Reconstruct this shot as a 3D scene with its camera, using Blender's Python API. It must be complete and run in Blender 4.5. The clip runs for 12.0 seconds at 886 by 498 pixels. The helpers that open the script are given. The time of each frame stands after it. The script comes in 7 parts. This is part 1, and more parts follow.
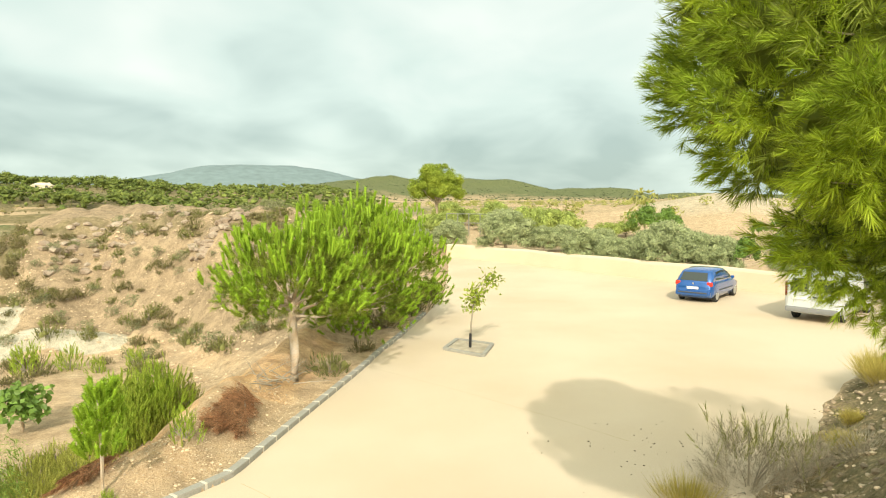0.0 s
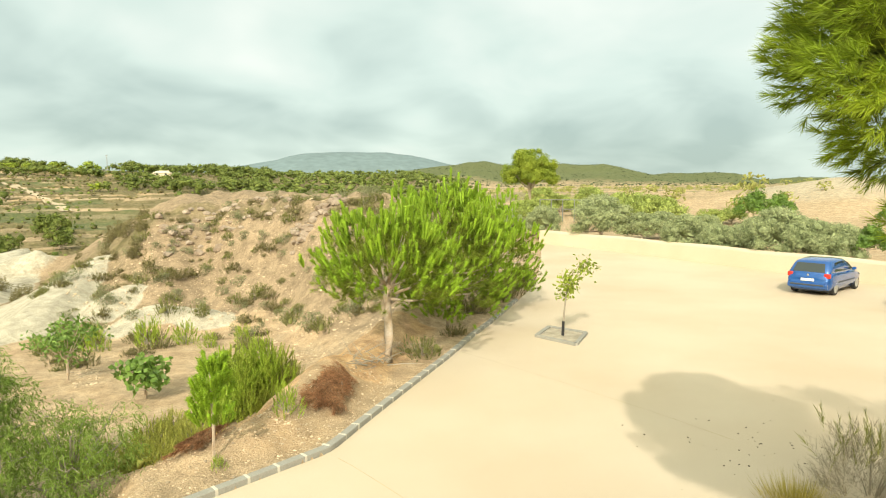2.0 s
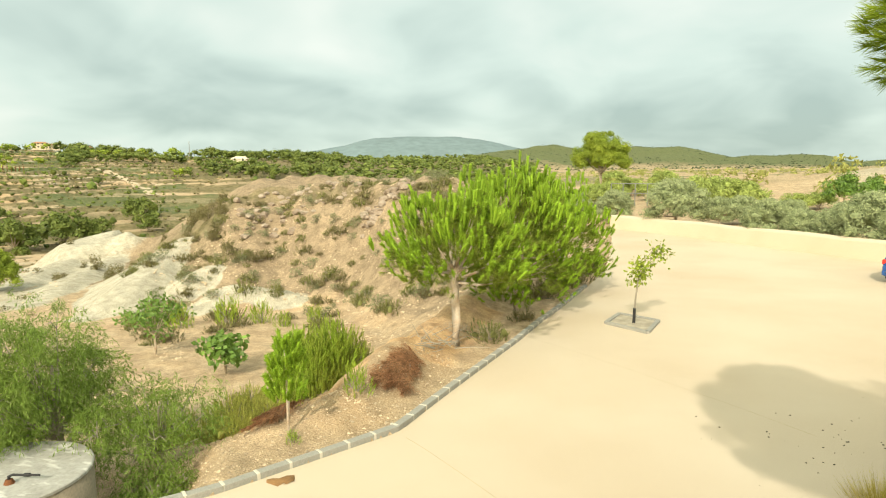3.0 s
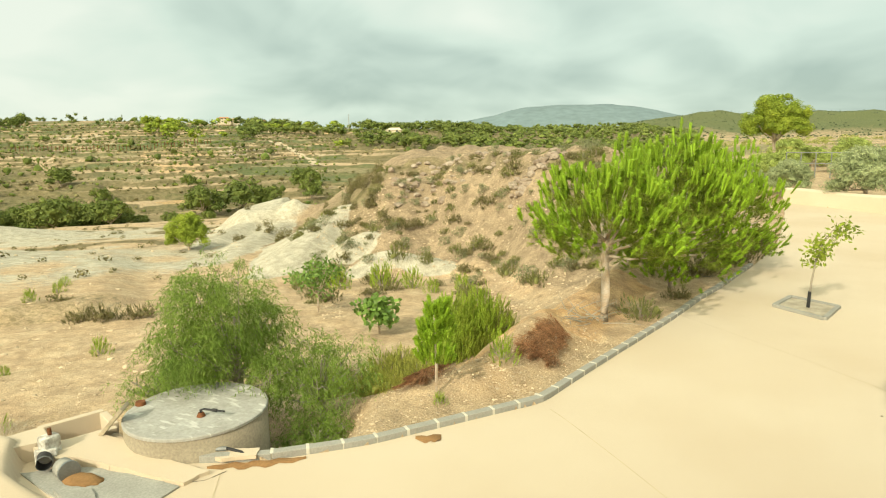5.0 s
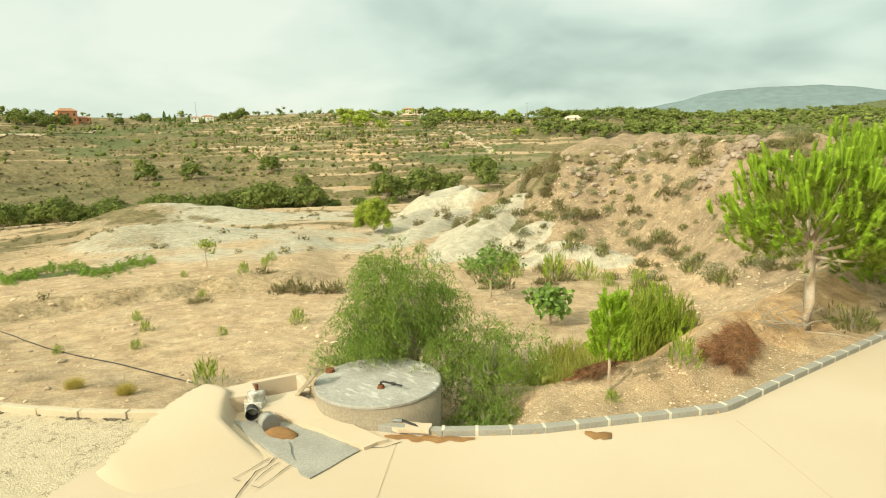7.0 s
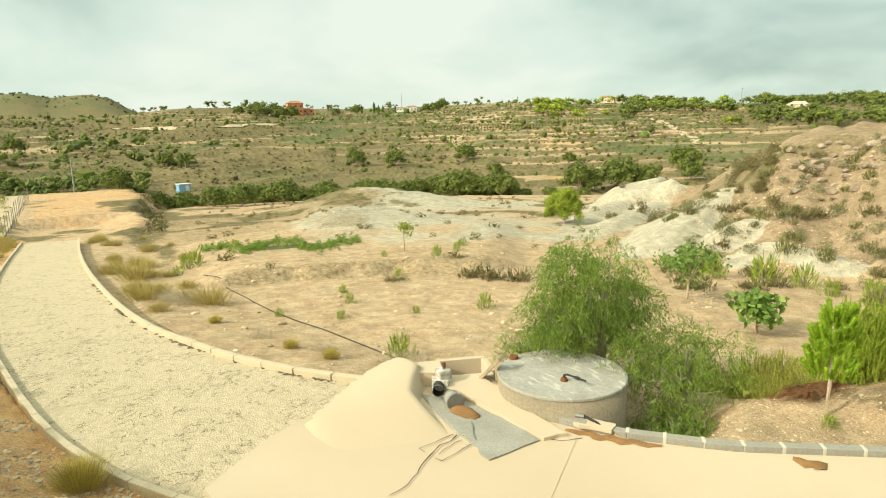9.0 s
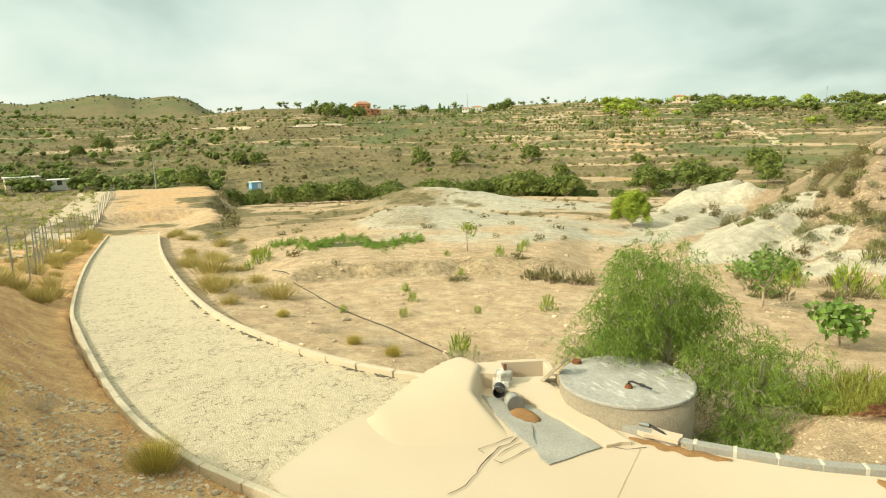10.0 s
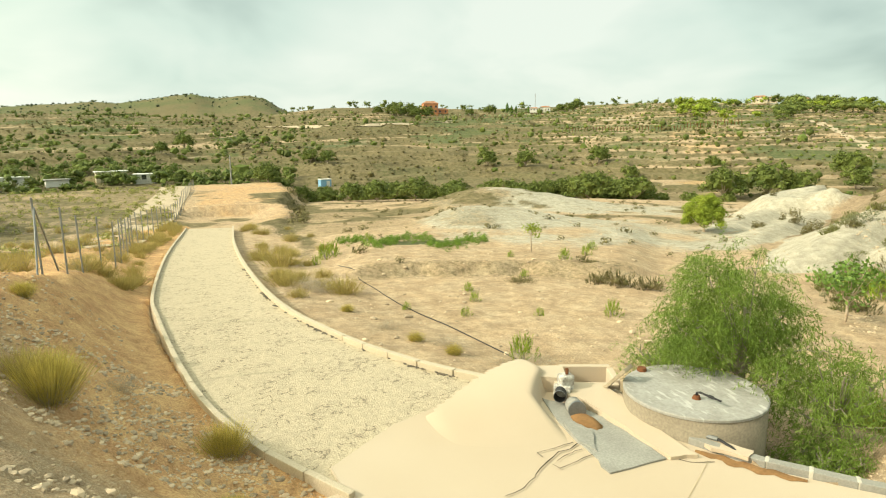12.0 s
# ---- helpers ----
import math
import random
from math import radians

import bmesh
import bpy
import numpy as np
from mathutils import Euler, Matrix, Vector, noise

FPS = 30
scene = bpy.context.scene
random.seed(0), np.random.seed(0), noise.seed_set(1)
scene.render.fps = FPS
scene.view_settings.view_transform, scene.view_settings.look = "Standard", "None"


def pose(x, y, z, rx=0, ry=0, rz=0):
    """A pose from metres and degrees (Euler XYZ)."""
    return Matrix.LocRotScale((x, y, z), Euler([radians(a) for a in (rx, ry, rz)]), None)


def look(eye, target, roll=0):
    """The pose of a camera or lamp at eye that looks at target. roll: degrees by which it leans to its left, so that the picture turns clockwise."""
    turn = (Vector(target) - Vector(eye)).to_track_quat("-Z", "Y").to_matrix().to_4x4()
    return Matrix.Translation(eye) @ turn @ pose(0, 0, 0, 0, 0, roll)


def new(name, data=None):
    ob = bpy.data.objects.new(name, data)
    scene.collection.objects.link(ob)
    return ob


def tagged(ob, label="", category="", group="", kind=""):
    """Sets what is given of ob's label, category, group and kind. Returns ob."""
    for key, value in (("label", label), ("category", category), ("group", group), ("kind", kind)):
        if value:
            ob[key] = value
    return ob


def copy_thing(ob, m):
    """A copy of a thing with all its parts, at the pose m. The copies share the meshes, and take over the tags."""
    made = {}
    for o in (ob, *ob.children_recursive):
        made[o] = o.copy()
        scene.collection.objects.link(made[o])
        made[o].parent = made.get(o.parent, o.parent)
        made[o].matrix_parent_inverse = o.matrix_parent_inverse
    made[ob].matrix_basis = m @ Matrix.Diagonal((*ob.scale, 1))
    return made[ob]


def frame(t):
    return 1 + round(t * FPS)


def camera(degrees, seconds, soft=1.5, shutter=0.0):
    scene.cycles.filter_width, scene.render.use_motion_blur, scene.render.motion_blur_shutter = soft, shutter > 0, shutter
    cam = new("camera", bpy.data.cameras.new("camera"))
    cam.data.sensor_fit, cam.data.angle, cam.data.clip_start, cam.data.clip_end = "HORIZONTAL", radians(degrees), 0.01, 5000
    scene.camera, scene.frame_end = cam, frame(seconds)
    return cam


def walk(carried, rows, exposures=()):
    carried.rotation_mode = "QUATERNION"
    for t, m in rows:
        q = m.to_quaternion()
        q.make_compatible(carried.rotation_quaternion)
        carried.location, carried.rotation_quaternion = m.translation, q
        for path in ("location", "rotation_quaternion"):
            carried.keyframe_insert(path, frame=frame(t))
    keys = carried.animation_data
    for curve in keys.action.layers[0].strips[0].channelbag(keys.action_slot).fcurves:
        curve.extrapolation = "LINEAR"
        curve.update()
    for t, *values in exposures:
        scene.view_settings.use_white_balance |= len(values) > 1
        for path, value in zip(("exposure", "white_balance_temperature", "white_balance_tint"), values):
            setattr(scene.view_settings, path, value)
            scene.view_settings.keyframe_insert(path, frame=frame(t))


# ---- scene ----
cam = camera(71.5, 12.0, 1.1)
PATH = [
    (0, (-0.045, -0.629, 4.588), (-0.033, 1.366, 4.44), -0.2),
    (0.5, (-0.048, -0.616, 4.584), (-0.107, 1.377, 4.431), -0.2),
    (1, (-0.053, -0.607, 4.581), (-0.188, 1.382, 4.416), -0.2),
    (1.5, (-0.06, -0.599, 4.578), (-0.263, 1.383, 4.398), -0.2),
    (2, (-0.068, -0.593, 4.575), (-0.353, 1.378, 4.383), -0.3),
    (2.5, (-0.077, -0.588, 4.572), (-0.458, 1.363, 4.355), -0.3),
    (3, (-0.087, -0.586, 4.569), (-0.585, 1.336, 4.328), -0.5),
    (5, (-0.135, -0.588, 4.561), (-1.069, 1.15, 4.231), -0.9),
    (5.5, (-0.148, -0.591, 4.56), (-1.199, 1.077, 4.224), -1.0),
    (6, (-0.161, -0.595, 4.558), (-1.337, 0.987, 4.216), -1.1),
    (6.5, (-0.173, -0.599, 4.557), (-1.459, 0.893, 4.209), -1.2),
    (7, (-0.185, -0.604, 4.556), (-1.564, 0.801, 4.201), -1.3),
    (9, (-0.225, -0.624, 4.552), (-1.962, 0.294, 4.177), -1.3),
    (9.5, (-0.232, -0.629, 4.552), (-2.025, 0.175, 4.18), -1.3),
    (10, (-0.237, -0.633, 4.551), (-2.06, 0.101, 4.181), -1.2),
    (10.5, (-0.24, -0.636, 4.551), (-2.089, 0.031, 4.181), -1.1),
    (11, (-0.242, -0.639, 4.551), (-2.11, -0.029, 4.182), -1.0),
    (11.5, (-0.241, -0.641, 4.55), (-2.123, -0.075, 4.183), -0.9),
    (12, (-0.238, -0.642, 4.55), (-2.128, -0.102, 4.183), -0.7),
]
walk(cam, [(t, look(eye, target, roll)) for t, eye, target, roll in PATH], [(0, 0.74, 6700, 7), (3, 0.66, 6750, 6), (5.5, 0.57, 6950, 2), (12, 0.60, 6800, 3)])

# ---- world and sun ----
SUN_DIR = Vector((0.05, 0.84, -0.55)).normalized()      # the way the light goes
sun = new("sun", bpy.data.lights.new("sun", "SUN"))
sun.data.energy, sun.data.angle, sun.data.color = 2.55, radians(1.0), (1.0, 0.92, 0.80)
sun.matrix_world = look((0, -40, 40), Vector((0, -40, 40)) + SUN_DIR)


def link(tree, a, out, b, inp):
    tree.links.new(a.outputs[out], b.inputs[inp])


def make_world():
    world = bpy.data.worlds.new("overcast_sky")
    scene.world = world
    world.use_nodes = True
    t = world.node_tree
    t.nodes.clear()
    n = t.nodes.new
    out, bg = n("ShaderNodeOutputWorld"), n("ShaderNodeBackground")
    sky = n("ShaderNodeTexSky")
    sky.sky_type, sky.sun_disc = "NISHITA", False
    sky.sun_elevation = math.asin(-SUN_DIR.z)
    sky.sun_rotation = math.atan2(-SUN_DIR.x, -SUN_DIR.y)
    sky.air_density, sky.dust_density = 1.0, 2.0
    dim = n("ShaderNodeMixRGB")
    dim.blend_type, dim.inputs[0].default_value = "MULTIPLY", 1.0
    dim.inputs[2].default_value = (0.10, 0.10, 0.10, 1)
    link(t, sky, 0, dim, 1)
    # clouds: a layer seen in perspective (direction divided by height)
    co, sep = n("ShaderNodeTexCoord"), n("ShaderNodeSeparateXYZ")
    link(t, co, "Generated", sep, 0)
    lift = n("ShaderNodeMath")
    lift.operation, lift.inputs[1].default_value = "ADD", 0.34
    top = n("ShaderNodeMath")
    top.operation, top.inputs[1].default_value = "MAXIMUM", 0.0
    link(t, sep, "Z", top, 0)
    link(t, top, 0, lift, 0)
    flat = n("ShaderNodeVectorMath")
    flat.operation = "DIVIDE"
    lifts = n("ShaderNodeCombineXYZ")
    for k in range(3):
        link(t, lift, 0, lifts, k)
    link(t, co, "Generated", flat, 0)
    link(t, lifts, 0, flat, 1)
    big, small = n("ShaderNodeTexNoise"), n("ShaderNodeTexNoise")
    for tex, scale, detail in ((big, 0.85, 2.8), (small, 2.4, 3.6)):
        tex.inputs["Scale"].default_value, tex.inputs["Detail"].default_value = scale, detail
        tex.inputs["Roughness"].default_value, tex.inputs["Distortion"].default_value = 0.55, 0.35
        link(t, flat, 0, tex, "Vector")
    both = n("ShaderNodeMixRGB")
    both.inputs[0].default_value = 0.24
    link(t, big, "Fac", both, 1)
    link(t, small, "Fac", both, 2)
    # heavier cloud over the mountains
    lean, dull = n("ShaderNodeVectorMath"), n("ShaderNodeMath")
    lean.operation, lean.inputs[1].default_value = "DOT_PRODUCT", (0.028, 0.040, -0.025)
    link(t, co, "Generated", lean, 0)
    dull.operation = "SUBTRACT"
    link(t, both, 0, dull, 0)
    link(t, lean, "Value", dull, 1)
    ramp = n("ShaderNodeValToRGB")
    ramp.color_ramp.elements[0].position, ramp.color_ramp.elements[0].color = 0.36, (0.38, 0.48, 0.455, 1)
    ramp.color_ramp.elements[1].position, ramp.color_ramp.elements[1].color = 0.60, (0.76, 0.815, 0.77, 1)
    mid = ramp.color_ramp.elements.new(0.49)
    mid.color = (0.60, 0.71, 0.665, 1)
    link(t, dull, 0, ramp, 0)
    mix = n("ShaderNodeMixRGB")
    mix.inputs[0].default_value = 0.90
    link(t, dim, 0, mix, 1)
    link(t, ramp, 0, mix, 2)
    # the sky is brighter and warmer towards the sun, behind thin cloud
    near, glow = n("ShaderNodeVectorMath"), n("ShaderNodeMath")
    near.operation, near.inputs[1].default_value = "DOT_PRODUCT", tuple(-SUN_DIR)
    link(t, co, "Generated", near, 0)
    ahead = n("ShaderNodeMath")
    ahead.operation, ahead.inputs[1].default_value = "MAXIMUM", 0.0
    link(t, near, "Value", ahead, 0)
    glow.operation, glow.use_clamp, glow.inputs[1].default_value = "POWER", True, 3.0
    link(t, ahead, 0, glow, 0)
    warm = n("ShaderNodeMixRGB")
    warm.inputs[1].default_value, warm.inputs[2].default_value = (1, 1, 1, 1), (4.2, 3.5, 2.6, 1)
    link(t, glow, 0, warm, 0)
    lit = n("ShaderNodeMixRGB")
    lit.blend_type, lit.inputs[0].default_value = "MULTIPLY", 1.0
    link(t, mix, 0, lit, 1)
    link(t, warm, 0, lit, 2)
    # below the horizon the dull earth
    earth = n("ShaderNodeMath")
    earth.operation, earth.inputs[1].default_value = "GREATER_THAN", -0.02
    link(t, sep, "Z", earth, 0)
    last = n("ShaderNodeMixRGB")
    last.inputs[1].default_value = (0.30, 0.27, 0.20, 1)
    link(t, earth, 0, last, 0)
    link(t, lit, 0, last, 2)
    link(t, last, 0, bg, 0)
    bg.inputs[1].default_value = 0.80
    link(t, bg, 0, out, 0)


make_world()


# ---- materials ----
def mat(name, color, rough=0.9, vary=0.25, scale=3.0, fine=40.0, bump=0.2, metal=0.0, hue=None, spec=0.3, island=0.0, through_light=0.0, coat=0.0):
    """A surface with a base colour that varies at two scales towards hue, with relief."""
    m = bpy.data.materials.new(name)
    m.use_nodes = True
    t = m.node_tree
    n, b = t.nodes.new, t.nodes["Principled BSDF"]
    b.inputs["Roughness"].default_value, b.inputs["Metallic"].default_value = rough, metal
    b.inputs["Specular IOR Level"].default_value = spec
    b.inputs["Coat Weight"].default_value = coat
    co = n("ShaderNodeTexCoord")
    one, two = n("ShaderNodeTexNoise"), n("ShaderNodeTexNoise")
    for tex, s in ((one, scale), (two, fine)):
        tex.inputs["Scale"].default_value, tex.inputs["Detail"].default_value = s, 5.0
        link(t, co, "Object", tex, "Vector")
    hue = hue or tuple(c * 0.6 for c in color)
    mix1, mix2 = n("ShaderNodeMixRGB"), n("ShaderNodeMixRGB")
    mix1.inputs[1].default_value, mix1.inputs[2].default_value = (*color, 1), (*hue, 1)
    r1 = n("ShaderNodeMapRange")
    r1.inputs[1].default_value, r1.inputs[2].default_value, r1.inputs[4].default_value = 0.38, 0.66, min(1.0, vary * 2)
    link(t, one, "Fac", r1, 0)
    link(t, r1, 0, mix1, 0)
    mix2.blend_type, mix2.inputs[0].default_value = "OVERLAY", vary
    link(t, mix1, 0, mix2, 1)
    link(t, two, "Fac", mix2, 2)
    last = mix2
    if island:
        geo, hsv, mr = n("ShaderNodeNewGeometry"), n("ShaderNodeHueSaturation"), n("ShaderNodeMapRange")
        link(t, geo, "Random Per Island", mr, 0)
        mr.inputs[3].default_value, mr.inputs[4].default_value = 1 - island, 1 + island
        link(t, mr, 0, hsv, "Value")
        link(t, mix2, 0, hsv, "Color")
        last = hsv
    link(t, last, 0, b, "Base Color")
    if bump:
        bp = n("ShaderNodeBump")
        bp.inputs["Strength"].default_value, bp.inputs["Distance"].default_value = bump, 0.02
        link(t, two, "Fac", bp, "Height")
        link(t, bp, 0, b, "Normal")
    if through_light:
        tr, ms = n("ShaderNodeBsdfTranslucent"), n("ShaderNodeMixShader")
        link(t, last, 0, tr, 0)
        ms.inputs[0].default_value = through_light
        link(t, b, 0, ms, 1)
        link(t, tr, 0, ms, 2)
        link(t, ms, 0, t.nodes["Material Output"], 0)
    return m


def ground_material():
    """Earth whose soils are mixed by two sets of masks that the ground carries, painted light included."""
    m = bpy.data.materials.new("earth")
    m.use_nodes = True
    t = m.node_tree
    n, b = t.nodes.new, t.nodes["Principled BSDF"]
    b.inputs["Roughness"].default_value, b.inputs["Specular IOR Level"].default_value = 0.95, 0.1
    geo = n("ShaderNodeNewGeometry")

    def noise_at(scale, detail=6.0, rough=0.6):
        tex = n("ShaderNodeTexNoise")
        tex.inputs["Scale"].default_value, tex.inputs["Detail"].default_value, tex.inputs["Roughness"].default_value = scale, detail, rough
        link(t, geo, "Position", tex, "Vector")
        return tex

    broad, middle, fine, grit = noise_at(0.12), noise_at(0.9), noise_at(5.0), noise_at(28.0)
    a, c = n("ShaderNodeAttribute"), n("ShaderNodeAttribute")
    a.attribute_name, c.attribute_name = "soil_light_a", "soil_light_b"
    sa, sc = n("ShaderNodeSeparateColor"), n("ShaderNodeSeparateColor")
    link(t, a, "Color", sa, 0)
    link(t, c, "Color", sc, 0)

    def ramped(tex, low, high, lo=0.0, hi=1.0):
        r = n("ShaderNodeMapRange")
        r.inputs[1].default_value, r.inputs[2].default_value, r.inputs[3].default_value, r.inputs[4].default_value = low, high, lo, hi
        link(t, tex, 0, r, 0)
        return r

    def mixed(fac, first, second, mode="MIX"):
        x = n("ShaderNodeMixRGB")
        x.blend_type = mode
        for k, v in ((0, fac), (1, first), (2, second)):
            if isinstance(v, tuple) and isinstance(v[0], float):
                x.inputs[k].default_value = (*v, 1)
            elif isinstance(v, (int, float)):
                x.inputs[k].default_value = v
            else:
                link(t, v[0], v[1], x, k)
        return x

    def edged(socket, tex, width=0.5):
        """A mask whose border is broken up by a noise."""
        s, r = n("ShaderNodeMath"), n("ShaderNodeMapRange")
        s.operation = "ADD"
        link(t, sa if socket[0] == "a" else sc, {"r": "Red", "g": "Green", "b": "Blue"}[socket[1]], s, 0)
        link(t, tex, 0, s, 1)
        r.inputs[1].default_value, r.inputs[2].default_value = 1.0 - width / 2, 1.0 + width / 2
        link(t, s, 0, r, 0)
        return r

    tan = mixed((ramped(broad, 0.35, 0.65), 0), (0.492, 0.360, 0.230), (0.420, 0.305, 0.193))
    tan = mixed((ramped(middle, 0.4, 0.68, 0, 0.7), 0), (tan, 0), (0.520, 0.412, 0.280))
    tan = mixed((ramped(fine, 0.50, 0.66, 0, 0.7), 0), (tan, 0), (0.345, 0.250, 0.152))
    pink = mixed((ramped(middle, 0.4, 0.65), 0), (0.335, 0.254, 0.168), (0.268, 0.203, 0.134))
    pink = mixed((ramped(fine, 0.52, 0.68, 0, 0.6), 0), (pink, 0), (0.175, 0.132, 0.084))
    white = mixed((ramped(middle, 0.35, 0.7), 0), (0.465, 0.430, 0.342), (0.390, 0.355, 0.274))
    ochre = mixed((ramped(fine, 0.4, 0.7), 0), (0.61, 0.385, 0.195), (0.49, 0.295, 0.145))
    scrub = mixed((ramped(middle, 0.40, 0.62), 0), (0.135, 0.116, 0.058), (0.215, 0.177, 0.100))
    green = mixed((ramped(middle, 0.40, 0.62), 0), (0.098, 0.120, 0.052), (0.145, 0.152, 0.072))
    stony = mixed((ramped(noise_at(75.0, 3.0), 0.40, 0.66), 0), (0.315, 0.222, 0.132), (0.45, 0.362, 0.250))
    col = mixed((edged("ag", middle), 0), (tan, 0), (pink, 0))
    col = mixed((edged("ar", fine, 0.35), 0), (col, 0), (white, 0))
    col = mixed((edged("ab", middle), 0), (col, 0), (ochre, 0))
    col = mixed((edged("br", fine), 0), (col, 0), (scrub, 0))
    col = mixed((edged("bg", fine), 0), (col, 0), (green, 0))
    col = mixed((edged("bb", grit), 0), (col, 0), (stony, 0))
    col = mixed(0.55, (col, 0), (ramped(grit, 0.28, 0.72, 0.12, 0.88), 0), "OVERLAY")
    col = mixed(0.45, (col, 0), (ramped(noise_at(1.7, 8.0, 0.7), 0.30, 0.70, 0.15, 0.85), 0), "OVERLAY")
    link(t, col, 0, b, "Base Color")
    add = n("ShaderNodeMath")
    add.operation = "ADD"
    link(t, fine, 0, add, 0)
    link(t, grit, 0, add, 1)
    bp = n("ShaderNodeBump")
    bp.inputs["Strength"].default_value, bp.inputs["Distance"].default_value = 0.6, 0.08
    link(t, add, 0, bp, "Height")
    link(t, bp, 0, b, "Normal")
    return m



EARTH = ground_material()
CONCRETE = mat("cream_concrete", (0.555, 0.466, 0.355), 0.85, 0.24, 0.20, 110, 0.02, hue=(0.440, 0.335, 0.222))
RAMP = mat("rough_gravel_concrete", (0.53, 0.450, 0.320), 0.95, 0.34, 9.0, 34, 1.0, hue=(0.39, 0.33, 0.235))


def crackled(m, scale=7.0, width=0.016, depth=0.9):
    """Adds short broken flake edges, as thin dark relief lines, to a surface."""
    t = m.node_tree
    n, b = t.nodes.new, t.nodes["Principled BSDF"]
    co, tex, patch = n("ShaderNodeTexCoord"), n("ShaderNodeTexNoise"), n("ShaderNodeTexNoise")
    for q, s in ((tex, scale), (patch, scale * 0.4)):
        q.inputs["Scale"].default_value, q.inputs["Detail"].default_value = s, 3.0
        link(t, co, "Object", q, "Vector")
    off, size, line = n("ShaderNodeMath"), n("ShaderNodeMath"), n("ShaderNodeMapRange")
    off.operation, off.inputs[1].default_value = "SUBTRACT", 0.5
    size.operation = "ABSOLUTE"
    link(t, tex, 0, off, 0)
    link(t, off, 0, size, 0)
    line.inputs[1].default_value, line.inputs[2].default_value, line.inputs[3].default_value, line.inputs[4].default_value = width * 0.3, width, depth, 0.0
    link(t, size, 0, line, 0)
    some, both = n("ShaderNodeMapRange"), n("ShaderNodeMath")
    some.inputs[1].default_value, some.inputs[2].default_value = 0.47, 0.55
    link(t, patch, 0, some, 0)
    both.operation = "MULTIPLY"
    link(t, line, 0, both, 0)
    link(t, some, 0, both, 1)
    old = b.inputs["Base Color"].links[0].from_socket
    mix = n("ShaderNodeMixRGB")
    mix.inputs[2].default_value = (0.16, 0.13, 0.09, 1)
    t.links.new(old, mix.inputs[1])
    link(t, both, 0, mix, 0)
    link(t, mix, 0, b, "Base Color")


crackled(RAMP, 5.0, 0.024, 0.85)
KERB = mat("kerb_concrete", (0.315, 0.306, 0.272), 0.9, 0.3, 2.0, 45, 0.3, hue=(0.238, 0.234, 0.212))
PALEKERB = mat("cream_kerb_concrete", (0.520, 0.450, 0.335), 0.9, 0.3, 2.0, 45, 0.3, hue=(0.430, 0.365, 0.265))
MORTAR = mat("pale_mortar", (0.595, 0.561, 0.476), 0.95, 0.2, 6, 60, 0.3)
WALLMAT = mat("cream_wall_render", (0.58, 0.495, 0.375), 0.9, 0.2, 0.5, 30, 0.15, hue=(0.51, 0.415, 0.295))
BARK = mat("pine_bark", (0.425, 0.325, 0.225), 0.95, 0.5, 6, 50, 0.9, hue=(0.456, 0.396, 0.324))
TWIG = mat("grey_twig", (0.32, 0.28, 0.22), 0.95, 0.3, 6, 50, 0.3)
NEEDLE = mat("young_pine_needles", (0.285, 0.430, 0.034), 0.6, 0.3, 1.3, 9, 0.0, hue=(0.173, 0.292, 0.022), island=0.30, through_light=0.35)
NEEDLE_BIG = mat("long_pine_needles", (0.405, 0.500, 0.036), 0.6, 0.40, 1.2, 5, 0.0, hue=(0.200, 0.290, 0.026), island=0.35, through_light=0.35)
# older olive needles; in the big pine the dark tone is painted inner shade
NEEDLE_OLD_SHADED = mat("old_and_shaded_pine_needles", (0.215, 0.265, 0.034), 0.6, 0.4, 0.9, 9, 0.0, hue=(0.135, 0.180, 0.023), island=0.45, through_light=0.3)


# ---- small geometry tools ----
def S(a, b, x):
    """A smooth step from 0 at a to 1 at b."""
    u = np.clip((np.asarray(x, float) - a) / (b - a), 0, 1)
    return u * u * (3 - 2 * u)


def hashed(i, j, seed):
    h = np.sin(i * 127.1 + j * 311.7 + seed * 74.7) * 43758.5453
    return h - np.floor(h)


def value_noise(x, y, seed=0):
    i, j = np.floor(x), np.floor(y)
    u, v = x - i, y - j
    u, v = u * u * (3 - 2 * u), v * v * (3 - 2 * v)
    a, b, c, d = hashed(i, j, seed), hashed(i + 1, j, seed), hashed(i, j + 1, seed), hashed(i + 1, j + 1, seed)
    return (a * (1 - u) + b * u) * (1 - v) + (c * (1 - u) + d * u) * v


def fbm(x, y, scale, seed=0, octaves=4):
    x, y = np.asarray(x, float) * scale, np.asarray(y, float) * scale
    total, amp = 0, 0.5
    for k in range(octaves):
        total = total + amp * (value_noise(x, y, seed + k) - 0.5)
        x, y, amp = x * 2.03 + 17.3, y * 2.03 + 5.1, amp / 2
    return total


def mesh_from(name, verts, faces, material=None, smooth=False):
    """A mesh from arrays of places and of triangles or quads."""
    verts, faces = np.asarray(verts, np.float32), np.asarray(faces, np.int32)
    me = bpy.data.meshes.new(name)
    k = faces.shape[1]
    me.vertices.add(len(verts))
    me.vertices.foreach_set("co", verts.ravel())
    me.loops.add(faces.size)
    me.loops.foreach_set("vertex_index", faces.ravel())
    me.polygons.add(len(faces))
    me.polygons.foreach_set("loop_start", np.arange(0, faces.size, k, dtype=np.int32))
    me.polygons.foreach_set("use_smooth", np.full(len(faces), smooth))
    me.update(calc_edges=True)
    if material:
        me.materials.append(material)
    return me


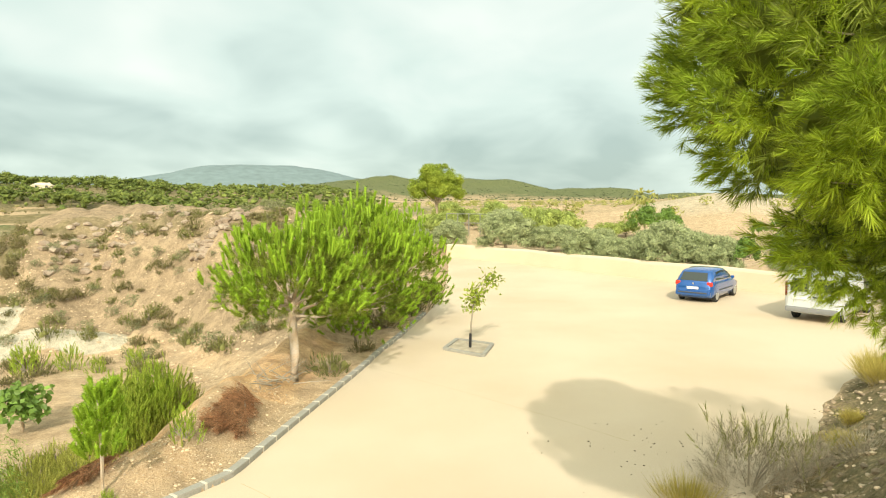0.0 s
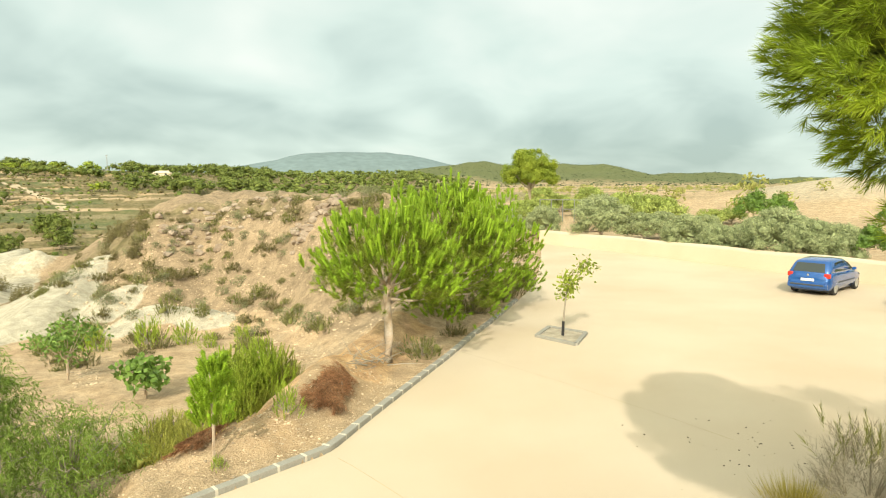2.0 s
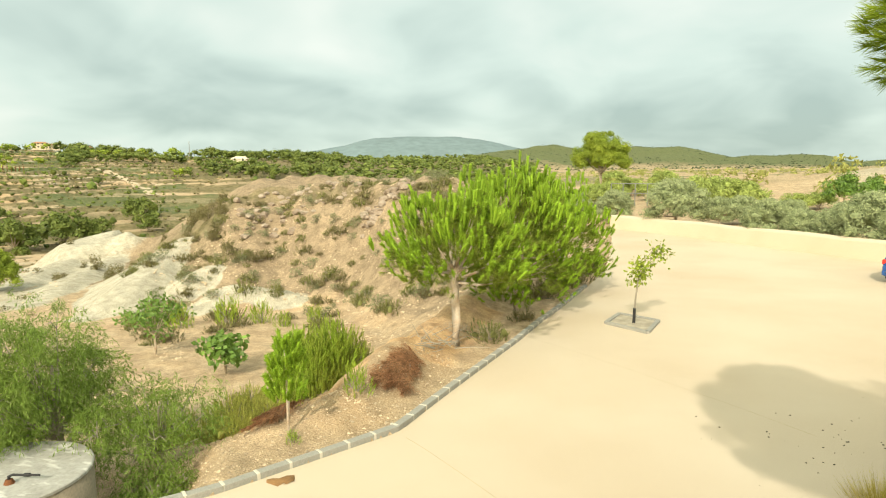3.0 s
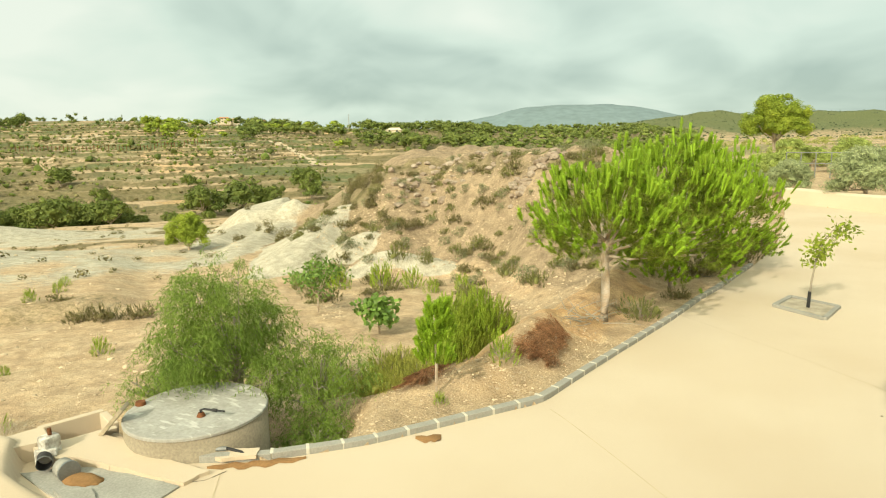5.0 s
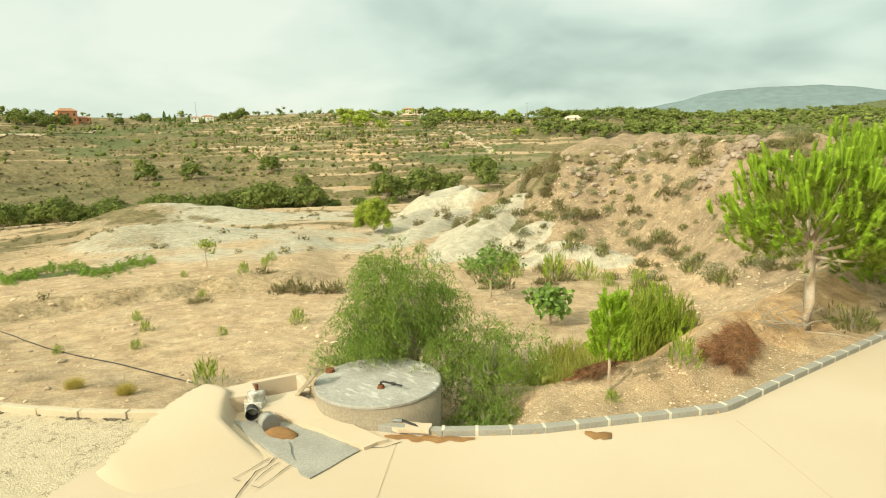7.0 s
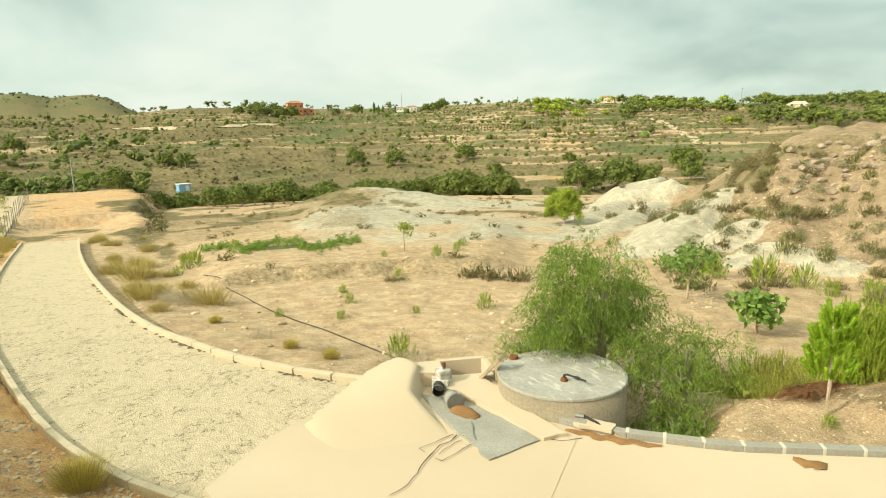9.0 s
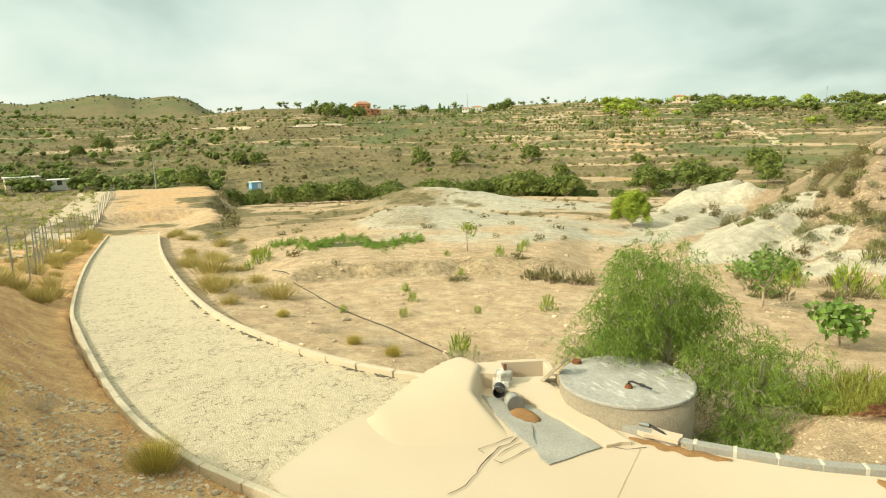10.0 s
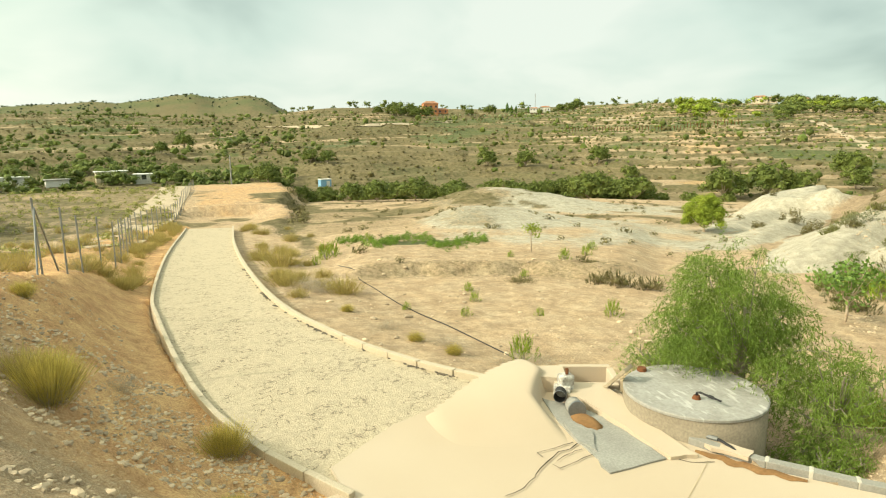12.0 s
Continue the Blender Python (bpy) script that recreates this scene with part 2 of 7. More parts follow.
def part(name, bm, material, parent=None, label="", smooth=False):
    """Links a bmesh, or a mesh that is ready, as one object under a thing or a part."""
    if isinstance(bm, bmesh.types.BMesh):
        me = bpy.data.meshes.new(name)
        bmesh.ops.recalc_face_normals(bm, faces=bm.faces)
        if smooth:
            for f in bm.faces:
                f.smooth = True
        bm.to_mesh(me)
        bm.free()
        me.materials.append(material)
    else:
        me = bm
    ob = new(name, me)
    if parent:
        ob.parent = parent
    if label:
        ob["label"] = label
    return ob


def box(sx, sy, sz, x=0, y=0, z=0, bevel=0.0, bm=None, m=None):
    """A bevelled box whose base middle is at x, y, z."""
    bm = bm or bmesh.new()
    got = bmesh.ops.create_cube(bm, size=1, matrix=(m or Matrix()) @ Matrix.Translation((x, y, z + sz / 2)) @ Matrix.Diagonal((sx, sy, sz, 1)))
    if bevel:
        edges = list({e for v in got["verts"] for e in v.link_edges})
        bmesh.ops.bevel(bm, geom=edges, offset=bevel, segments=2, affect="EDGES", profile=0.6)
    return bm


def tube(points, radii, sides=8, bm=None, cap=True):
    """A tapered tube along points."""
    bm = bm or bmesh.new()
    points = [Vector(p) for p in points]
    rings = []
    for k, p in enumerate(points):
        way = (points[min(k + 1, len(points) - 1)] - points[max(k - 1, 0)]).normalized()
        q = way.to_track_quat("Z", "Y")
        rings.append([bm.verts.new(p + q @ Vector((radii[k] * math.cos(2 * math.pi * i / sides), radii[k] * math.sin(2 * math.pi * i / sides), 0))) for i in range(sides)])
    for a, b in zip(rings, rings[1:]):
        for i in range(sides):
            bm.faces.new((a[i], a[(i + 1) % sides], b[(i + 1) % sides], b[i]))
    if cap:
        bm.faces.new(rings[0][::-1])
        bm.faces.new(rings[-1])
    return bm


def unit(v):
    return v / np.maximum(np.linalg.norm(v, axis=-1, keepdims=True), 1e-9)


def blades(roots, ways, lengths, widths, rng):
    """Thin triangles, one for each root: needles, grass, rushes."""
    n = len(roots)
    side = unit(np.cross(ways, rng.normal(size=(n, 3))))
    half = side * (np.asarray(widths) * 0.5).reshape(-1, 1)
    v = np.stack([roots - half, roots + half, roots + ways * np.asarray(lengths).reshape(-1, 1)], 1).reshape(-1, 3)
    return v, np.arange(3 * n).reshape(-1, 3)


def shoots(places, ways, count, long, needle, width, spread, rng):
    """Needled shoots: along each, count needles that stand off by about spread degrees."""
    n = len(places)
    P, W = np.repeat(places, count, 0), np.repeat(unit(ways), count, 0)
    u = rng.random(n * count) ** 0.8
    root = P + W * (u * long)[:, None]
    off = unit(np.cross(W, rng.normal(size=(n * count, 3))))
    a = np.radians(spread * (1.15 - 0.75 * u) * rng.uniform(0.7, 1.2, n * count))[:, None]
    way = W * np.cos(a) + off * np.sin(a)
    return blades(root, way, needle * rng.uniform(0.75, 1.15, n * count), np.full(n * count, width), rng)


def candles(places, ways, count, long, needle, width, core, rng):
    """Plump blunt shoots: a slim core with needles standing off all round."""
    n = len(places)
    W = unit(ways)
    L = (long * rng.uniform(0.7, 1.15, n))[:, None]
    side = unit(np.cross(W, rng.normal(size=(n, 3))))
    other = np.cross(W, side)
    ring = [side * math.cos(q * math.pi / 3) + other * math.sin(q * math.pi / 3) for q in range(6)]
    v = np.stack([places + r * core * 0.5 for r in ring] + [places + W * L * 0.9 + r * core for r in ring] + [places + W * L], 1).reshape(-1, 3)
    t = [(q, (q + 1) % 6, 6 + q) for q in range(6)] + [((q + 1) % 6, 6 + (q + 1) % 6, 6 + q) for q in range(6)] + [(6 + q, 6 + (q + 1) % 6, 12) for q in range(6)]
    f = (np.arange(n)[:, None, None] * 13 + np.array(t)).reshape(-1, 3)
    P, Wn = np.repeat(places, count, 0), np.repeat(W, count, 0)
    u = rng.random(n * count)
    root = P + Wn * (u[:, None] * np.repeat(L, count, 0) * 0.95)
    off = unit(np.cross(Wn, rng.normal(size=(n * count, 3))))
    a = np.radians(rng.uniform(30, 64, n * count))[:, None]
    return joined([(v, f), blades(root, Wn * np.cos(a) + off * np.sin(a), needle * rng.uniform(0.8, 1.1, n * count), np.full(n * count, width), rng)])


def leaves(places, ways, long, wide, rng, face=None):
    """Pointed leaves of four corners, folded a little; face gives the way their flat sides look."""
    n = len(places)
    W = unit(ways)
    side = unit(np.cross(W, rng.normal(size=(n, 3)) if face is None else face))
    up = np.cross(side, W)
    L = (long * rng.uniform(0.7, 1.2, n))[:, None]
    v = np.stack([places, places + W * L * 0.5 + side * wide / 2 + up * L * 0.06, places + W * L, places + W * L * 0.5 - side * wide / 2 + up * L * 0.06], 1).reshape(-1, 3)
    return v, np.arange(4 * n).reshape(-1, 4)


def joined(chunks):
    v, f, base = [], [], 0
    for a, b in chunks:
        v.append(a)
        f.append(b + base)
        base += len(a)
    return np.concatenate(v), np.concatenate(f)


def smooth_line(points, step=0.25):
    """A curve through points, sampled about every step metres."""
    p = [np.array(q, float) for q in points]
    p = [2 * p[0] - p[1], *p, 2 * p[-1] - p[-2]]
    out = []
    for a, b, c, d in zip(p, p[1:], p[2:], p[3:]):
        k = max(2, int(np.linalg.norm(c - b) / step))
        for u in np.arange(k) / k:
            out.append(0.5 * (2 * b + (c - a) * u + (2 * a - 5 * b + 4 * c - d) * u**2 + (3 * b - a - 3 * c + d) * u**3))
    out.append(p[-2])
    return np.array(out)


# ---- plan ----
KERB_LINE = smooth_line([(-7.35, 5.12), (-6.61, 5.55), (-6.10, 6.02), (-5.42, 6.71), (-4.88, 7.47), (-4.32, 8.27), (-3.76, 9.08), (-3.52, 9.46), (-3.32, 10.49), (-2.99, 12.15), (-2.70, 13.55), (-2.40, 15.0), (-2.16, 16.2), (-1.80, 18.3), (-1.41, 20.1), (-1.12, 21.7), (-0.60, 24.6)])
LOT_EDGE = np.concatenate([KERB_LINE, [(0.15, 30.0), (0.40, 36.0), (0.62, 44.0), (0.55, 52.2)]])
WALL_LINE = smooth_line([(0.55, 52.0), (5.3, 46.4), (10.85, 38.2), (17.35, 29.2), (23.0, 21.0)], 1.0)
RAMP_L = smooth_line([(-7.45, 0.22), (-9.5, -1.14), (-12.4, -2.25), (-18.2, -3.68), (-23.0, -4.58), (-35.4, -5.85), (-53.5, -7.0)], 0.3)
RAMP_R = smooth_line([(-10.5, 3.35), (-12.0, 2.16), (-14.8, 0.85), (-19.6, -0.50), (-28.7, -1.72), (-39.6, -2.68), (-52.5, -3.35)], 0.3)
BANK_TOE = smooth_line([(-60, -7.6), (-35.4, -6.2), (-21.0, -4.75), (-15.2, -3.45), (-11.0, -2.0), (-8.3, -0.75), (-6.9, 0.35), (-4.0, 3.6), (0.0, 5.6), (3.0, 7.3), (4.6, 8.9), (7.3, 11.8), (8.8, 13.7), (12.8, 16.7), (24, 19.5)], 0.5)
HOME = np.array([-0.15, -0.6])


def crest(points):
    """A crest line from points of bearing, distance and height."""
    return smooth_line([(HOME[0] - r * math.sin(math.radians(a)), HOME[1] + r * math.cos(math.radians(a)), z) for a, r, z in points], 1.0)


NOSES = [crest([(45.0, 32.5, -1.7), (42.8, 34.0, -1.05), (40.6, 36.5, -0.5), (39.3, 39.0, -0.15), (37.0, 43.0, 0.7)]),
         crest([(36.6, 30.4, -1.5), (34.8, 31.6, -0.95), (33.0, 32.0, -0.80), (30.4, 31.3, -1.0), (27.6, 30.6, -1.25), (25.8, 30.4, -1.6)]),
         crest([(36.6, 35.0, -0.6), (35.2, 35.6, -0.30), (33.8, 35.8, -0.5)]),
         crest([(48.5, 42.0, -2.6), (46.0, 49.0, -2.3), (44.0, 56.0, -2.4), (42.5, 64.0, -2.5)]),
         crest([(51.0, 48.0, -3.0), (48.5, 56.0, -2.7), (46.0, 64.0, -2.6)])]


def ramp_height(x):
    return -0.13 * np.log1p(np.exp(np.clip((-x - 11) / 2, -30, 60)))


def line_distance(x, y, line):
    """The distance to a line, signed: positive on its left side, and how far along (0 to 1)."""
    best, sign, along = np.full(x.shape, 1e9), np.ones(x.shape), np.zeros(x.shape)
    for k, (p, q) in enumerate(zip(line, line[1:])):
        d = q - p
        u = np.clip(((x - p[0]) * d[0] + (y - p[1]) * d[1]) / (d @ d), 0, 1)
        ex, ey = x - p[0] - u * d[0], y - p[1] - u * d[1]
        r = np.hypot(ex, ey)
        near = r < best
        best = np.where(near, r, best)
        sign = np.where(near, np.sign(d[0] * ey - d[1] * ex), sign)
        along = np.where(near, (k + u) / (len(line) - 1), along)
    return best * sign, along


def ground_height(x, y):
    """The height of the bare earth, and its two sets of soil masks, painted sun and shade included."""
    x, y = np.asarray(x, float), np.asarray(y, float)
    dx, dy = x - HOME[0], y - HOME[1]
    r = np.hypot(dx, dy) + 1e-6
    a = np.degrees(np.arctan2(-dx, dy))              # bearing, to the left of +y
    a = np.where(a < -120, a + 360, a)
    big, mid, low = fbm(x, y, 0.02, 3), fbm(x, y, 0.12, 11), fbm(x, y, 0.7, 23)
    tiny = fbm(x, y, 2.6, 31, 3)
    # the valley falls away, then climbs the terraced side
    field = -0.55 - 0.060 * (np.minimum(r, 108) - 9) + 0.35 * mid * S(20, 60, r) + 0.10 * low
    gully = field - 2.6 * S(104, 124, r)
    top_r = 430 + 25 * np.sin(a / 9.0)
    rise = np.radians(1.48 + 0.82 * S(30, 52, a) - 0.55 * S(84, 91, a) + 0.12 * np.sin(a / 4.0))
    top = 4.55 + top_r * np.tan(rise)
    climb = np.clip((r - 126) / (top_r - 126), 0, 1)
    hill = -9.0 + (top + 9.0) * (0.82 * climb + 0.18 * S(0, 1, climb)) + 6.5 * big * climb * (1 - climb) * 4
    bench = (hill + 3.4 * big + 0.9 * mid) / 1.5
    stepped = (np.floor(bench) + S(0.72, 0.98, bench - np.floor(bench))) * 1.5 - 3.4 * big - 0.9 * mid
    terraced = S(130, 150, r) * (1 - S(0.93, 1.0, climb)) * S(28, 36, a)
    hill = hill + (stepped - hill) * 0.85 * terraced
    scarp = S(26.6, 27.7, r + 5 * mid + 1.2 * low) * S(54, 58, a) * (1 - S(80, 88, a)) * (1 - S(40, 60, r))
    gully = gully + 0.5 * scarp
    valley = np.where(r < 126, gully, hill)
    valley = np.where(r > top_r, top - 0.012 * (r - top_r), valley)
    # two pale swells in the valley, steep on one side
    skew = np.where(a > 71.5, (a - 71.5) / 4.2, (a - 71.5) / 10.0)
    dome = np.exp(-(skew ** 2) - (np.where(r < 52, (r - 52) / 9.0, (r - 52) / 4.0)) ** 2)
    skew = np.where(a > 70.0, (a - 70.0) / 5.0, (a - 70.0) / 9.5)
    swell = np.exp(-(skew ** 2) - (np.where(r < 80, (r - 80) / 9.0, (r - 80) / 6.0)) ** 2)
    valley = valley + 1.55 * dome + 2.5 * swell + 0.5 * low * swell
    # bared level beyond the foot of the ramp, cut off by a clay bank
    pad = (1 - S(118.0, 130.0, a)) * S(87.6, 88.6, a + 2.5 * mid + 1.6 * low) * S(54, 62, r) * (1 - S(114, 128, r + 10 * mid))
    valley = valley + (-3.15 - 0.007 * (r - 53) + 0.14 * low - valley) * pad
    # pale plateau above the gully
    shelf_r = S(40.5, 42.5, a + 5 * mid) * (1 - S(46, 48.5, a + 5 * mid)) * S(60, 66, r + 4 * low) * (1 - S(76, 86, r))
    valley = valley + 2.3 * shelf_r
    # flat beyond the car park, climbing slowly to the hills
    right = 0.0 + 3.2 * S(48, 150, r) + 4.0 * S(150, 600, r) + 1.3 * mid * S(60, 120, r)
    right = right + 3.0 * np.exp(-(((a + 25) / 7) ** 2) - ((r - 115) / 25) ** 2)
    # mound whose foot curves round the hollow
    foot = 20 + 10 * S(15, 30, a) + 0.5 * np.sin(a * 0.9) + 3.0 * mid
    face = np.clip((r - foot) / 14.0, 0, 1)
    face = 0.55 * face + 0.45 * S(0.1, 1.0, face)
    crest = 4.05 + 0.12 * np.sin(a * 0.8 + 1.0) + 0.9 * mid + 0.5 * low
    rills = np.abs(fbm(a * 1.6 + 0.25 * r, r * 0.18, 0.55, 47, 3)) * 2.2
    mound = field + (crest - field) * face * (1 - S(29.5, 45, a)) + (0.7 * mid + 0.34 * low + 0.16 * tiny - 0.45 * rills) * S(0.02, 0.25, face) * (1 - S(60, 90, r))
    mound = np.where(r > 62, mound - (mound - valley) * S(62, 100, r), mound)
    on_mound = 1 - S(43, 47, a)
    left = np.where(a < 47, np.maximum(valley, mound) * on_mound + valley * (1 - on_mound), valley)
    left = np.where((a < 47) & (r < 100), mound * on_mound + valley * (1 - on_mound) + 2.3 * shelf_r * on_mound, left)
    # washed white noses below the mound
    bare = np.clip(1.2 * shelf_r, 0, 1)
    near = (r > 24) & (r < 75) & (a > 20) & (a < 56)
    for line, fall in zip(NOSES, (0.55, 0.80, 0.70, 0.42, 0.42)):
        nd, along = line_distance(x[near], y[near], line[:, :2])
        ridge = np.interp(along, np.linspace(0, 1, len(line)), line[:, 2]) + 0.35 * mid[near] - 0.5 * np.abs(fbm(x[near], y[near], 0.30, 57, 2)) - fall * np.maximum(np.abs(nd) - 0.5, 0)
        over = ridge - left[near]
        left[near] = left[near] + np.where(over > 0.25, over, np.where(over > -0.25, (over + 0.25) ** 2, 0))
        bare[near] = np.maximum(bare[near], S(-0.12, 0.10, over + 0.35 * low[near]))
    turn = S(2, 14, a)
    far = right + (left - right) * turn
    # the shelf beside the kerb
    d, along = line_distance(x, y, LOT_EDGE)
    shelf = 0.6 + 0.13 * np.clip(y - 6.5, 0, 16)
    down = S(0, 1, (d - shelf - 0.2) / (2.4 + 0.10 * np.clip(y - 6, 0, 20)))
    berm = 0.56 * np.exp(-(((d - shelf - 0.45) / 0.75) ** 2)) * S(7.0, 12, y) * (1 + 1.2 * low) * S(0.25, 0.9, d)
    verge = 0.06 + 0.05 * tiny * S(0.1, 0.4, d) + berm
    z = np.where((d > 0), verge + (far - verge) * down, far)
    # under the car park and beyond its wall
    wd, _ = line_distance(x, y, WALL_LINE)
    inside = (d <= 0) & (wd < 0.3)
    z = np.where(inside, -0.3, z)
    z = np.where((d <= 0) & (wd >= 0.3), np.maximum(right, 0.0) + 0.5, z)
    # the ramp and its verges
    mid_line = 0.5 * (np.interp(-x, -RAMP_L[:, 0], RAMP_L[:, 1]) + np.interp(-x, -RAMP_R[:, 0], RAMP_R[:, 1]))
    off = y - mid_line
    rz = ramp_height(x)
    near_ramp = 1 - S(1.9, 6.5, np.abs(off))
    on = (x < -7.0) & (x > -75)
    beside_r = rz - 0.30 - 0.10 * low
    z = np.where(on & (r > 9), z + (beside_r - z) * near_ramp, z)
    z = np.where(on & (np.abs(off) < 2.2) & (x > -53), np.minimum(z, rz - 0.3), z)
    z = np.where((x < -7.2) & (x > -12) & (y > 1) & (y < 4.2) & (d < 1), -0.4, z)
    # the hollow round the tank
    hollow = (1 - S(1.5, 2.6, np.hypot(x + 8.1, y - 6.3))) * S(0.12, 0.5, d)
    z = z + (np.minimum(z, -0.95) - z) * hollow
    # the bank on which one stands
    b, balong = line_distance(x, y, BANK_TOE)
    base = np.where(x < -8, ramp_height(x) - 0.05, -0.12)
    tall = np.interp(-x, [9, 13, 17, 22.7, 27.6, 35.5, 58], [3.15, 2.4, 1.75, 1.05, 0.55, 0.15, 0.0])
    wide = np.interp(-x, [8, 16, 25], [5.2, 2.7, 1.9])
    bank = base + tall * S(0, 1, (-b + 0.2) / wide) + (0.26 * low + 0.22 * tiny + 0.10 * fbm(x, y, 5.0, 37, 3)) * S(0.2, 1.5, -b)
    behind = (b < np.where(x < -7.5, 0.30, 0.0)) & (x > -58)
    z = np.where(behind & (r < 80), bank + (valley - bank) * S(30, 58, -x) * S(1.5, 9, -b), z)
    # small relief, and the far ranges
    z = z + 0.05 * tiny * (r < 200) * np.where(inside & ~behind, 0, 1) + 0.25 * low * S(60, 150, r)
    skyline = np.interp(a, [-60, -30, -22.6, -18.9, -17.4, -15.5, -13, -10.3, -6.4, -2.8, -1.0, 1.7, 4.5, 9, 14], [0.3, 0.5, 0.62, 0.55, 0.95, 1.22, 1.15, 1.28, 2.12, 2.2, 1.95, 1.95, 2.5, 2.0, 1.2])
    hills = (1000 * np.tan(np.radians(skyline)) - 3.5) * S(520, 1000, r + 60 * big) * (1 - S(1050, 1900, r)) * (1 - S(10, 22, a)) + 16 * fbm(x, y, 0.012, 51) * S(560, 900, r) * (1 - S(1050, 1900, r)) * (a < 12)
    skyline = np.interp(a, [84, 88.2, 89.5, 91, 92.5, 93.7, 95.5, 97.5, 99, 101.3, 102.7, 105.8, 109, 116], [0.6, 2.25, 3.1, 3.42, 3.25, 3.15, 3.55, 3.3, 3.08, 2.7, 2.85, 2.5, 2.3, 2.0])
    peaks = (820 * np.tan(np.radians(skyline)) + 4.5 - np.minimum(z, 20)) * S(480, 820, r) * (1 - S(860, 1500, r)) * S(83, 88, a) * (1 - S(118, 130, a)) * (r > 470) + 10 * fbm(x, y, 0.014, 61) * S(520, 700, r) * S(86, 90, a) * (a < 120) * (1 - S(800, 1200, r))
    z = z + hills + peaks
    # soils, with patches of sun and shade put into the mix
    n1, n2, n3 = fbm(x, y, 0.22, 71), fbm(x, y, 0.06, 81), fbm(x, y, 0.035, 91)
    aw, rw = a + 9 * n1 + 6 * n2, r * (1 + 0.45 * n1 + 0.3 * n2)
    pink = np.clip(S(0.02, 0.2, face) * on_mound * (r < 75) * turn + S(1.0, 2.5, d) * (r < 24) * (a < 50) * 0.25 * turn, 0, 1)
    pan = (1 - S(11, 17, np.abs(aw - 63))) * S(27, 36, rw) * (1 - S(84, 98, r)) * (0.26 + 1.2 * n1 + 0.25 * np.sin(rw / 4.6 - 2.2))
    white = bare + 0.9 * S(0.12, 0.4, dome) * (r < 53.5) + 0.8 * S(0.15, 0.4, swell)
    white = np.clip(white + pan * (a > 44) + 0.20 * S(14, 26, r) * (1 - S(96, 108, r)) * (a > 44), 0, 1)
    level, rung = np.floor(bench), bench - np.floor(bench)
    plot = hashed(level, np.floor((a + 2.5 * n2) / (4 + 3 * hashed(level, 0, 3)) + 0.37 * level), 7)
    # sun through a cloud gap, put into paler soil on these terraces
    painted_sun = S(35, 41, a) * (1 - S(59, 65, a + 8 * n2)) * S(165, 190, r)
    slope = S(126, 138, r) * (1 - S(195, 235, r + 90 * n2)) * S(55, 60, a + 8 * n2)
    terraced = terraced * (1 - 0.85 * slope)
    white = white + terraced * (0.16 + 0.34 * painted_sun) * (1 - S(0.02, 0.16, rung)) + terraced * (0.06 + 0.26 * painted_sun) * (plot > 0.80) + 0.25 * (a < 8) * S(70, 110, r) * (1 - S(200, 300, r))
    white = white + 0.45 * (1 - S(2.5, 5, np.abs(aw - 95))) * S(165, 180, rw) * (1 - S(215, 250, rw)) + 0.22 * S(84, 90, a) * S(0.05, 0.10, n1) * S(140, 160, r) * (1 - S(400, 440, r))
    white = np.clip(white + 0.30 * (1 - S(4, 8, np.abs(a + 24))) * S(85, 95, r) * (1 - S(130, 150, r)), 0, 1)
    orange = pad * (0.30 + 0.36 * S(72, 80, r + 14 * mid + 6 * n1)) * (1 - S(95.6, 96.6, a + 2 * mid)) * (0.75 + 0.9 * n1) + np.clip(behind * (1 - S(3.6, 9.0, -b + 3 * n1)) * 1.1 * S(2.6, 5.0, -x + 3 * n1), 0, 1)
    orange = orange + 0.62 * S(0.05, 0.12, n2) * S(135, 150, r) * (1 - S(190, 230, r)) * (a > 50) + 0.45 * terraced * (plot > 0.56) * (plot < 0.66)
    brown = S(0.02, 0.14, -n1) * S(32, 42, r) * (1 - S(95, 105, r)) * (a > 46) * S(50, 60, r) * 0.75
    scrub = S(106, 120, r) * (0.35 + 0.65 * S(6, 14, a)) * (0.74 + 0.12 * slope - 0.20 * painted_sun - 0.04 * (a > 30)) + 0.3 * S(500, 700, r) + S(60, 120, r) * (a < 14) * 0.05
    straw = (1 - S(8, 13, np.abs(aw - 79))) * S(38, 46, rw) * (1 - S(82, 95, rw)) * (0.75 + 0.8 * n2)
    orange, white = orange + 0.34 * straw + 0.22 * (a > 96.5) * S(38, 46, r) * (1 - S(104, 118, r)), white * (1 - 0.6 * np.clip(straw, 0, 1) * (1 - S(0.3, 0.7, dome)))
    scrub = scrub - terraced * (0.20 + 0.18 * (plot > 0.5)) * (1 - S(0.66, 0.74, rung))
    scrub = scrub + 0.62 * straw + 0.60 * pad * S(97.0, 98.5, a + 4 * n1) * S(-0.35, 0.10, n1) + brown + (0.25 + 0.40 * S(-0.12, 0.12, n1 + n2)) * terraced * S(0.68, 0.76, rung) + 0.28 * terraced * (plot < 0.34) * (1 - 0.6 * painted_sun) + S(0.80, 0.9, face) * (1 - S(0.97, 1.0, face)) * on_mound * 0.42 * turn
    scrub = scrub + 0.16 * S(0.03, 0.12, n1) * S(0.05, 0.3, face) * on_mound * (r < 75) + 0.40 * S(31, 36, a + 6 * n1) * on_mound * S(0.05, 0.2, face) * (r < 60)
    scrub = (scrub + 0.45 * (1 - S(0.5, 1.3, np.abs(r + 5 * mid + 1.2 * low - 27.2))) * S(54, 58, a) * (1 - S(80, 88, a))) * (1 - bare)
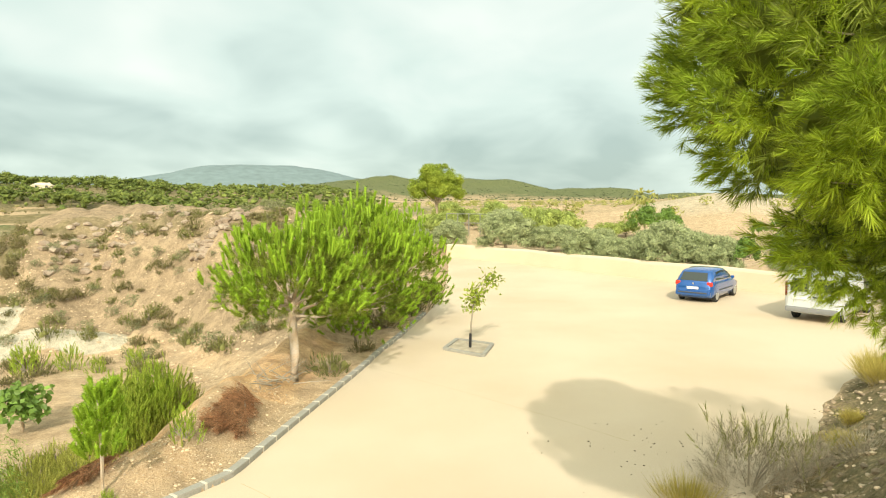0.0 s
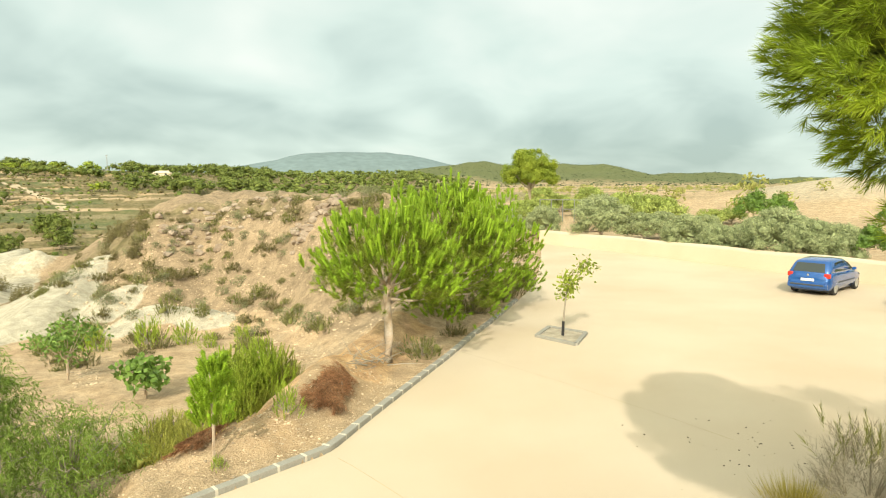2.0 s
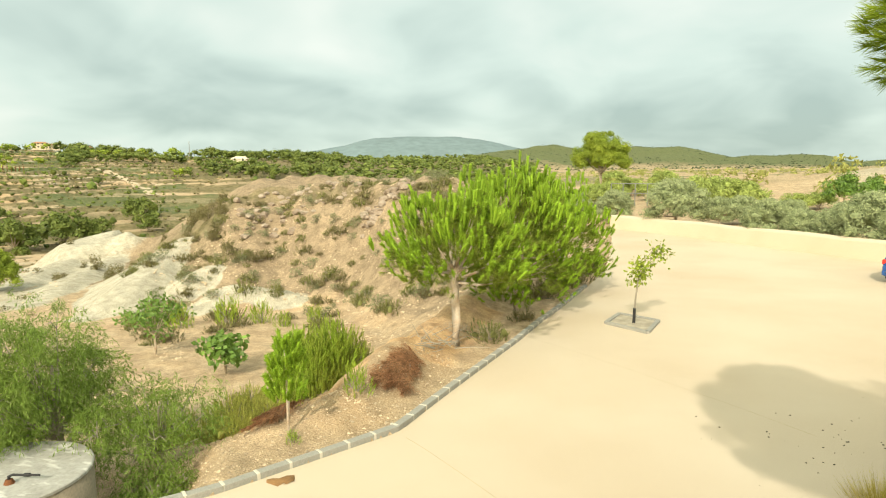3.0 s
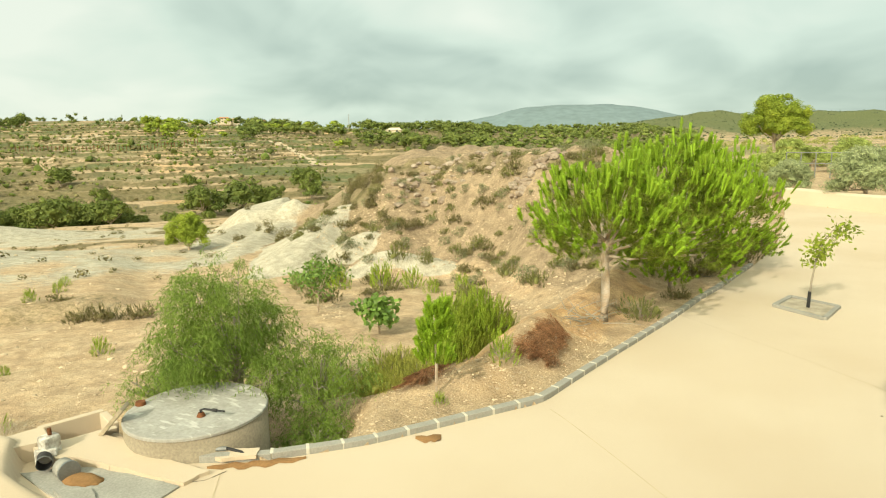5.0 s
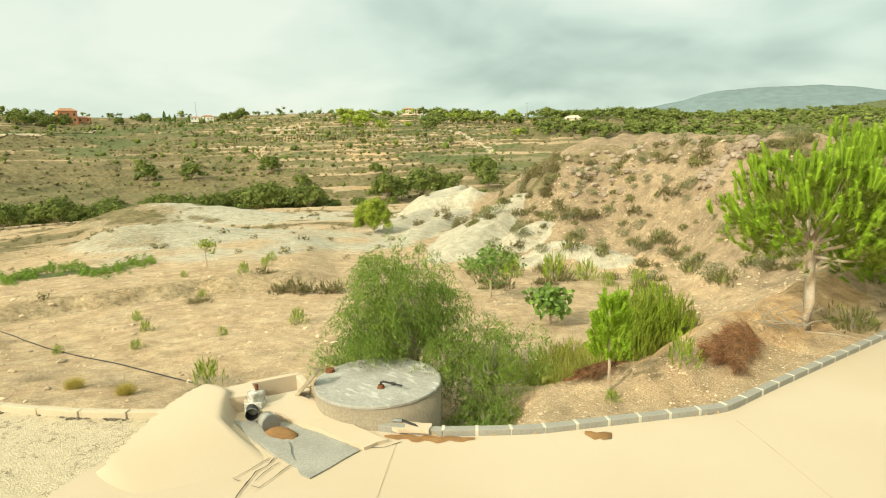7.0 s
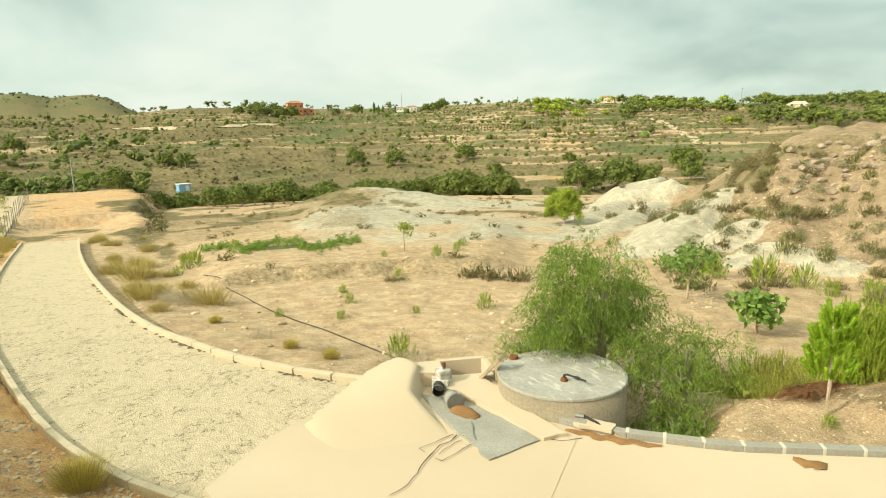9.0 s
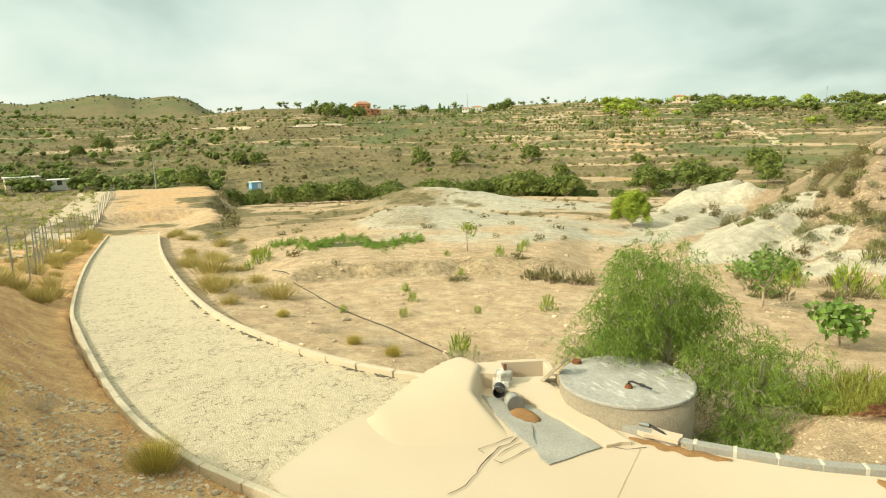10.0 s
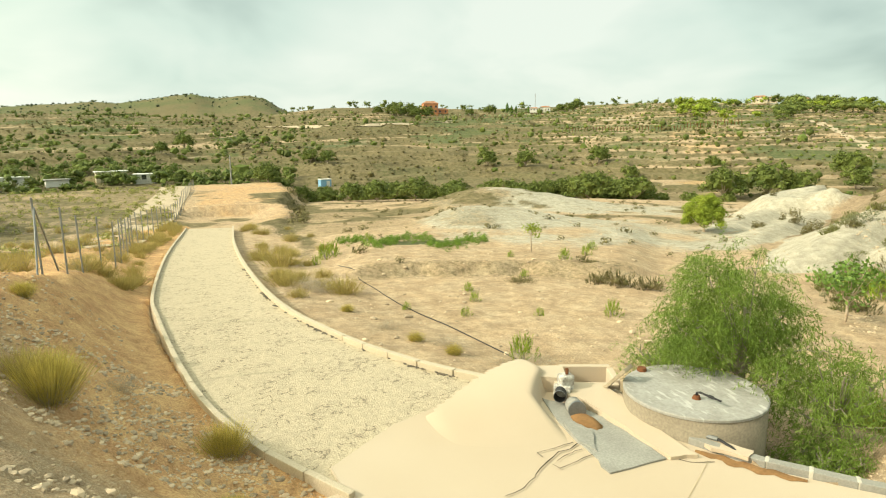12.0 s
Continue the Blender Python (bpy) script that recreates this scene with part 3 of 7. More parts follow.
    green = 0.34 * S(105, 125, r) * S(-0.05, 0.10, n2) + 0.50 * terraced * (plot > 0.34) * (plot < 0.62) + 0.26 * S(50, 66, r) * (1 - S(104, 118, r)) * S(96.5, 98.5, a + 5 * n1)
    green = green + 0.85 * (1 - S(0.7, 1.8, np.abs(r - 36 - 0.25 * (a - 78) + 6 * n1))) * (1 - S(4, 8, np.abs(aw - 77)))
    green = green + 0.75 * S(560, 760, r) * (a < 60) + 0.4 * S(560, 700, r) * (a > 60) + 0.25 * (a < 12) * S(48, 60, r)
    scrub = scrub + 0.5 * (1 - S(0.5, 1.3, np.abs(a + 5 * mid - 87.2))) * S(30, 36, r) * (1 - S(118, 126, r))
    # brown soil of the right bank, darkened to hold the pine's shade
    painted_shade = behind * S(2.0, 3.6, x + 3 * n1) * S(0.0, 0.8, -b)
    orange = orange + 0.55 * (d > 0.3) * (1 - S(0.8, 1.8, np.abs(d - shelf - 0.4))) * S(7, 10, y) * (y < 19)
    orange, scrub = orange + 0.40 * painted_shade, scrub + 0.72 * painted_shade
    # pale stony soil is thinned where that bank shade is painted
    stony = np.clip(behind * S(1.0, 3.0, -b + 2 * n1) * np.where(x < -6, 0.60 * (1 - S(9.5, 14, -x)), 0.75 - 0.5 * S(2.0, 3.6, x + 3 * n1)) + (d > 0) * (d < shelf + 0.5) * (r < 14) * 0.6, 0, 1)
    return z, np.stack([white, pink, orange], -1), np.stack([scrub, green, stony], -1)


def ground_at(x, y):
    z, _, _ = ground_height(np.array([float(x)]), np.array([float(y)]))
    return float(z[0])


def make_ground():
    rings = [np.linspace(0.08, 1.2, 9)[:-1], np.geomspace(1.2, 7, 70)[:-1], np.geomspace(7, 120, 270)[:-1], np.geomspace(120, 460, 170)[:-1], np.geomspace(460, 4800, 80)]
    rings = np.concatenate(rings)
    bearings = np.concatenate([np.arange(-48, 122, 0.43), np.arange(122, 312, 4.0)])
    n, k = len(rings), len(bearings)
    R, A = np.meshgrid(rings, np.radians(bearings), indexing="ij")
    x, y = HOME[0] - R * np.sin(A), HOME[1] + R * np.cos(A)
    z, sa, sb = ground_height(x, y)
    verts = np.stack([x, y, z], -1).reshape(-1, 3)
    i, j = np.meshgrid(np.arange(n - 1), np.arange(k), indexing="ij")
    j2 = (j + 1) % k
    faces = np.stack([i * k + j, i * k + j2, (i + 1) * k + j2, (i + 1) * k + j], -1).reshape(-1, 4)
    hub = len(verts)
    verts = np.concatenate([verts, [[*HOME, float(z[0].mean())]]])
    spokes = np.arange(0, k - 1, 2)
    centre = np.stack([np.full(len(spokes), hub), spokes, spokes + 1, (spokes + 2) % k], -1)
    faces = np.concatenate([faces, centre])
    me = mesh_from("ground", verts, faces[:, ::-1], EARTH, True)
    for name, data in (("soil_light_a", sa), ("soil_light_b", sb)):
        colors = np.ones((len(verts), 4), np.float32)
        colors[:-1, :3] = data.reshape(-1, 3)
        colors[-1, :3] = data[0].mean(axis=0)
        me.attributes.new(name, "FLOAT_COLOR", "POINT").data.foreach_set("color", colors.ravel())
    tagged(new("ground", me), "dry stony earth with pale badlands and terraced hillside", "ground", kind="structure")


make_ground()


# ---- car park, ramp, kerbs, wall ----
def slab(name, outline, z_top, depth, material, label, category):
    bm = bmesh.new()
    face = bm.faces.new([bm.verts.new((p[0], p[1], z_top)) for p in outline])
    got = bmesh.ops.extrude_face_region(bm, geom=[face])
    for v in got["geom"]:
        if isinstance(v, bmesh.types.BMVert):
            v.co.z -= depth
    bmesh.ops.triangulate(bm, faces=[f for f in bm.faces if len(f.verts) > 4])
    return tagged(part(name, bm, material), label, category, kind="structure")


lot_outline = [*KERB_LINE[:-1:2], *LOT_EDGE[len(KERB_LINE) - 1:], *WALL_LINE[1:], (26, -6), (-6, -6), (-7.6, 0.1), (-8.25, -0.02), (-9.25, 1.05), (-10.35, 3.2), (-9.9, 4.3), (-8.7, 4.35)]
slab("pavement_lot", lot_outline, 0.0, 0.28, CONCRETE, "sunlit cream concrete of an open car park", "car park")


def make_ramp():
    n = 120
    u = np.linspace(0, 1, n)
    L = np.stack([np.interp(u, np.linspace(0, 1, len(RAMP_L)), RAMP_L[:, k]) for k in (0, 1)], 1)
    Rr = np.stack([np.interp(u, np.linspace(0, 1, len(RAMP_R)), RAMP_R[:, k]) for k in (0, 1)], 1)
    v = []
    m = 24
    for a, b in zip(L, Rr):
        for w in np.linspace(0, 1, m):
            p = a + (b - a) * w
            rough = 0.03 * fbm(np.array([p[0]]), np.array([p[1]]), 1.8, 5)[0]
            v.append((p[0], p[1], ramp_height(p[0]) - 0.012 + rough))
    i, j = np.meshgrid(np.arange(n - 1), np.arange(m - 1), indexing="ij")
    f = np.stack([i * m + j, i * m + j + 1, (i + 1) * m + j + 1, (i + 1) * m + j], -1).reshape(-1, 4)
    ob = new("road_ramp", mesh_from("road_ramp", np.array(v), f, RAMP, True))
    tagged(ob, "rough pale gravel-topped concrete ramp between kerbs", "ramp", kind="structure")


make_ramp()


def kerb_row(name, line, heights, long, label, side=1, wide=0.15, tall=0.14, material=KERB, joint=0.012):
    """Kerb stones laid end to end along a line; each is a piece of its own."""
    thing = tagged(new(name), label, "kerb", kind="structure")
    seg = np.r_[0, np.cumsum(np.hypot(*np.diff(line, axis=0).T))]
    count = max(1, int(seg[-1] / long))
    me = None
    for k in range(count):
        s0, s1 = seg[-1] * k / count, seg[-1] * (k + 1) / count
        p = np.array([np.interp((s0, s1), seg, line[:, c]) for c in (0, 1)]).T
        d = p[1] - p[0]
        c = p.mean(0) + side * wide / 2 * np.array([-d[1], d[0]]) / np.hypot(*d)
        if me is None:
            bm = box(np.hypot(*d) - joint, wide, tall + 0.35, 0, 0, -0.35, 0.014)
            me = bpy.data.meshes.new("kerb_stone")
            bm.to_mesh(me)
            bm.free()
            me.materials.append(material)
        z0, z1 = heights(p[0]), heights(p[1])
        ob = new("kerb_stone", me)
        ob.parent = thing
        ob.matrix_basis = pose(c[0], c[1], (z0 + z1) / 2 + random.uniform(-0.006, 0.006), random.uniform(-1, 1), -math.degrees(math.atan2(z1 - z0, np.hypot(*d))), math.degrees(math.atan2(d[1], d[0])) + random.uniform(-0.6, 0.6))
    return thing


kerb_row("kerb_lot", KERB_LINE, lambda p: 0.0, 0.52, "grey concrete kerb stones with pale mortar joints", tall=0.10)
kerb_row("kerb_ramp_outer", RAMP_R, lambda p: ramp_height(p[0]), 0.9, "pale concrete kerb along the field side of the ramp", 1, 0.14, 0.12, PALEKERB)
kerb_row("kerb_ramp_inner", RAMP_L, lambda p: ramp_height(p[0]), 0.9, "pale concrete kerb at the foot of the bank", 1, 0.11, 0.10, PALEKERB)


def make_wall():
    bm = bmesh.new()
    prof = [(-0.02, -0.3), (0.0, 0.02), (0.05, 0.95), (0.10, 1.05), (0.20, 1.10), (0.42, 1.10), (0.46, 1.05), (0.46, -0.3)]
    rings = []
    for k, p in enumerate(WALL_LINE):
        d = WALL_LINE[min(k + 1, len(WALL_LINE) - 1)] - WALL_LINE[max(k - 1, 0)]
        nrm = np.array([-d[1], d[0]]) / np.hypot(*d)
        rings.append([bm.verts.new((*(p + nrm * o), h + (0.03 * math.sin(k * 0.9) if h > 0.5 else 0))) for o, h in prof])
    for a, b in zip(rings, rings[1:]):
        for i in range(len(prof) - 1):
            bm.faces.new((a[i], b[i], b[i + 1], a[i + 1]))
    bm.faces.new(rings[0])
    bm.faces.new(rings[-1][::-1])
    tagged(part("wall_lot", bm, WALLMAT), "low cream rendered wall along the car park", "wall", kind="structure")


make_wall()

# ---- more materials ----
OLIVE = mat("olive_leaves", (0.350, 0.395, 0.205), 0.6, 0.3, 1.0, 8, 0.0, hue=(0.200, 0.245, 0.115), island=0.35, through_light=0.25)
PEPPER = mat("pepper_tree_leaves", (0.225, 0.320, 0.060), 0.6, 0.3, 1.0, 8, 0.0, hue=(0.135, 0.215, 0.042), island=0.4, through_light=0.35)
FIG = mat("fig_leaves", (0.174, 0.283, 0.055), 0.5, 0.3, 1.5, 8, 0.0, hue=(0.061, 0.122, 0.020), island=0.35, through_light=0.25)
BROOM = mat("broom_stems", (0.290, 0.400, 0.045), 0.7, 0.3, 1.2, 8, 0.0, hue=(0.271, 0.260, 0.062), island=0.35, through_light=0.2)
SCRUB = mat("dry_scrub", (0.168, 0.154, 0.063), 0.9, 0.4, 1.0, 8, 0.0, hue=(0.210, 0.175, 0.091), island=0.4, through_light=0.15)
STRAW = mat("golden_grass", (0.425, 0.34, 0.119), 0.8, 0.3, 1.5, 8, 0.0, hue=(0.306, 0.289, 0.085), island=0.3, through_light=0.25)
ESPARTO = mat("yellow_green_grass", (0.330, 0.330, 0.095), 0.8, 0.3, 1.5, 8, 0.0, hue=(0.265, 0.288, 0.085), island=0.35, through_light=0.25)
DRYTWIG = mat("dead_grey_twigs", (0.46, 0.40, 0.30), 0.9, 0.3, 3, 20, 0.0, island=0.3)
RUST = mat("rust_brown_needles", (0.310, 0.165, 0.082), 0.9, 0.4, 2.5, 12, 0.0, hue=(0.195, 0.085, 0.038), island=0.6)
VALLEY = mat("valley_pine_leaves", (0.165, 0.200, 0.045), 0.7, 0.4, 0.25, 2, 0.0, hue=(0.081, 0.121, 0.025), island=0.4, through_light=0.2)
FARHILL = mat("far_hill_scrub", (0.075, 0.100, 0.048), 0.8, 0.4, 0.02, 0.3, 0.0, island=0.4)
LIME = mat("bright_pine_leaves", (0.323, 0.391, 0.049), 0.7, 0.35, 0.4, 3, 0.0, hue=(0.129, 0.199, 0.025), island=0.35, through_light=0.3)
GRASS = mat("fresh_grass", (0.180, 0.290, 0.040), 0.7, 0.3, 1.0, 8, 0.0, island=0.35, through_light=0.25)
STONE = mat("field_stones", (0.56, 0.445, 0.305), 0.95, 0.35, 4, 30, 0.4, hue=(0.36, 0.285, 0.205), island=0.30)
BROWNSTONE = mat("brown_bank_stones", (0.33, 0.255, 0.175), 0.95, 0.35, 4, 30, 0.4, hue=(0.22, 0.165, 0.11), island=0.35)
DARKROCK = mat("dark_ledge_rock", (0.26, 0.20, 0.15), 0.95, 0.5, 1.2, 14, 0.8, hue=(0.36, 0.30, 0.24))
CEMENT = mat("grey_cement", (0.282, 0.275, 0.246), 0.9, 0.35, 1.6, 30, 0.25, hue=(0.366, 0.359, 0.324))
TANKLID = mat("lime_streaked_lid", (0.31, 0.30, 0.27), 0.85, 0.30, 2.4, 18, 0.2, hue=(0.44, 0.435, 0.41))


def limed(m, scale=(2.6, 9.0, 1.0), low=0.57, high=0.66, tint=(0.62, 0.615, 0.58)):
    """Adds pale runs of lime, long one way, to a surface."""
    t = m.node_tree
    n, b = t.nodes.new, t.nodes["Principled BSDF"]
    co, place, tex, run = n("ShaderNodeTexCoord"), n("ShaderNodeMapping"), n("ShaderNodeTexNoise"), n("ShaderNodeMapRange")
    place.inputs["Scale"].default_value, place.inputs["Rotation"].default_value = scale, (0, 0, 0.6)
    link(t, co, "Object", place, 0)
    link(t, place, 0, tex, "Vector")
    tex.inputs["Scale"].default_value, tex.inputs["Detail"].default_value = 1.0, 4.0
    run.inputs[1].default_value, run.inputs[2].default_value, run.inputs[4].default_value = low, high, 0.6
    link(t, tex, 0, run, 0)
    mix = n("ShaderNodeMixRGB")
    mix.inputs[2].default_value = (*tint, 1)
    t.links.new(b.inputs["Base Color"].links[0].from_socket, mix.inputs[1])
    link(t, run, 0, mix, 0)
    link(t, mix, 0, b, "Base Color")


limed(TANKLID)
TANKSIDE = mat("stained_tank_render", (0.289, 0.246, 0.180), 0.9, 0.4, 1.4, 26, 0.3, hue=(0.217, 0.180, 0.130))
BLACK = mat("black_plastic", (0.025, 0.025, 0.027), 0.5, 0.2, 5, 40, 0.05)
RUSTY = mat("rusted_iron", (0.22, 0.09, 0.04), 0.85, 0.5, 6, 40, 0.4, metal=0.3)
GALV = mat("galvanised_steel", (0.288, 0.300, 0.300), 0.45, 0.25, 5, 50, 0.1, metal=0.8)
VALVE = mat("flaking_white_paint", (0.62, 0.62, 0.58), 0.7, 0.5, 9, 40, 0.3, hue=(0.30, 0.27, 0.23))
SOIL = mat("damp_brown_soil", (0.28, 0.155, 0.065), 0.95, 0.35, 3, 30, 0.5)
CRACK = mat("dark_crack", (0.05, 0.042, 0.03), 1.0, 0.2, 6, 40, 0.0)
JOINT = mat("faint_joint", (0.50, 0.41, 0.27), 0.95, 0.3, 2, 40, 0.0)
WOOD = mat("grey_plank", (0.42, 0.36, 0.26), 0.85, 0.4, 3, 30, 0.3)
BLUE = mat("blue_car_paint", (0.016, 0.095, 0.34), 0.26, 0.05, 1, 80, 0.0, metal=0.35, coat=0.9, spec=0.5)
WHITEP = mat("white_van_paint", (0.53, 0.56, 0.58), 0.35, 0.06, 1, 60, 0.0, coat=0.6, spec=0.5)
GLASS = mat("dark_car_glass", (0.03, 0.04, 0.04), 0.08, 0.05, 1, 60, 0.0, spec=0.8)
TYRE = mat("tyre_rubber", (0.03, 0.03, 0.03), 0.85, 0.2, 5, 60, 0.1)
ALLOY = mat("alloy_rim", (0.50, 0.50, 0.50), 0.35, 0.1, 5, 60, 0.0, metal=0.8)
REDLAMP = mat("red_lamp", (0.55, 0.03, 0.02), 0.2, 0.1, 5, 60, 0.0, spec=0.6)
SMOKED = mat("smoked_red_lamp", (0.13, 0.02, 0.02), 0.25, 0.1, 5, 60, 0.0, spec=0.6)
BUMPER = mat("grey_bumper_plastic", (0.21, 0.215, 0.22), 0.6, 0.1, 5, 60, 0.0)
PLATE = mat("white_plate", (0.75, 0.75, 0.72), 0.4, 0.05, 5, 60, 0.0)
TRIM = mat("dark_trim", (0.06, 0.065, 0.075), 0.6, 0.1, 5, 60, 0.0)
STUCCO = mat("cream_house_render", (0.72, 0.62, 0.46), 0.9, 0.2, 0.4, 4, 0.05)
ORANGE = mat("orange_house_render", (0.62, 0.27, 0.13), 0.9, 0.2, 0.4, 4, 0.05)
LIMEWASH = mat("white_house_render", (0.74, 0.73, 0.68), 0.9, 0.2, 0.4, 4, 0.05)
TILE = mat("terracotta_roof", (0.42, 0.22, 0.13), 0.9, 0.3, 0.8, 6, 0.2)
BLUEHUT = mat("blue_sheet_metal", (0.22, 0.42, 0.62), 0.6, 0.2, 0.6, 6, 0.05)
# the haze of distance is put into this blue-grey base colour
HAZEMOUNT = mat("haze_tinted_mountain", (0.150, 0.205, 0.222), 1.0, 0.3, 0.004, 0.03, 0.0, hue=(0.128, 0.172, 0.185))
GRIT = mat("broken_grit", (0.155, 0.135, 0.105), 0.95, 0.4, 6, 40, 0.5)
GALVWIRE = mat("dull_fence_wire", (0.20, 0.20, 0.19), 0.6, 0.2, 5, 50, 0.0)
TUFT = mat("golden_green_grass", (0.50, 0.41, 0.11), 0.8, 0.3, 1.5, 8, 0.0, hue=(0.36, 0.335, 0.085), island=0.4, through_light=0.25)
SAGE = mat("grey_green_leaves", (0.21, 0.225, 0.115), 0.7, 0.3, 1.0, 8, 0.0, hue=(0.14, 0.15, 0.07), island=0.4, through_light=0.15)
ROSEMARY = mat("rosemary_leaves", (0.360, 0.390, 0.080), 0.7, 0.3, 1.2, 8, 0.0, hue=(0.370, 0.310, 0.090), island=0.4, through_light=0.2)
SLOPEGREEN = mat("slope_shrub_leaves", (0.190, 0.195, 0.062), 0.8, 0.3, 1.2, 8, 0.0, hue=(0.130, 0.140, 0.042), island=0.4, through_light=0.15)
PITSOIL = mat("grey_dusty_soil", (0.43, 0.375, 0.29), 0.95, 0.4, 3, 30, 0.4)
HOSE = BLACK


# ---- plant tools ----
def stand(thing, spots, group="", sink=0.04):
    """Sets the thing on its first spot (x, y, scale, turn) and copies of it on the others."""
    if group:
        thing["group"] = group
    xs = np.array([[s[0], s[1]] for s in spots], float)
    zs, _, _ = ground_height(xs[:, 0], xs[:, 1])
    for k, (x, y, size, turn) in enumerate(spots):
        m = pose(x, y, zs[k] - sink, 0, 0, turn) @ Matrix.Diagonal((size, size, size, 1))
        if k:
            copy_thing(thing, m)
    x, y, size, turn = spots[0]
    thing.matrix_basis = pose(x, y, zs[0] - sink, 0, 0, turn) @ Matrix.Diagonal((size, size, size, 1))
    return thing


def lumpy(rng, n, rx, rz, lumps, size=0.42):
    """Places and outward ways on a crown made of lumps, round 0, 0, 0."""
    c = unit(rng.normal(size=(lumps, 3)) + [0, 0, 0.25]) * (rng.random((lumps, 1)) ** 0.35) * [rx, rx, rz] * (1 - size * 0.6)
    k = rng.integers(0, lumps, n)
    w = unit(rng.normal(size=(n, 3)))
    rr = size * (0.55 + 0.6 * rng.random(lumps))[k][:, None] * (0.75 + 0.25 * rng.random((n, 1)))
    return c[k] + w * rr * [rx, rx, rz], w, c


def limbs(base_h, tips, radius, rng, sides=6, stem_top=None):
    """A trunk with limbs that bend out to the tips."""
    bm = bmesh.new()
    top = stem_top or base_h * 1.6
    sway = [Vector((rng.normal() * 0.03 * top, rng.normal() * 0.03 * top, 0)) for _ in range(4)]
    pts = [Vector((0, 0, -0.25)), Vector((0, 0, base_h * 0.4)) + sway[0] * 0.4, Vector((0, 0, base_h)) + sway[1] * 0.6, Vector((0, 0, top)) + sway[2]]
    tube(pts, [radius * 1.25, radius, radius * 0.85, radius * 0.35], 9, bm)
    for t in tips:
        t = Vector(t)
        u = rng.uniform(0.75, 1.0)
        root = pts[2] * u + pts[3] * (1 - u) if t.z > base_h * 1.2 else pts[2] * u + pts[1] * (1 - u)
        mid = root.lerp(t, 0.5) + Vector((0, 0, -0.06 * (t - root).length))
        tube([root, mid, t], [radius * 0.42, radius * 0.28, radius * 0.10], sides, bm)
    return bm


def leafy_tree(name, label, category, leaf, trunk_h, rx, rz, n, long, wide, lumps, seed, radius=0.1, droop=0.0, size=0.42, lift=1.0):
    """A tree of trunk with limbs and a crown of leaves in uneven clumps."""
    rng = np.random.default_rng(seed)
    thing = tagged(new(name), label, category)
    p, w, c = lumpy(rng, n, rx, rz, lumps, size)
    mid = np.array([0, 0, trunk_h + rz * 0.75 * lift])
    face = unit(w + rng.normal(size=w.shape) * 0.45)
    way = unit(np.cross(face, rng.normal(size=w.shape)) + w * 0.35 + [0, 0, -droop])
    part("trunk", limbs(trunk_h, (c + mid)[: min(lumps, 12)], radius, rng), BARK, thing)
    v, f = leaves(p + mid, way, long, wide, rng, face)
    part("crown", mesh_from("crown", v, f, leaf), None, thing)
    return thing


def blobs(centres, radii, rng, squash=0.8, sub=1):
    """Uneven rounded clumps of foliage, one for each centre."""
    ball = bmesh.new()
    bmesh.ops.create_icosphere(ball, subdivisions=sub, radius=1)
    base = np.array([v.co for v in ball.verts])
    tri = np.array([[v.index for v in f.verts] for f in ball.faces])
    ball.free()
    n = len(centres)
    shape = base[None] * rng.uniform(0.62, 1.28, (n, len(base), 1)) * np.asarray(radii).reshape(-1, 1, 1) * [1, 1, squash]
    v = (shape + np.asarray(centres)[:, None, :]).reshape(-1, 3)
    return v, (np.arange(n)[:, None, None] * len(base) + tri).reshape(-1, 3)


def chips(places, facing, long, wide, rng):
    """Small three-cornered leaves whose flat sides look about along facing."""
    n = len(places)
    face = unit(facing + rng.normal(size=(n, 3)) * 0.45)
    way = unit(np.cross(face, rng.normal(size=(n, 3))))
    side = np.cross(face, way)
    L = (long * rng.uniform(0.7, 1.3, n))[:, None]
    v = np.stack([places - way * L * 0.5 - side * wide * 0.5, places - way * L * 0.4 + side * wide * 0.5, places + way * L * 0.5], 1).reshape(-1, 3)
    return v, np.arange(3 * n).reshape(-1, 3)


def clump_tree(name, label, category, leaf, trunk_h, rx, rz, lumps, size, per, long, wide, seed, radius=0.1, low=-0.35, sub=2, core=0.88):
    """A tree whose crown is a dome of many rounded leafy clumps with gaps between them."""
    rng = np.random.default_rng(seed)
    thing = tagged(new(name), label, category)
    up = rng.uniform(low, 1.0, lumps)
    az = np.arange(lumps) * 2.39996 + rng.normal(size=lumps) * 0.3
    flat = np.sqrt(np.clip(1 - np.maximum(up, 0) ** 2, 0, 1))
    depth = rng.uniform(0.62, 0.92, lumps)
    c = np.stack([flat * np.cos(az) * rx, flat * np.sin(az) * rx, up * rz], 1) * depth[:, None] + [0, 0, trunk_h + rz * 0.35]
    rad = size * rng.uniform(0.65, 1.25, lumps)
    heart = np.array([[0, 0, trunk_h + rz * 0.6]])
    w = unit(rng.normal(size=(lumps * per, 3)) + [0, 0, 0.2])
    k = np.repeat(np.arange(lumps), per)
    p = c[k] + w * (rad[k] * rng.uniform(0.80, 1.16, lumps * per))[:, None] * [1, 1, 0.8]
    v, f = joined([blobs(c, rad * core, rng, 0.8, sub), blobs(heart, [rx * 0.42], rng, rz / rx, 2), chips(p, w, long, wide, rng)])
    part("crown", mesh_from("crown", v, f, leaf), None, thing)
    part("trunk", limbs(trunk_h, c[: min(lumps, 9)], radius, rng), BARK, thing)
    return thing


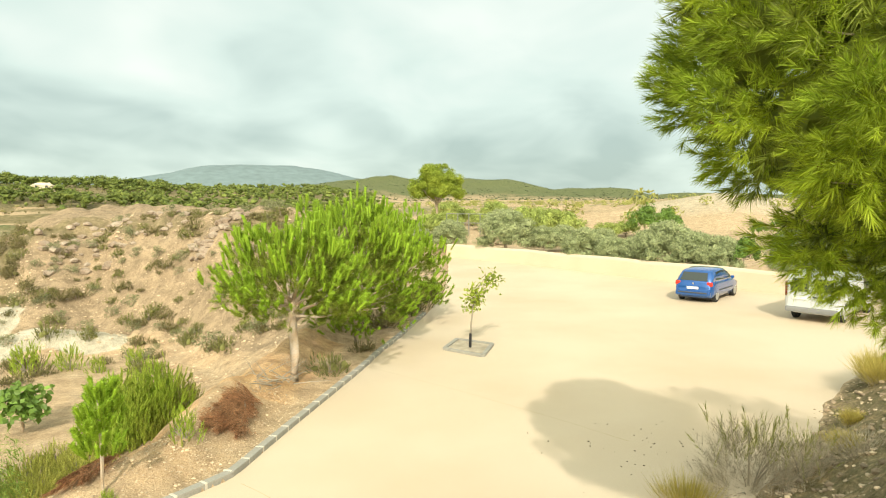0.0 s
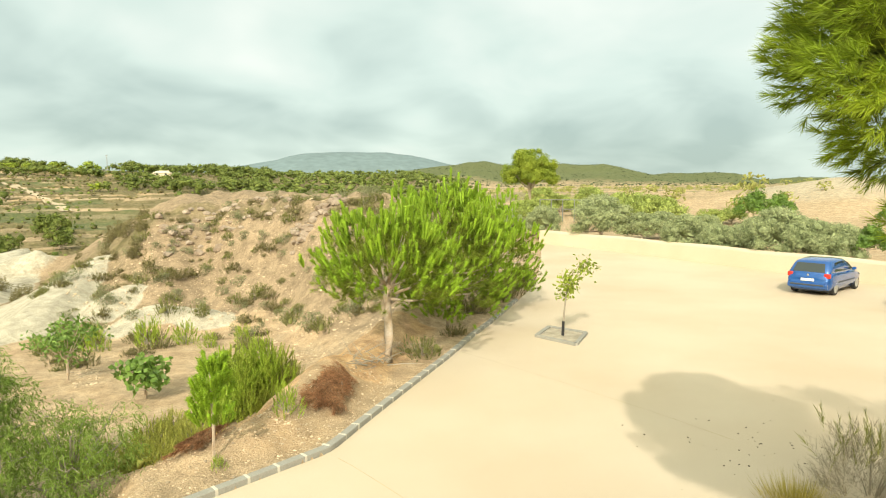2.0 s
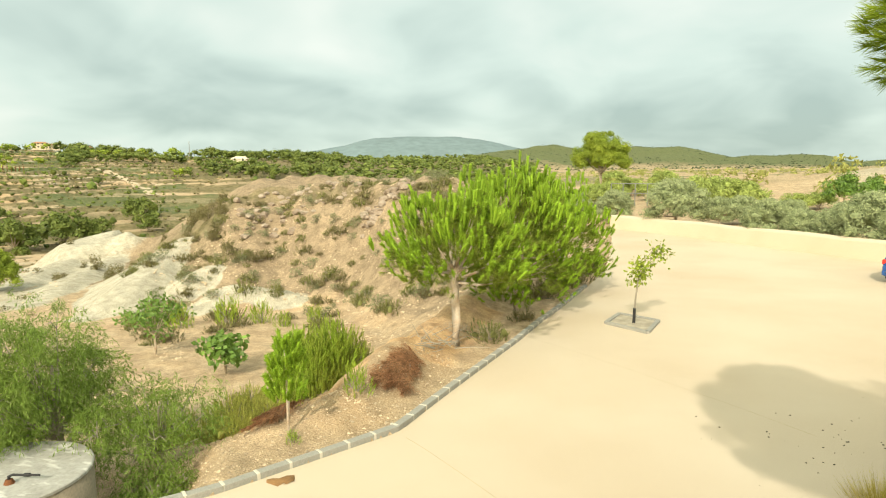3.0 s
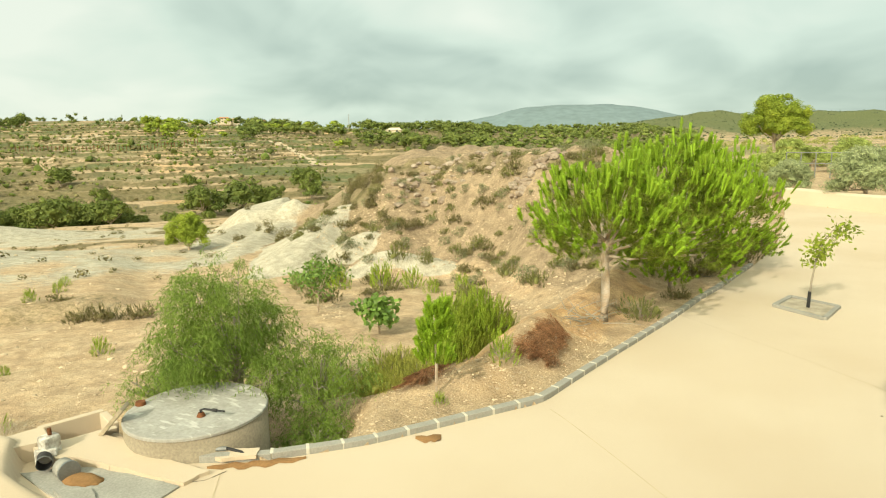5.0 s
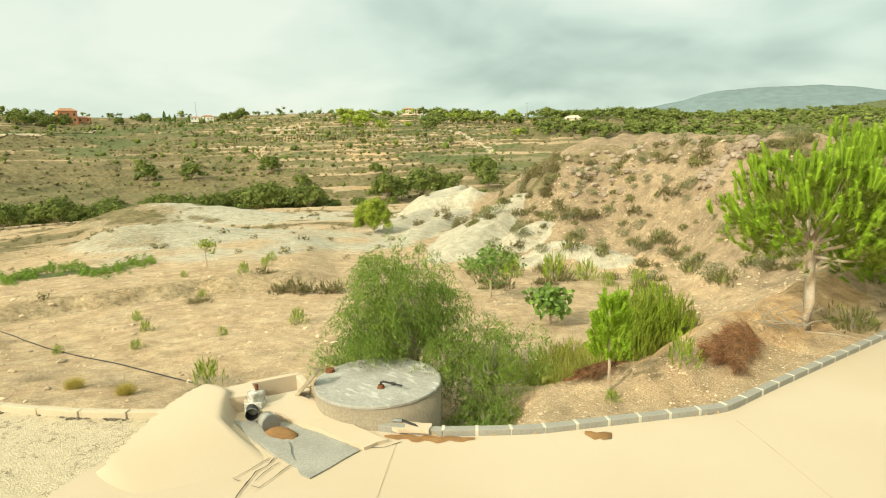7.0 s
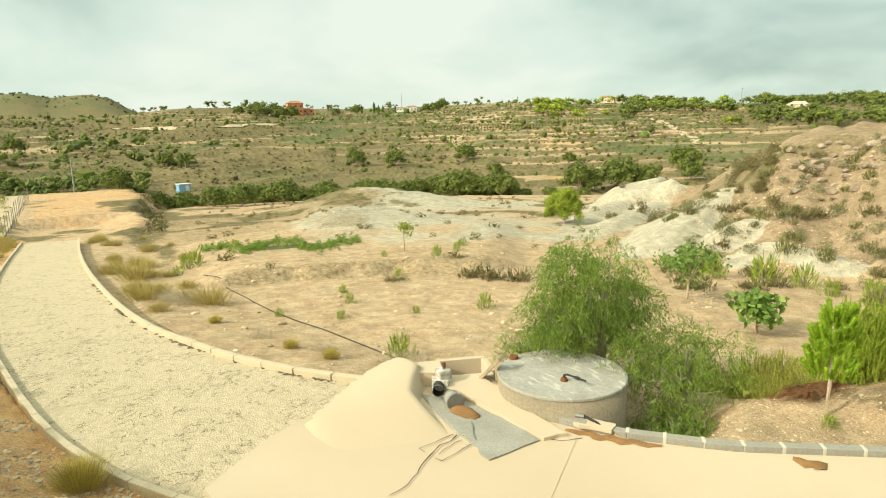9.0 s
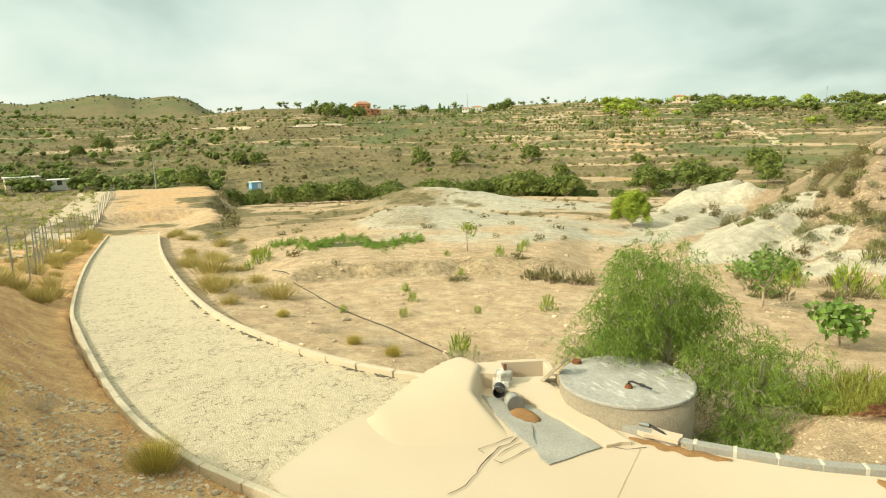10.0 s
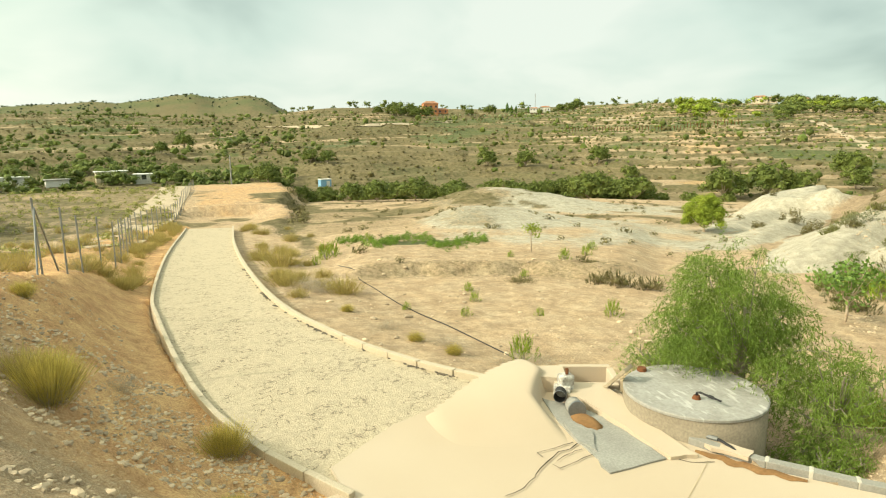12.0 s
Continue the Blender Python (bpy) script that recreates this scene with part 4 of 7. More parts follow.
def bush(name, label, category, leaf, width, height, n, blade, seed, upright=0.6, thick=0.012, core=True):
    """A clump of stems that rise from one foot and spread."""
    rng = np.random.default_rng(seed)
    thing = tagged(new(name), label, category)
    foot = rng.normal(size=(n, 3)) * [width * 0.16, width * 0.16, 0]
    foot[:, 2] = 0
    way = unit(foot / max(width, 0.01) * 2.2 + rng.normal(size=(n, 3)) * 0.35 * (1.2 - upright) + [0, 0, upright])
    way[:, 2] = np.abs(way[:, 2])
    root = foot + way * (rng.random((n, 1)) ** 1.2) * height * 0.62
    v, f = blades(root - [0, 0, 0.05], way, blade * rng.uniform(0.5, 1.1, n), np.full(n, thick), rng)
    part("foliage", mesh_from("foliage", v, f, leaf), None, thing)
    return thing


def shrubby(name, label, category, leaf, rx, rz, count, long, needle, width, per, seed, spread=30, lean=0.4, heart=False):
    """A bushy shrub: fine upright shoots all over an uneven dome."""
    rng = np.random.default_rng(seed)
    thing = tagged(new(name), label, category)
    az, up = rng.random(count) * 2 * np.pi, rng.random(count) ** 0.9
    bulge = 1 + 0.22 * np.sin(3 * az + seed) * (1 - up) + 0.13 * np.sin(7 * az + 5 * up + seed)
    depth = bulge * np.where(rng.random(count) < 0.75, rng.uniform(0.78, 1.0, count), rng.uniform(0.3, 0.8, count))
    flat = np.sqrt(1 - up ** 2)
    p = np.stack([flat * np.cos(az) * rx, flat * np.sin(az) * rx, up * rz * 0.92], 1) * depth[:, None]
    way = unit(np.stack([flat * np.cos(az) * lean, flat * np.sin(az) * lean, np.ones(count)], 1) + rng.normal(size=p.shape) * 0.16)
    v, f = shoots(p - way * long * 0.55, way, per, long, needle, width, spread, rng)
    if heart:
        c = rng.normal(size=(5, 3)) * [rx * 0.32, rx * 0.32, 0] + [0, 0, rz * 0.34]
        v, f = joined([(v, f), blobs(c, rng.uniform(0.14, 0.22, 5) * rx, rng, rz / rx, 1)])
    part("foliage", mesh_from("foliage", v, f, leaf), None, thing)
    bm = bmesh.new()
    for k in range(0, count, max(1, count // 14)):
        tube([(0, 0, -0.08), tuple(p[k] * [0.4, 0.4, 0.5]), tuple(p[k])], [0.012, 0.008, 0.003], 4, bm, False)
    tagged(part("stem_mass", bm, TWIG, thing, "thin grey-brown stems"), kind="stuff")
    return thing


def stone_pine(spot, trunk_h, rx, rz, tufts, seed, label, low=-0.3):
    """A young pine: limbs that end in bunches of thick upright candle shoots, with older needles below."""
    rng = np.random.default_rng(seed)
    thing = tagged(new("stone_pine"), label, "pine tree", "young pines by the kerb")
    base = np.array([0, 0, trunk_h + 0.35])
    az = np.arange(tufts) * 2.39996 + rng.normal(size=tufts) * 0.35
    up = low + (1 - low) * (np.arange(tufts) + 0.5) / tufts + rng.normal(size=tufts) * 0.06
    flat = np.sqrt(np.clip(1 - np.clip(up, 0, 1) ** 2, 0.02, 1)) * np.where(up < 0, 1 + up * 0.5, 1)
    depth = rng.uniform(0.74, 1.0, tufts) * (1 + 0.10 * np.sin(3 * az + seed))
    c = np.stack([flat * np.cos(az) * rx, flat * np.sin(az) * rx, up * rz], 1) * depth[:, None]
    out = unit(c / [rx, rx, rz] + [0, 0, 0.05])
    # each bunch carries candles that rise, leaning out at the sides
    per = 13
    k = np.repeat(np.arange(tufts), per)
    n = len(k)
    p = c[k] + rng.normal(size=(n, 3)) * [0.24, 0.24, 0.16]
    rise = np.clip(up[k], 0, 1)
    way = unit(out[k] * (0.75 - 0.5 * rise)[:, None] + [0, 0, 0.85] + rng.normal(size=(n, 3)) * 0.16)
    chunks = []
    for band in range(4):
        pick = (np.arange(n) % 4) == band
        chunks.append(candles(p[pick & (rise > 0.45)] + base, way[pick & (rise > 0.45)], 84, 0.26 + 0.08 * band, 0.115, 0.013, 0.042, rng))
        chunks.append(candles(p[pick & (rise <= 0.45)] + base, way[pick & (rise <= 0.45)], 62, 0.18 + 0.05 * band, 0.115, 0.014, 0.038, rng))
    v, f = joined(chunks)
    part("crown", mesh_from("crown", v, f, NEEDLE), None, thing)
    q = np.repeat(np.arange(tufts), 14)
    fan = c[q] * rng.uniform(0.62, 0.95, (len(q), 1)) + rng.normal(size=(len(q), 3)) * [0.22, 0.22, 0.14] - [0, 0, 0.12]
    v, f = shoots(fan + base, unit(out[q] + rng.normal(size=fan.shape) * 0.5 + [0, 0, 0.1]), 48, 0.22, 0.17, 0.011, 58, rng)
    part("inner_foliage", mesh_from("inner_foliage", v, f, NEEDLE_OLD_SHADED), None, thing, "older olive-green needles")
    part("trunk", limbs(trunk_h, c[:: max(1, tufts // 13)] * 0.92 + base - [0, 0, 0.15], 0.115, rng, 6, trunk_h + rz * 0.8), BARK, thing, "grey-brown trunk with bare lower limbs", True)
    stand(thing, [spot], sink=0.05)
    return thing


# ---- the things on and round the car park ----
stone_pine((-3.70, 14.55, 1.0, 20), 1.75, 1.68, 1.95, 46, 4, "young stone pine with bright upright shoots on a bare trunk", -0.14)
stone_pine((-2.72, 19.2, 1.0, 140), 1.25, 1.9, 3.1, 72, 9, "bushy young stone pine with foliage down to the ground")
stone_pine((-1.75, 23.6, 1.0, 250), 1.0, 1.85, 2.7, 54, 15, "young stone pine at the end of the kerb row")


def pine_sapling(spot):
    rng = np.random.default_rng(31)
    thing = tagged(new("pine_sapling"), "slim young pine with a thin stem and bright tufted top", "pine tree")
    h = rng.random(110)
    ang = rng.random(110) * 6.28
    rad = 0.36 * (1 - 0.45 * h) * rng.random(110) ** 0.4
    p = np.stack([rad * np.cos(ang), rad * np.sin(ang), 0.66 + 1.0 * h], 1)
    v, f = candles(p, unit(np.stack([np.cos(ang) * 0.45, np.sin(ang) * 0.45, np.full(110, 1.0)], 1)), 110, 0.24, 0.085, 0.0115, 0.03, rng)
    part("crown", mesh_from("crown", v, f, NEEDLE), None, thing)
    part("trunk", tube([(0, 0, -0.2), (0.01, 0.02, 0.6), (-0.01, 0, 1.6)], [0.035, 0.028, 0.012], 8), BARK, thing, "thin pale stem")
    stand(thing, [spot])


pine_sapling((-5.22, 8.52, 1.0, 0))


def big_pine():
    """The tall pine at the edge of the bank; its trunk stands beyond the crown."""
    rng = np.random.default_rng(77)
    x, y, rx, ry, rz, zc = 3.16, 3.05, 1.95, 1.65, 2.06, 5.60
    base = ground_at(x + 1.3, y - 0.7)
    thing = tagged(new("aleppo_pine"), "large sunlit pine with long needles and small cones on the bank", "pine tree")
    thing.location = (x + 1.3, y - 0.7, base)
    lumps = 130
    c = unit(rng.normal(size=(lumps, 3))) * (0.66 + 0.26 * rng.random((lumps, 1))) * [rx, ry, rz]
    n = 7000
    k = rng.integers(0, lumps, n)
    w = unit(rng.normal(size=(n, 3)) + unit(c / [rx, ry, rz])[k] * 0.8)
    p = c[k] + w * (0.08 + 0.22 * rng.random((n, 1)))
    keep = ((p / [rx, ry, rz]) ** 2).sum(1) < 1.04
    p, w, k = p[keep], w[keep], k[keep]
    way = unit(w + unit(p / [rx, ry, rz]) * 0.5 + [0, 0, 0.25] + rng.normal(size=p.shape) * 0.25)
    mid = np.array([-1.3, 0.7, zc - base])
    lean = np.clip(-p[:, 2] - 0.2, 0, None)
    p[:, 0] += 0.28 * lean
    v, f = shoots(p + mid, way, 40, 0.085, 0.098, 0.0056, 46, rng)
    part("crown", mesh_from("crown", v, f, NEEDLE_BIG), None, thing)
    # shade inside the crown is put into the darker colour of these needles
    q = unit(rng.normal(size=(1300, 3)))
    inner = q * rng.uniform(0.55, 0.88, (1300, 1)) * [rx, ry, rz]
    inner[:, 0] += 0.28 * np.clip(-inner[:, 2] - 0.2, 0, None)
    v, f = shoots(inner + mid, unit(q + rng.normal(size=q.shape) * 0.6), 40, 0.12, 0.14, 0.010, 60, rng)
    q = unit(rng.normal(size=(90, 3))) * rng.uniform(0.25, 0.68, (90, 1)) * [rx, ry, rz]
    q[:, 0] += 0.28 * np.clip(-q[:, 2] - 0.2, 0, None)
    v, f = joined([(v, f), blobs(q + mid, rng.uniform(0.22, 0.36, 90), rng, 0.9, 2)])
    part("inner_foliage", mesh_from("inner_foliage", v, f, NEEDLE_OLD_SHADED), None, thing, "needles inside the crown with shade put into their darker colour")
    # a part of the crown out of view, added to shade the bank
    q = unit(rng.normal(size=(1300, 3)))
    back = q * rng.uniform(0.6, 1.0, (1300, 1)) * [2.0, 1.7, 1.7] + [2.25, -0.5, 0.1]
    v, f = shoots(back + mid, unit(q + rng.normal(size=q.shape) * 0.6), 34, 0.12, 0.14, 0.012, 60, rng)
    part("far_side_foliage", mesh_from("far_side_foliage", v, f, NEEDLE_OLD_SHADED), None, thing, "unseen dark needles round the trunk, added to shade the bank")
    bm = bmesh.new()
    trunk_top = Vector((-0.5, 0.4, 6.9 - base))
    tube([(0, 0, -0.3), (0.03, 0.03, 0.9), (-0.12, 0.12, 2.0), trunk_top], [0.15, 0.12, 0.10, 0.03], 10, bm)
    for t in c[c[:, 0] < 0.3][:26] * 0.7 + mid:
        t = Vector(t)
        root = Vector((0, 0.03, 0.9)).lerp(trunk_top, min(0.95, max(0.1, (t.z - 1.2) / 4.0)))
        tube([root, root.lerp(t, 0.55) + Vector((0, 0, 0.12)), t], [0.03, 0.016, 0.005], 6, bm)
    part("trunk", bm, BARK, thing, "grey trunk and branching limbs", True)
    bm = tube([(0, 0, -0.045), (0, 0, -0.02), (0, 0, 0.02), (0, 0, 0.05)], [0.008, 0.021, 0.018, 0.005], 8)
    cone = bpy.data.meshes.new("cone")
    bm.to_mesh(cone)
    bm.free()
    cone.materials.append(RUSTY)
    for q in range(40):
        j = rng.integers(0, len(p))
        ob = new("cone", cone)
        ob.parent = thing
        ob.matrix_basis = pose(*(p[j] * 0.98 + mid), rng.uniform(0, 360), rng.uniform(0, 360), 0)


big_pine()


def tree_pit():
    """Square of kerbing round a planted sapling."""
    corners = [Vector((0.10, 18.42, 0)), Vector((0.53, 19.73, 0)), Vector((1.66, 19.0, 0)), Vector((1.24, 17.48, 0))]
    mid = sum(corners, Vector()) / 4
    thing = tagged(new("tree_pit"), "square pit edged with grey concrete kerb strips", "tree pit")
    thing.location = mid
    for a, b in zip(corners, corners[1:] + corners[:1]):
        d = b - a
        c = (a + b) / 2 - mid
        bm = box(d.length, 0.12, 0.13, 0, 0, -0.05, 0.012, None, pose(c.x, c.y, 0.0, 0, 0, math.degrees(math.atan2(d.y, d.x))))
        part("edge_strip", bm, KERB, thing)
    bm = bmesh.new()
    bm.faces.new([bm.verts.new(Vector((q - mid).to_tuple()) * 0.96 + Vector((0, 0, 0.03))) for q in corners])
    got = bmesh.ops.extrude_face_region(bm, geom=bm.faces[:])
    for v in got["geom"]:
        if isinstance(v, bmesh.types.BMVert):
            v.co.z -= 0.025
    part("soil", bm, PITSOIL, thing, "grey dusty soil")
    rng = np.random.default_rng(3)
    tree = tagged(new("street_sapling"), "small planted sapling with a black guard round its pale stem", "tree")
    tree.location = (0.92, 18.62, 0.03)
    part("trunk", tube([(0, 0, -0.05), (0.03, 0, 0.7), (0.10, 0, 1.35), (0.24, 0, 1.9), (0.5, 0.05, 2.25)], [0.03, 0.028, 0.022, 0.014, 0.006], 8), TWIG, tree, "pale thin stem")
    part("guard", tube([(0, 0, -0.02), (0.012, 0, 0.45)], [0.045, 0.042], 12), BLACK, tree, "black plastic tube")
    c = np.array([[0.15, 0, 1.45], [0.0, 0.1, 1.35], [0.3, 0, 1.75], [0.45, 0.1, 2.0], [0.62, 0, 2.25], [0.2, -0.15, 1.65], [0.75, 0.05, 2.2], [0.05, 0, 1.7]])
    k = rng.integers(0, 8, 380)
    p = c[k] + rng.normal(size=(380, 3)) * 0.14
    v, f = leaves(p, unit(rng.normal(size=(380, 3)) + [0.2, 0, -0.2]), 0.16, 0.07, rng)
    part("crown", mesh_from("crown", v, f, LIME), None, tree)
    bm = bmesh.new()
    for q in c:
        tube([(0.10, 0, 1.35), tuple(q)], [0.010, 0.004], 5, bm)
    part("branches", bm, TWIG, tree)


tree_pit()


# ---- vehicles ----
def loft(stations):
    """A closed body from rings of equal length: stations of (y, [(x, z), ...]) for the right half, mirrored."""
    bm = bmesh.new()
    rings = []
    for y, half in stations:
        ring = [(x, z) for x, z in half] + [(-x, z) for x, z in reversed(half)]
        rings.append([bm.verts.new((x, y, z)) for x, z in ring])
    for a, b in zip(rings, rings[1:]):
        for i in range(len(a)):
            j = (i + 1) % len(a)
            bm.faces.new((a[i], a[j], b[j], b[i]))
    bm.faces.new(rings[0][::-1])
    bm.faces.new(rings[-1])
    return bm


def panel(points, thick, outward):
    """A thin plate on the given corners, standing off outward."""
    bm = bmesh.new()
    o = Vector(outward).normalized() * thick
    a = [bm.verts.new(Vector(p)) for p in points]
    b = [bm.verts.new(Vector(p) + o) for p in points]
    bm.faces.new(a[::-1])
    bm.faces.new(b)
    for i in range(len(a)):
        j = (i + 1) % len(a)
        bm.faces.new((a[i], a[j], b[j], b[i]))
    return bm


def wheels(thing, places, radius, width):
    for x, y in places:
        s = 1 if x > 0 else -1
        bm = tube([(-width / 2, 0, 0), (-width / 2 + 0.02, 0, 0), (width / 2 - 0.02, 0, 0), (width / 2, 0, 0)], [radius * 0.93, radius, radius, radius * 0.93], 28)
        ob = part("wheel", bm, TYRE, thing, "black tyre", False)
        ob.location = (x, y, radius)
        bm = tube([(0, 0, 0), (0.012 * s, 0, 0)], [radius * 0.68, radius * 0.62], 20)
        for q in range(5):
            m = pose(0.014 * s, 0, 0, 72 * q, 0, 0)
            box(0.02, radius * 0.13, radius * 0.6, 0, 0, 0.02, 0, bm, m)
        rim = part("rim", bm, ALLOY, ob)
        rim.location = (s * width / 2, 0, 0)


def hatchback(m):
    car = tagged(new("hatchback_car"), "parked blue hatchback car with dark windows and red rear lamps", "car")
    W = 0.86

    def ring(y, w, low, belt):
        return (y, [(w * 0.55, low), (w * 0.93, low + 0.05), (w, low + 0.25), (w * 1.01, low + 0.42), (w * 0.98, belt - 0.12), (w * 0.93, belt), (w * 0.5, belt + 0.03)])

    body = loft([ring(-2.08, W * 0.78, 0.34, 0.70), ring(-2.02, W * 0.92, 0.24, 0.90), ring(-1.8, W, 0.20, 0.98), ring(-1.2, W, 0.19, 0.97), ring(0.2, W, 0.19, 0.94), ring(1.0, W, 0.19, 0.92), ring(1.5, W * 0.98, 0.20, 0.80), ring(1.9, W * 0.9, 0.22, 0.68), ring(2.1, W * 0.72, 0.30, 0.56)])
    part("body", body, BLUE, car, "blue painted body", True)

    def cab(y, w, low, top):
        return (y, [(w * 0.96, low), (w, low + 0.02), (w * 0.97, low + (top - low) * 0.5), (w * 0.84, top - 0.05), (w * 0.72, top), (w * 0.3, top + 0.015)])

    part("roof", loft([cab(-2.0, 0.80, 0.90, 0.98), cab(-1.72, 0.80, 0.92, 1.36), cab(-1.5, 0.80, 0.92, 1.46), cab(-0.6, 0.81, 0.92, 1.51), cab(0.1, 0.80, 0.92, 1.47), cab(0.55, 0.79, 0.90, 1.30), cab(1.25, 0.76, 0.86, 0.94)]), BLUE, car, "blue roof and pillars", True)
    part("rear_window", panel([(-0.62, -1.99, 1.00), (0.62, -1.99, 1.00), (0.54, -1.74, 1.36), (-0.54, -1.74, 1.36)], 0.015, (0, -1, 0.5)), GLASS, car, "dark tinted glass")
    part("windscreen", panel([(0.60, 1.20, 0.98), (-0.60, 1.20, 0.98), (-0.55, 0.52, 1.34), (0.55, 0.52, 1.34)], 0.02, (0, 0.5, 1)), GLASS, car)
    for s in (1, -1):
        part("front_side_window", panel([(s * 0.80, -0.30, 1.0), (s * 0.79, 0.85, 0.98), (s * 0.69, 0.40, 1.30), (s * 0.70, -0.30, 1.42)][::s], 0.012, (s, 0, 0.2)), GLASS, car)
        part("rear_side_window", panel([(s * 0.80, -1.35, 1.02), (s * 0.80, -0.38, 1.0), (s * 0.70, -0.38, 1.42), (s * 0.71, -1.20, 1.38)][::s], 0.012, (s, 0, 0.2)), GLASS, car)
        part("tail_lamp", box(0.24, 0.20, 0.21, s * 0.71, -1.94, 0.76, 0.05), REDLAMP, car, "red rear lamp")
        part("side_mirror", box(0.16, 0.10, 0.12, s * 0.92, 0.62, 0.96, 0.03), BLUE, car)
        part("side_strip", box(0.02, 2.0, 0.06, s * 0.865, -0.1, 0.52, 0.005), TRIM, car, "dark rubbing strip")
    part("bumper", box(1.56, 0.16, 0.22, 0, -2.06, 0.32, 0.05), BLUE, car)
    part("bumper_strip", box(1.30, 0.03, 0.06, 0, -2.15, 0.44, 0.01), TRIM, car)
    part("number_plate", box(0.52, 0.02, 0.115, 0, -2.10, 0.62, 0.004), PLATE, car, "plain white plate")
    part("badge", box(0.08, 0.02, 0.08, 0, -2.055, 0.84, 0.01), ALLOY, car, "small silver badge")
    part("underside", box(1.4, 3.4, 0.1, 0, 0, 0.15), TRIM, car)
    wheels(car, [(s * 0.75, y) for s in (1, -1) for y in (-1.30, 1.31)], 0.31, 0.19)
    car.matrix_basis = m


hatchback(pose(13.0, 28.95, 0.0, 0, 0, -42.0))


def van(m):
    car = tagged(new("panel_van"), "parked white panel van with rear doors and grey bumper", "van")

    def ring(y, w, low, top):
        return (y, [(w * 0.6, low), (w * 0.97, low + 0.05), (w, low + 0.35), (w, 1.05), (w * 0.96, 1.45), (w * 0.86, top - 0.10), (w * 0.70, top), (w * 0.3, top + 0.03)])

    part("body", loft([ring(-2.42, 0.90, 0.42, 1.86), ring(-2.36, 0.95, 0.32, 1.93), ring(-1.2, 0.95, 0.28, 1.95), ring(0.9, 0.95, 0.28, 1.94), ring(1.35, 0.94, 0.28, 1.84), ring(1.9, 0.90, 0.28, 1.30), ring(2.35, 0.80, 0.32, 1.08)]), WHITEP, car, "dusty white body", True)
    for s in (1, -1):
        part("rear_door", panel([(s * 0.02, -2.43, 0.52), (s * 0.84, -2.42, 0.52), (s * 0.78, -2.42, 1.80), (s * 0.02, -2.43, 1.82)][::s], 0.02, (0, -1, 0)), WHITEP, car)
        part("rear_window", panel([(s * 0.10, -2.455, 1.18), (s * 0.74, -2.445, 1.18), (s * 0.68, -2.445, 1.66), (s * 0.10, -2.455, 1.68)][::s], 0.01, (0, -1, 0)), GLASS, car)
        part("tail_lamp", box(0.09, 0.06, 0.55, s * 0.90, -2.40, 0.95, 0.02), SMOKED, car, "dark red rear lamp")
        part("side_mirror", box(0.14, 0.14, 0.24, s * 1.05, 1.45, 1.15, 0.03), TRIM, car)
        part("cab_window", panel([(s * 0.955, 0.55, 1.12), (s * 0.945, 1.70, 1.12), (s * 0.87, 1.30, 1.66), (s * 0.87, 0.55, 1.70)][::s], 0.012, (s, 0, 0.2)), GLASS, car)
        part("side_strip", box(0.02, 3.2, 0.12, s * 0.955, -0.2, 0.62, 0.005), TRIM, car)
    part("bumper", box(1.80, 0.18, 0.20, 0, -2.46, 0.36, 0.05), BUMPER, car, "grey plastic bumper")
    part("number_plate", box(0.52, 0.02, 0.115, -0.40, -2.47, 0.86, 0.004), PLATE, car, "plain white plate")
    part("door_handle", box(0.16, 0.04, 0.05, 0.14, -2.47, 0.95, 0.01), TRIM, car)
    part("windscreen", panel([(0.74, 1.95, 1.18), (-0.74, 1.95, 1.18), (-0.70, 1.42, 1.80), (0.70, 1.42, 1.80)], 0.03, (0, 0.6, 0.8)), GLASS, car)
    wheels(car, [(s * 0.80, y) for s in (1, -1) for y in (-1.55, 1.55)], 0.33, 0.20)
    car.matrix_basis = m


van(pose(15.95, 24.1, 0.0, 0, 0, -49.0))


# ---- the tank, the pipes and the broken apron ----
def water_tank():
    x, y, r, top = -8.20, 5.86, 1.12, 0.41
    thing = tagged(new("water_tank"), "round stained concrete water tank with a lime-streaked lid", "water tank")
    thing.location = (x, y, -1.9)
    part("drum", tube([(0, 0, 0), (0, 0, 1.9 + top - 0.05)], [r - 0.02, r - 0.02], 64), TANKSIDE, thing, "brown stained rendered side", True)
    bm = tube([(0, 0, 1.9 + top - 0.05), (0, 0, 1.9 + top - 0.012), (0, 0, 1.9 + top)], [r - 0.01, r - 0.01, r - 0.03], 64)
    part("lid", bm, TANKLID, thing, "grey lid with white lime runs")
    part("inlet_boss", tube([(0.32, -0.20, 2.31), (0.32, -0.20, 2.37)], [0.07, 0.045], 14), RUSTY, thing, "rusty iron boss")
    part("pipe", tube([(0.32, -0.20, 2.33), (0.32, -0.20, 2.41), (0.37, -0.18, 2.43), (0.72, -0.08, 2.42)], [0.019, 0.021, 0.018, 0.015], 10), BLACK, thing, "black plastic elbow pipe")
    part("coupling", tube([(0.52, -0.137, 2.428), (0.59, -0.117, 2.425)], [0.026, 0.026], 12), BLACK, thing)
    part("cap", tube([(-0.95, -0.34, 2.31), (-0.95, -0.34, 2.37)], [0.085, 0.075], 14), RUSTY, thing, "rusty pipe cap")


water_tank()


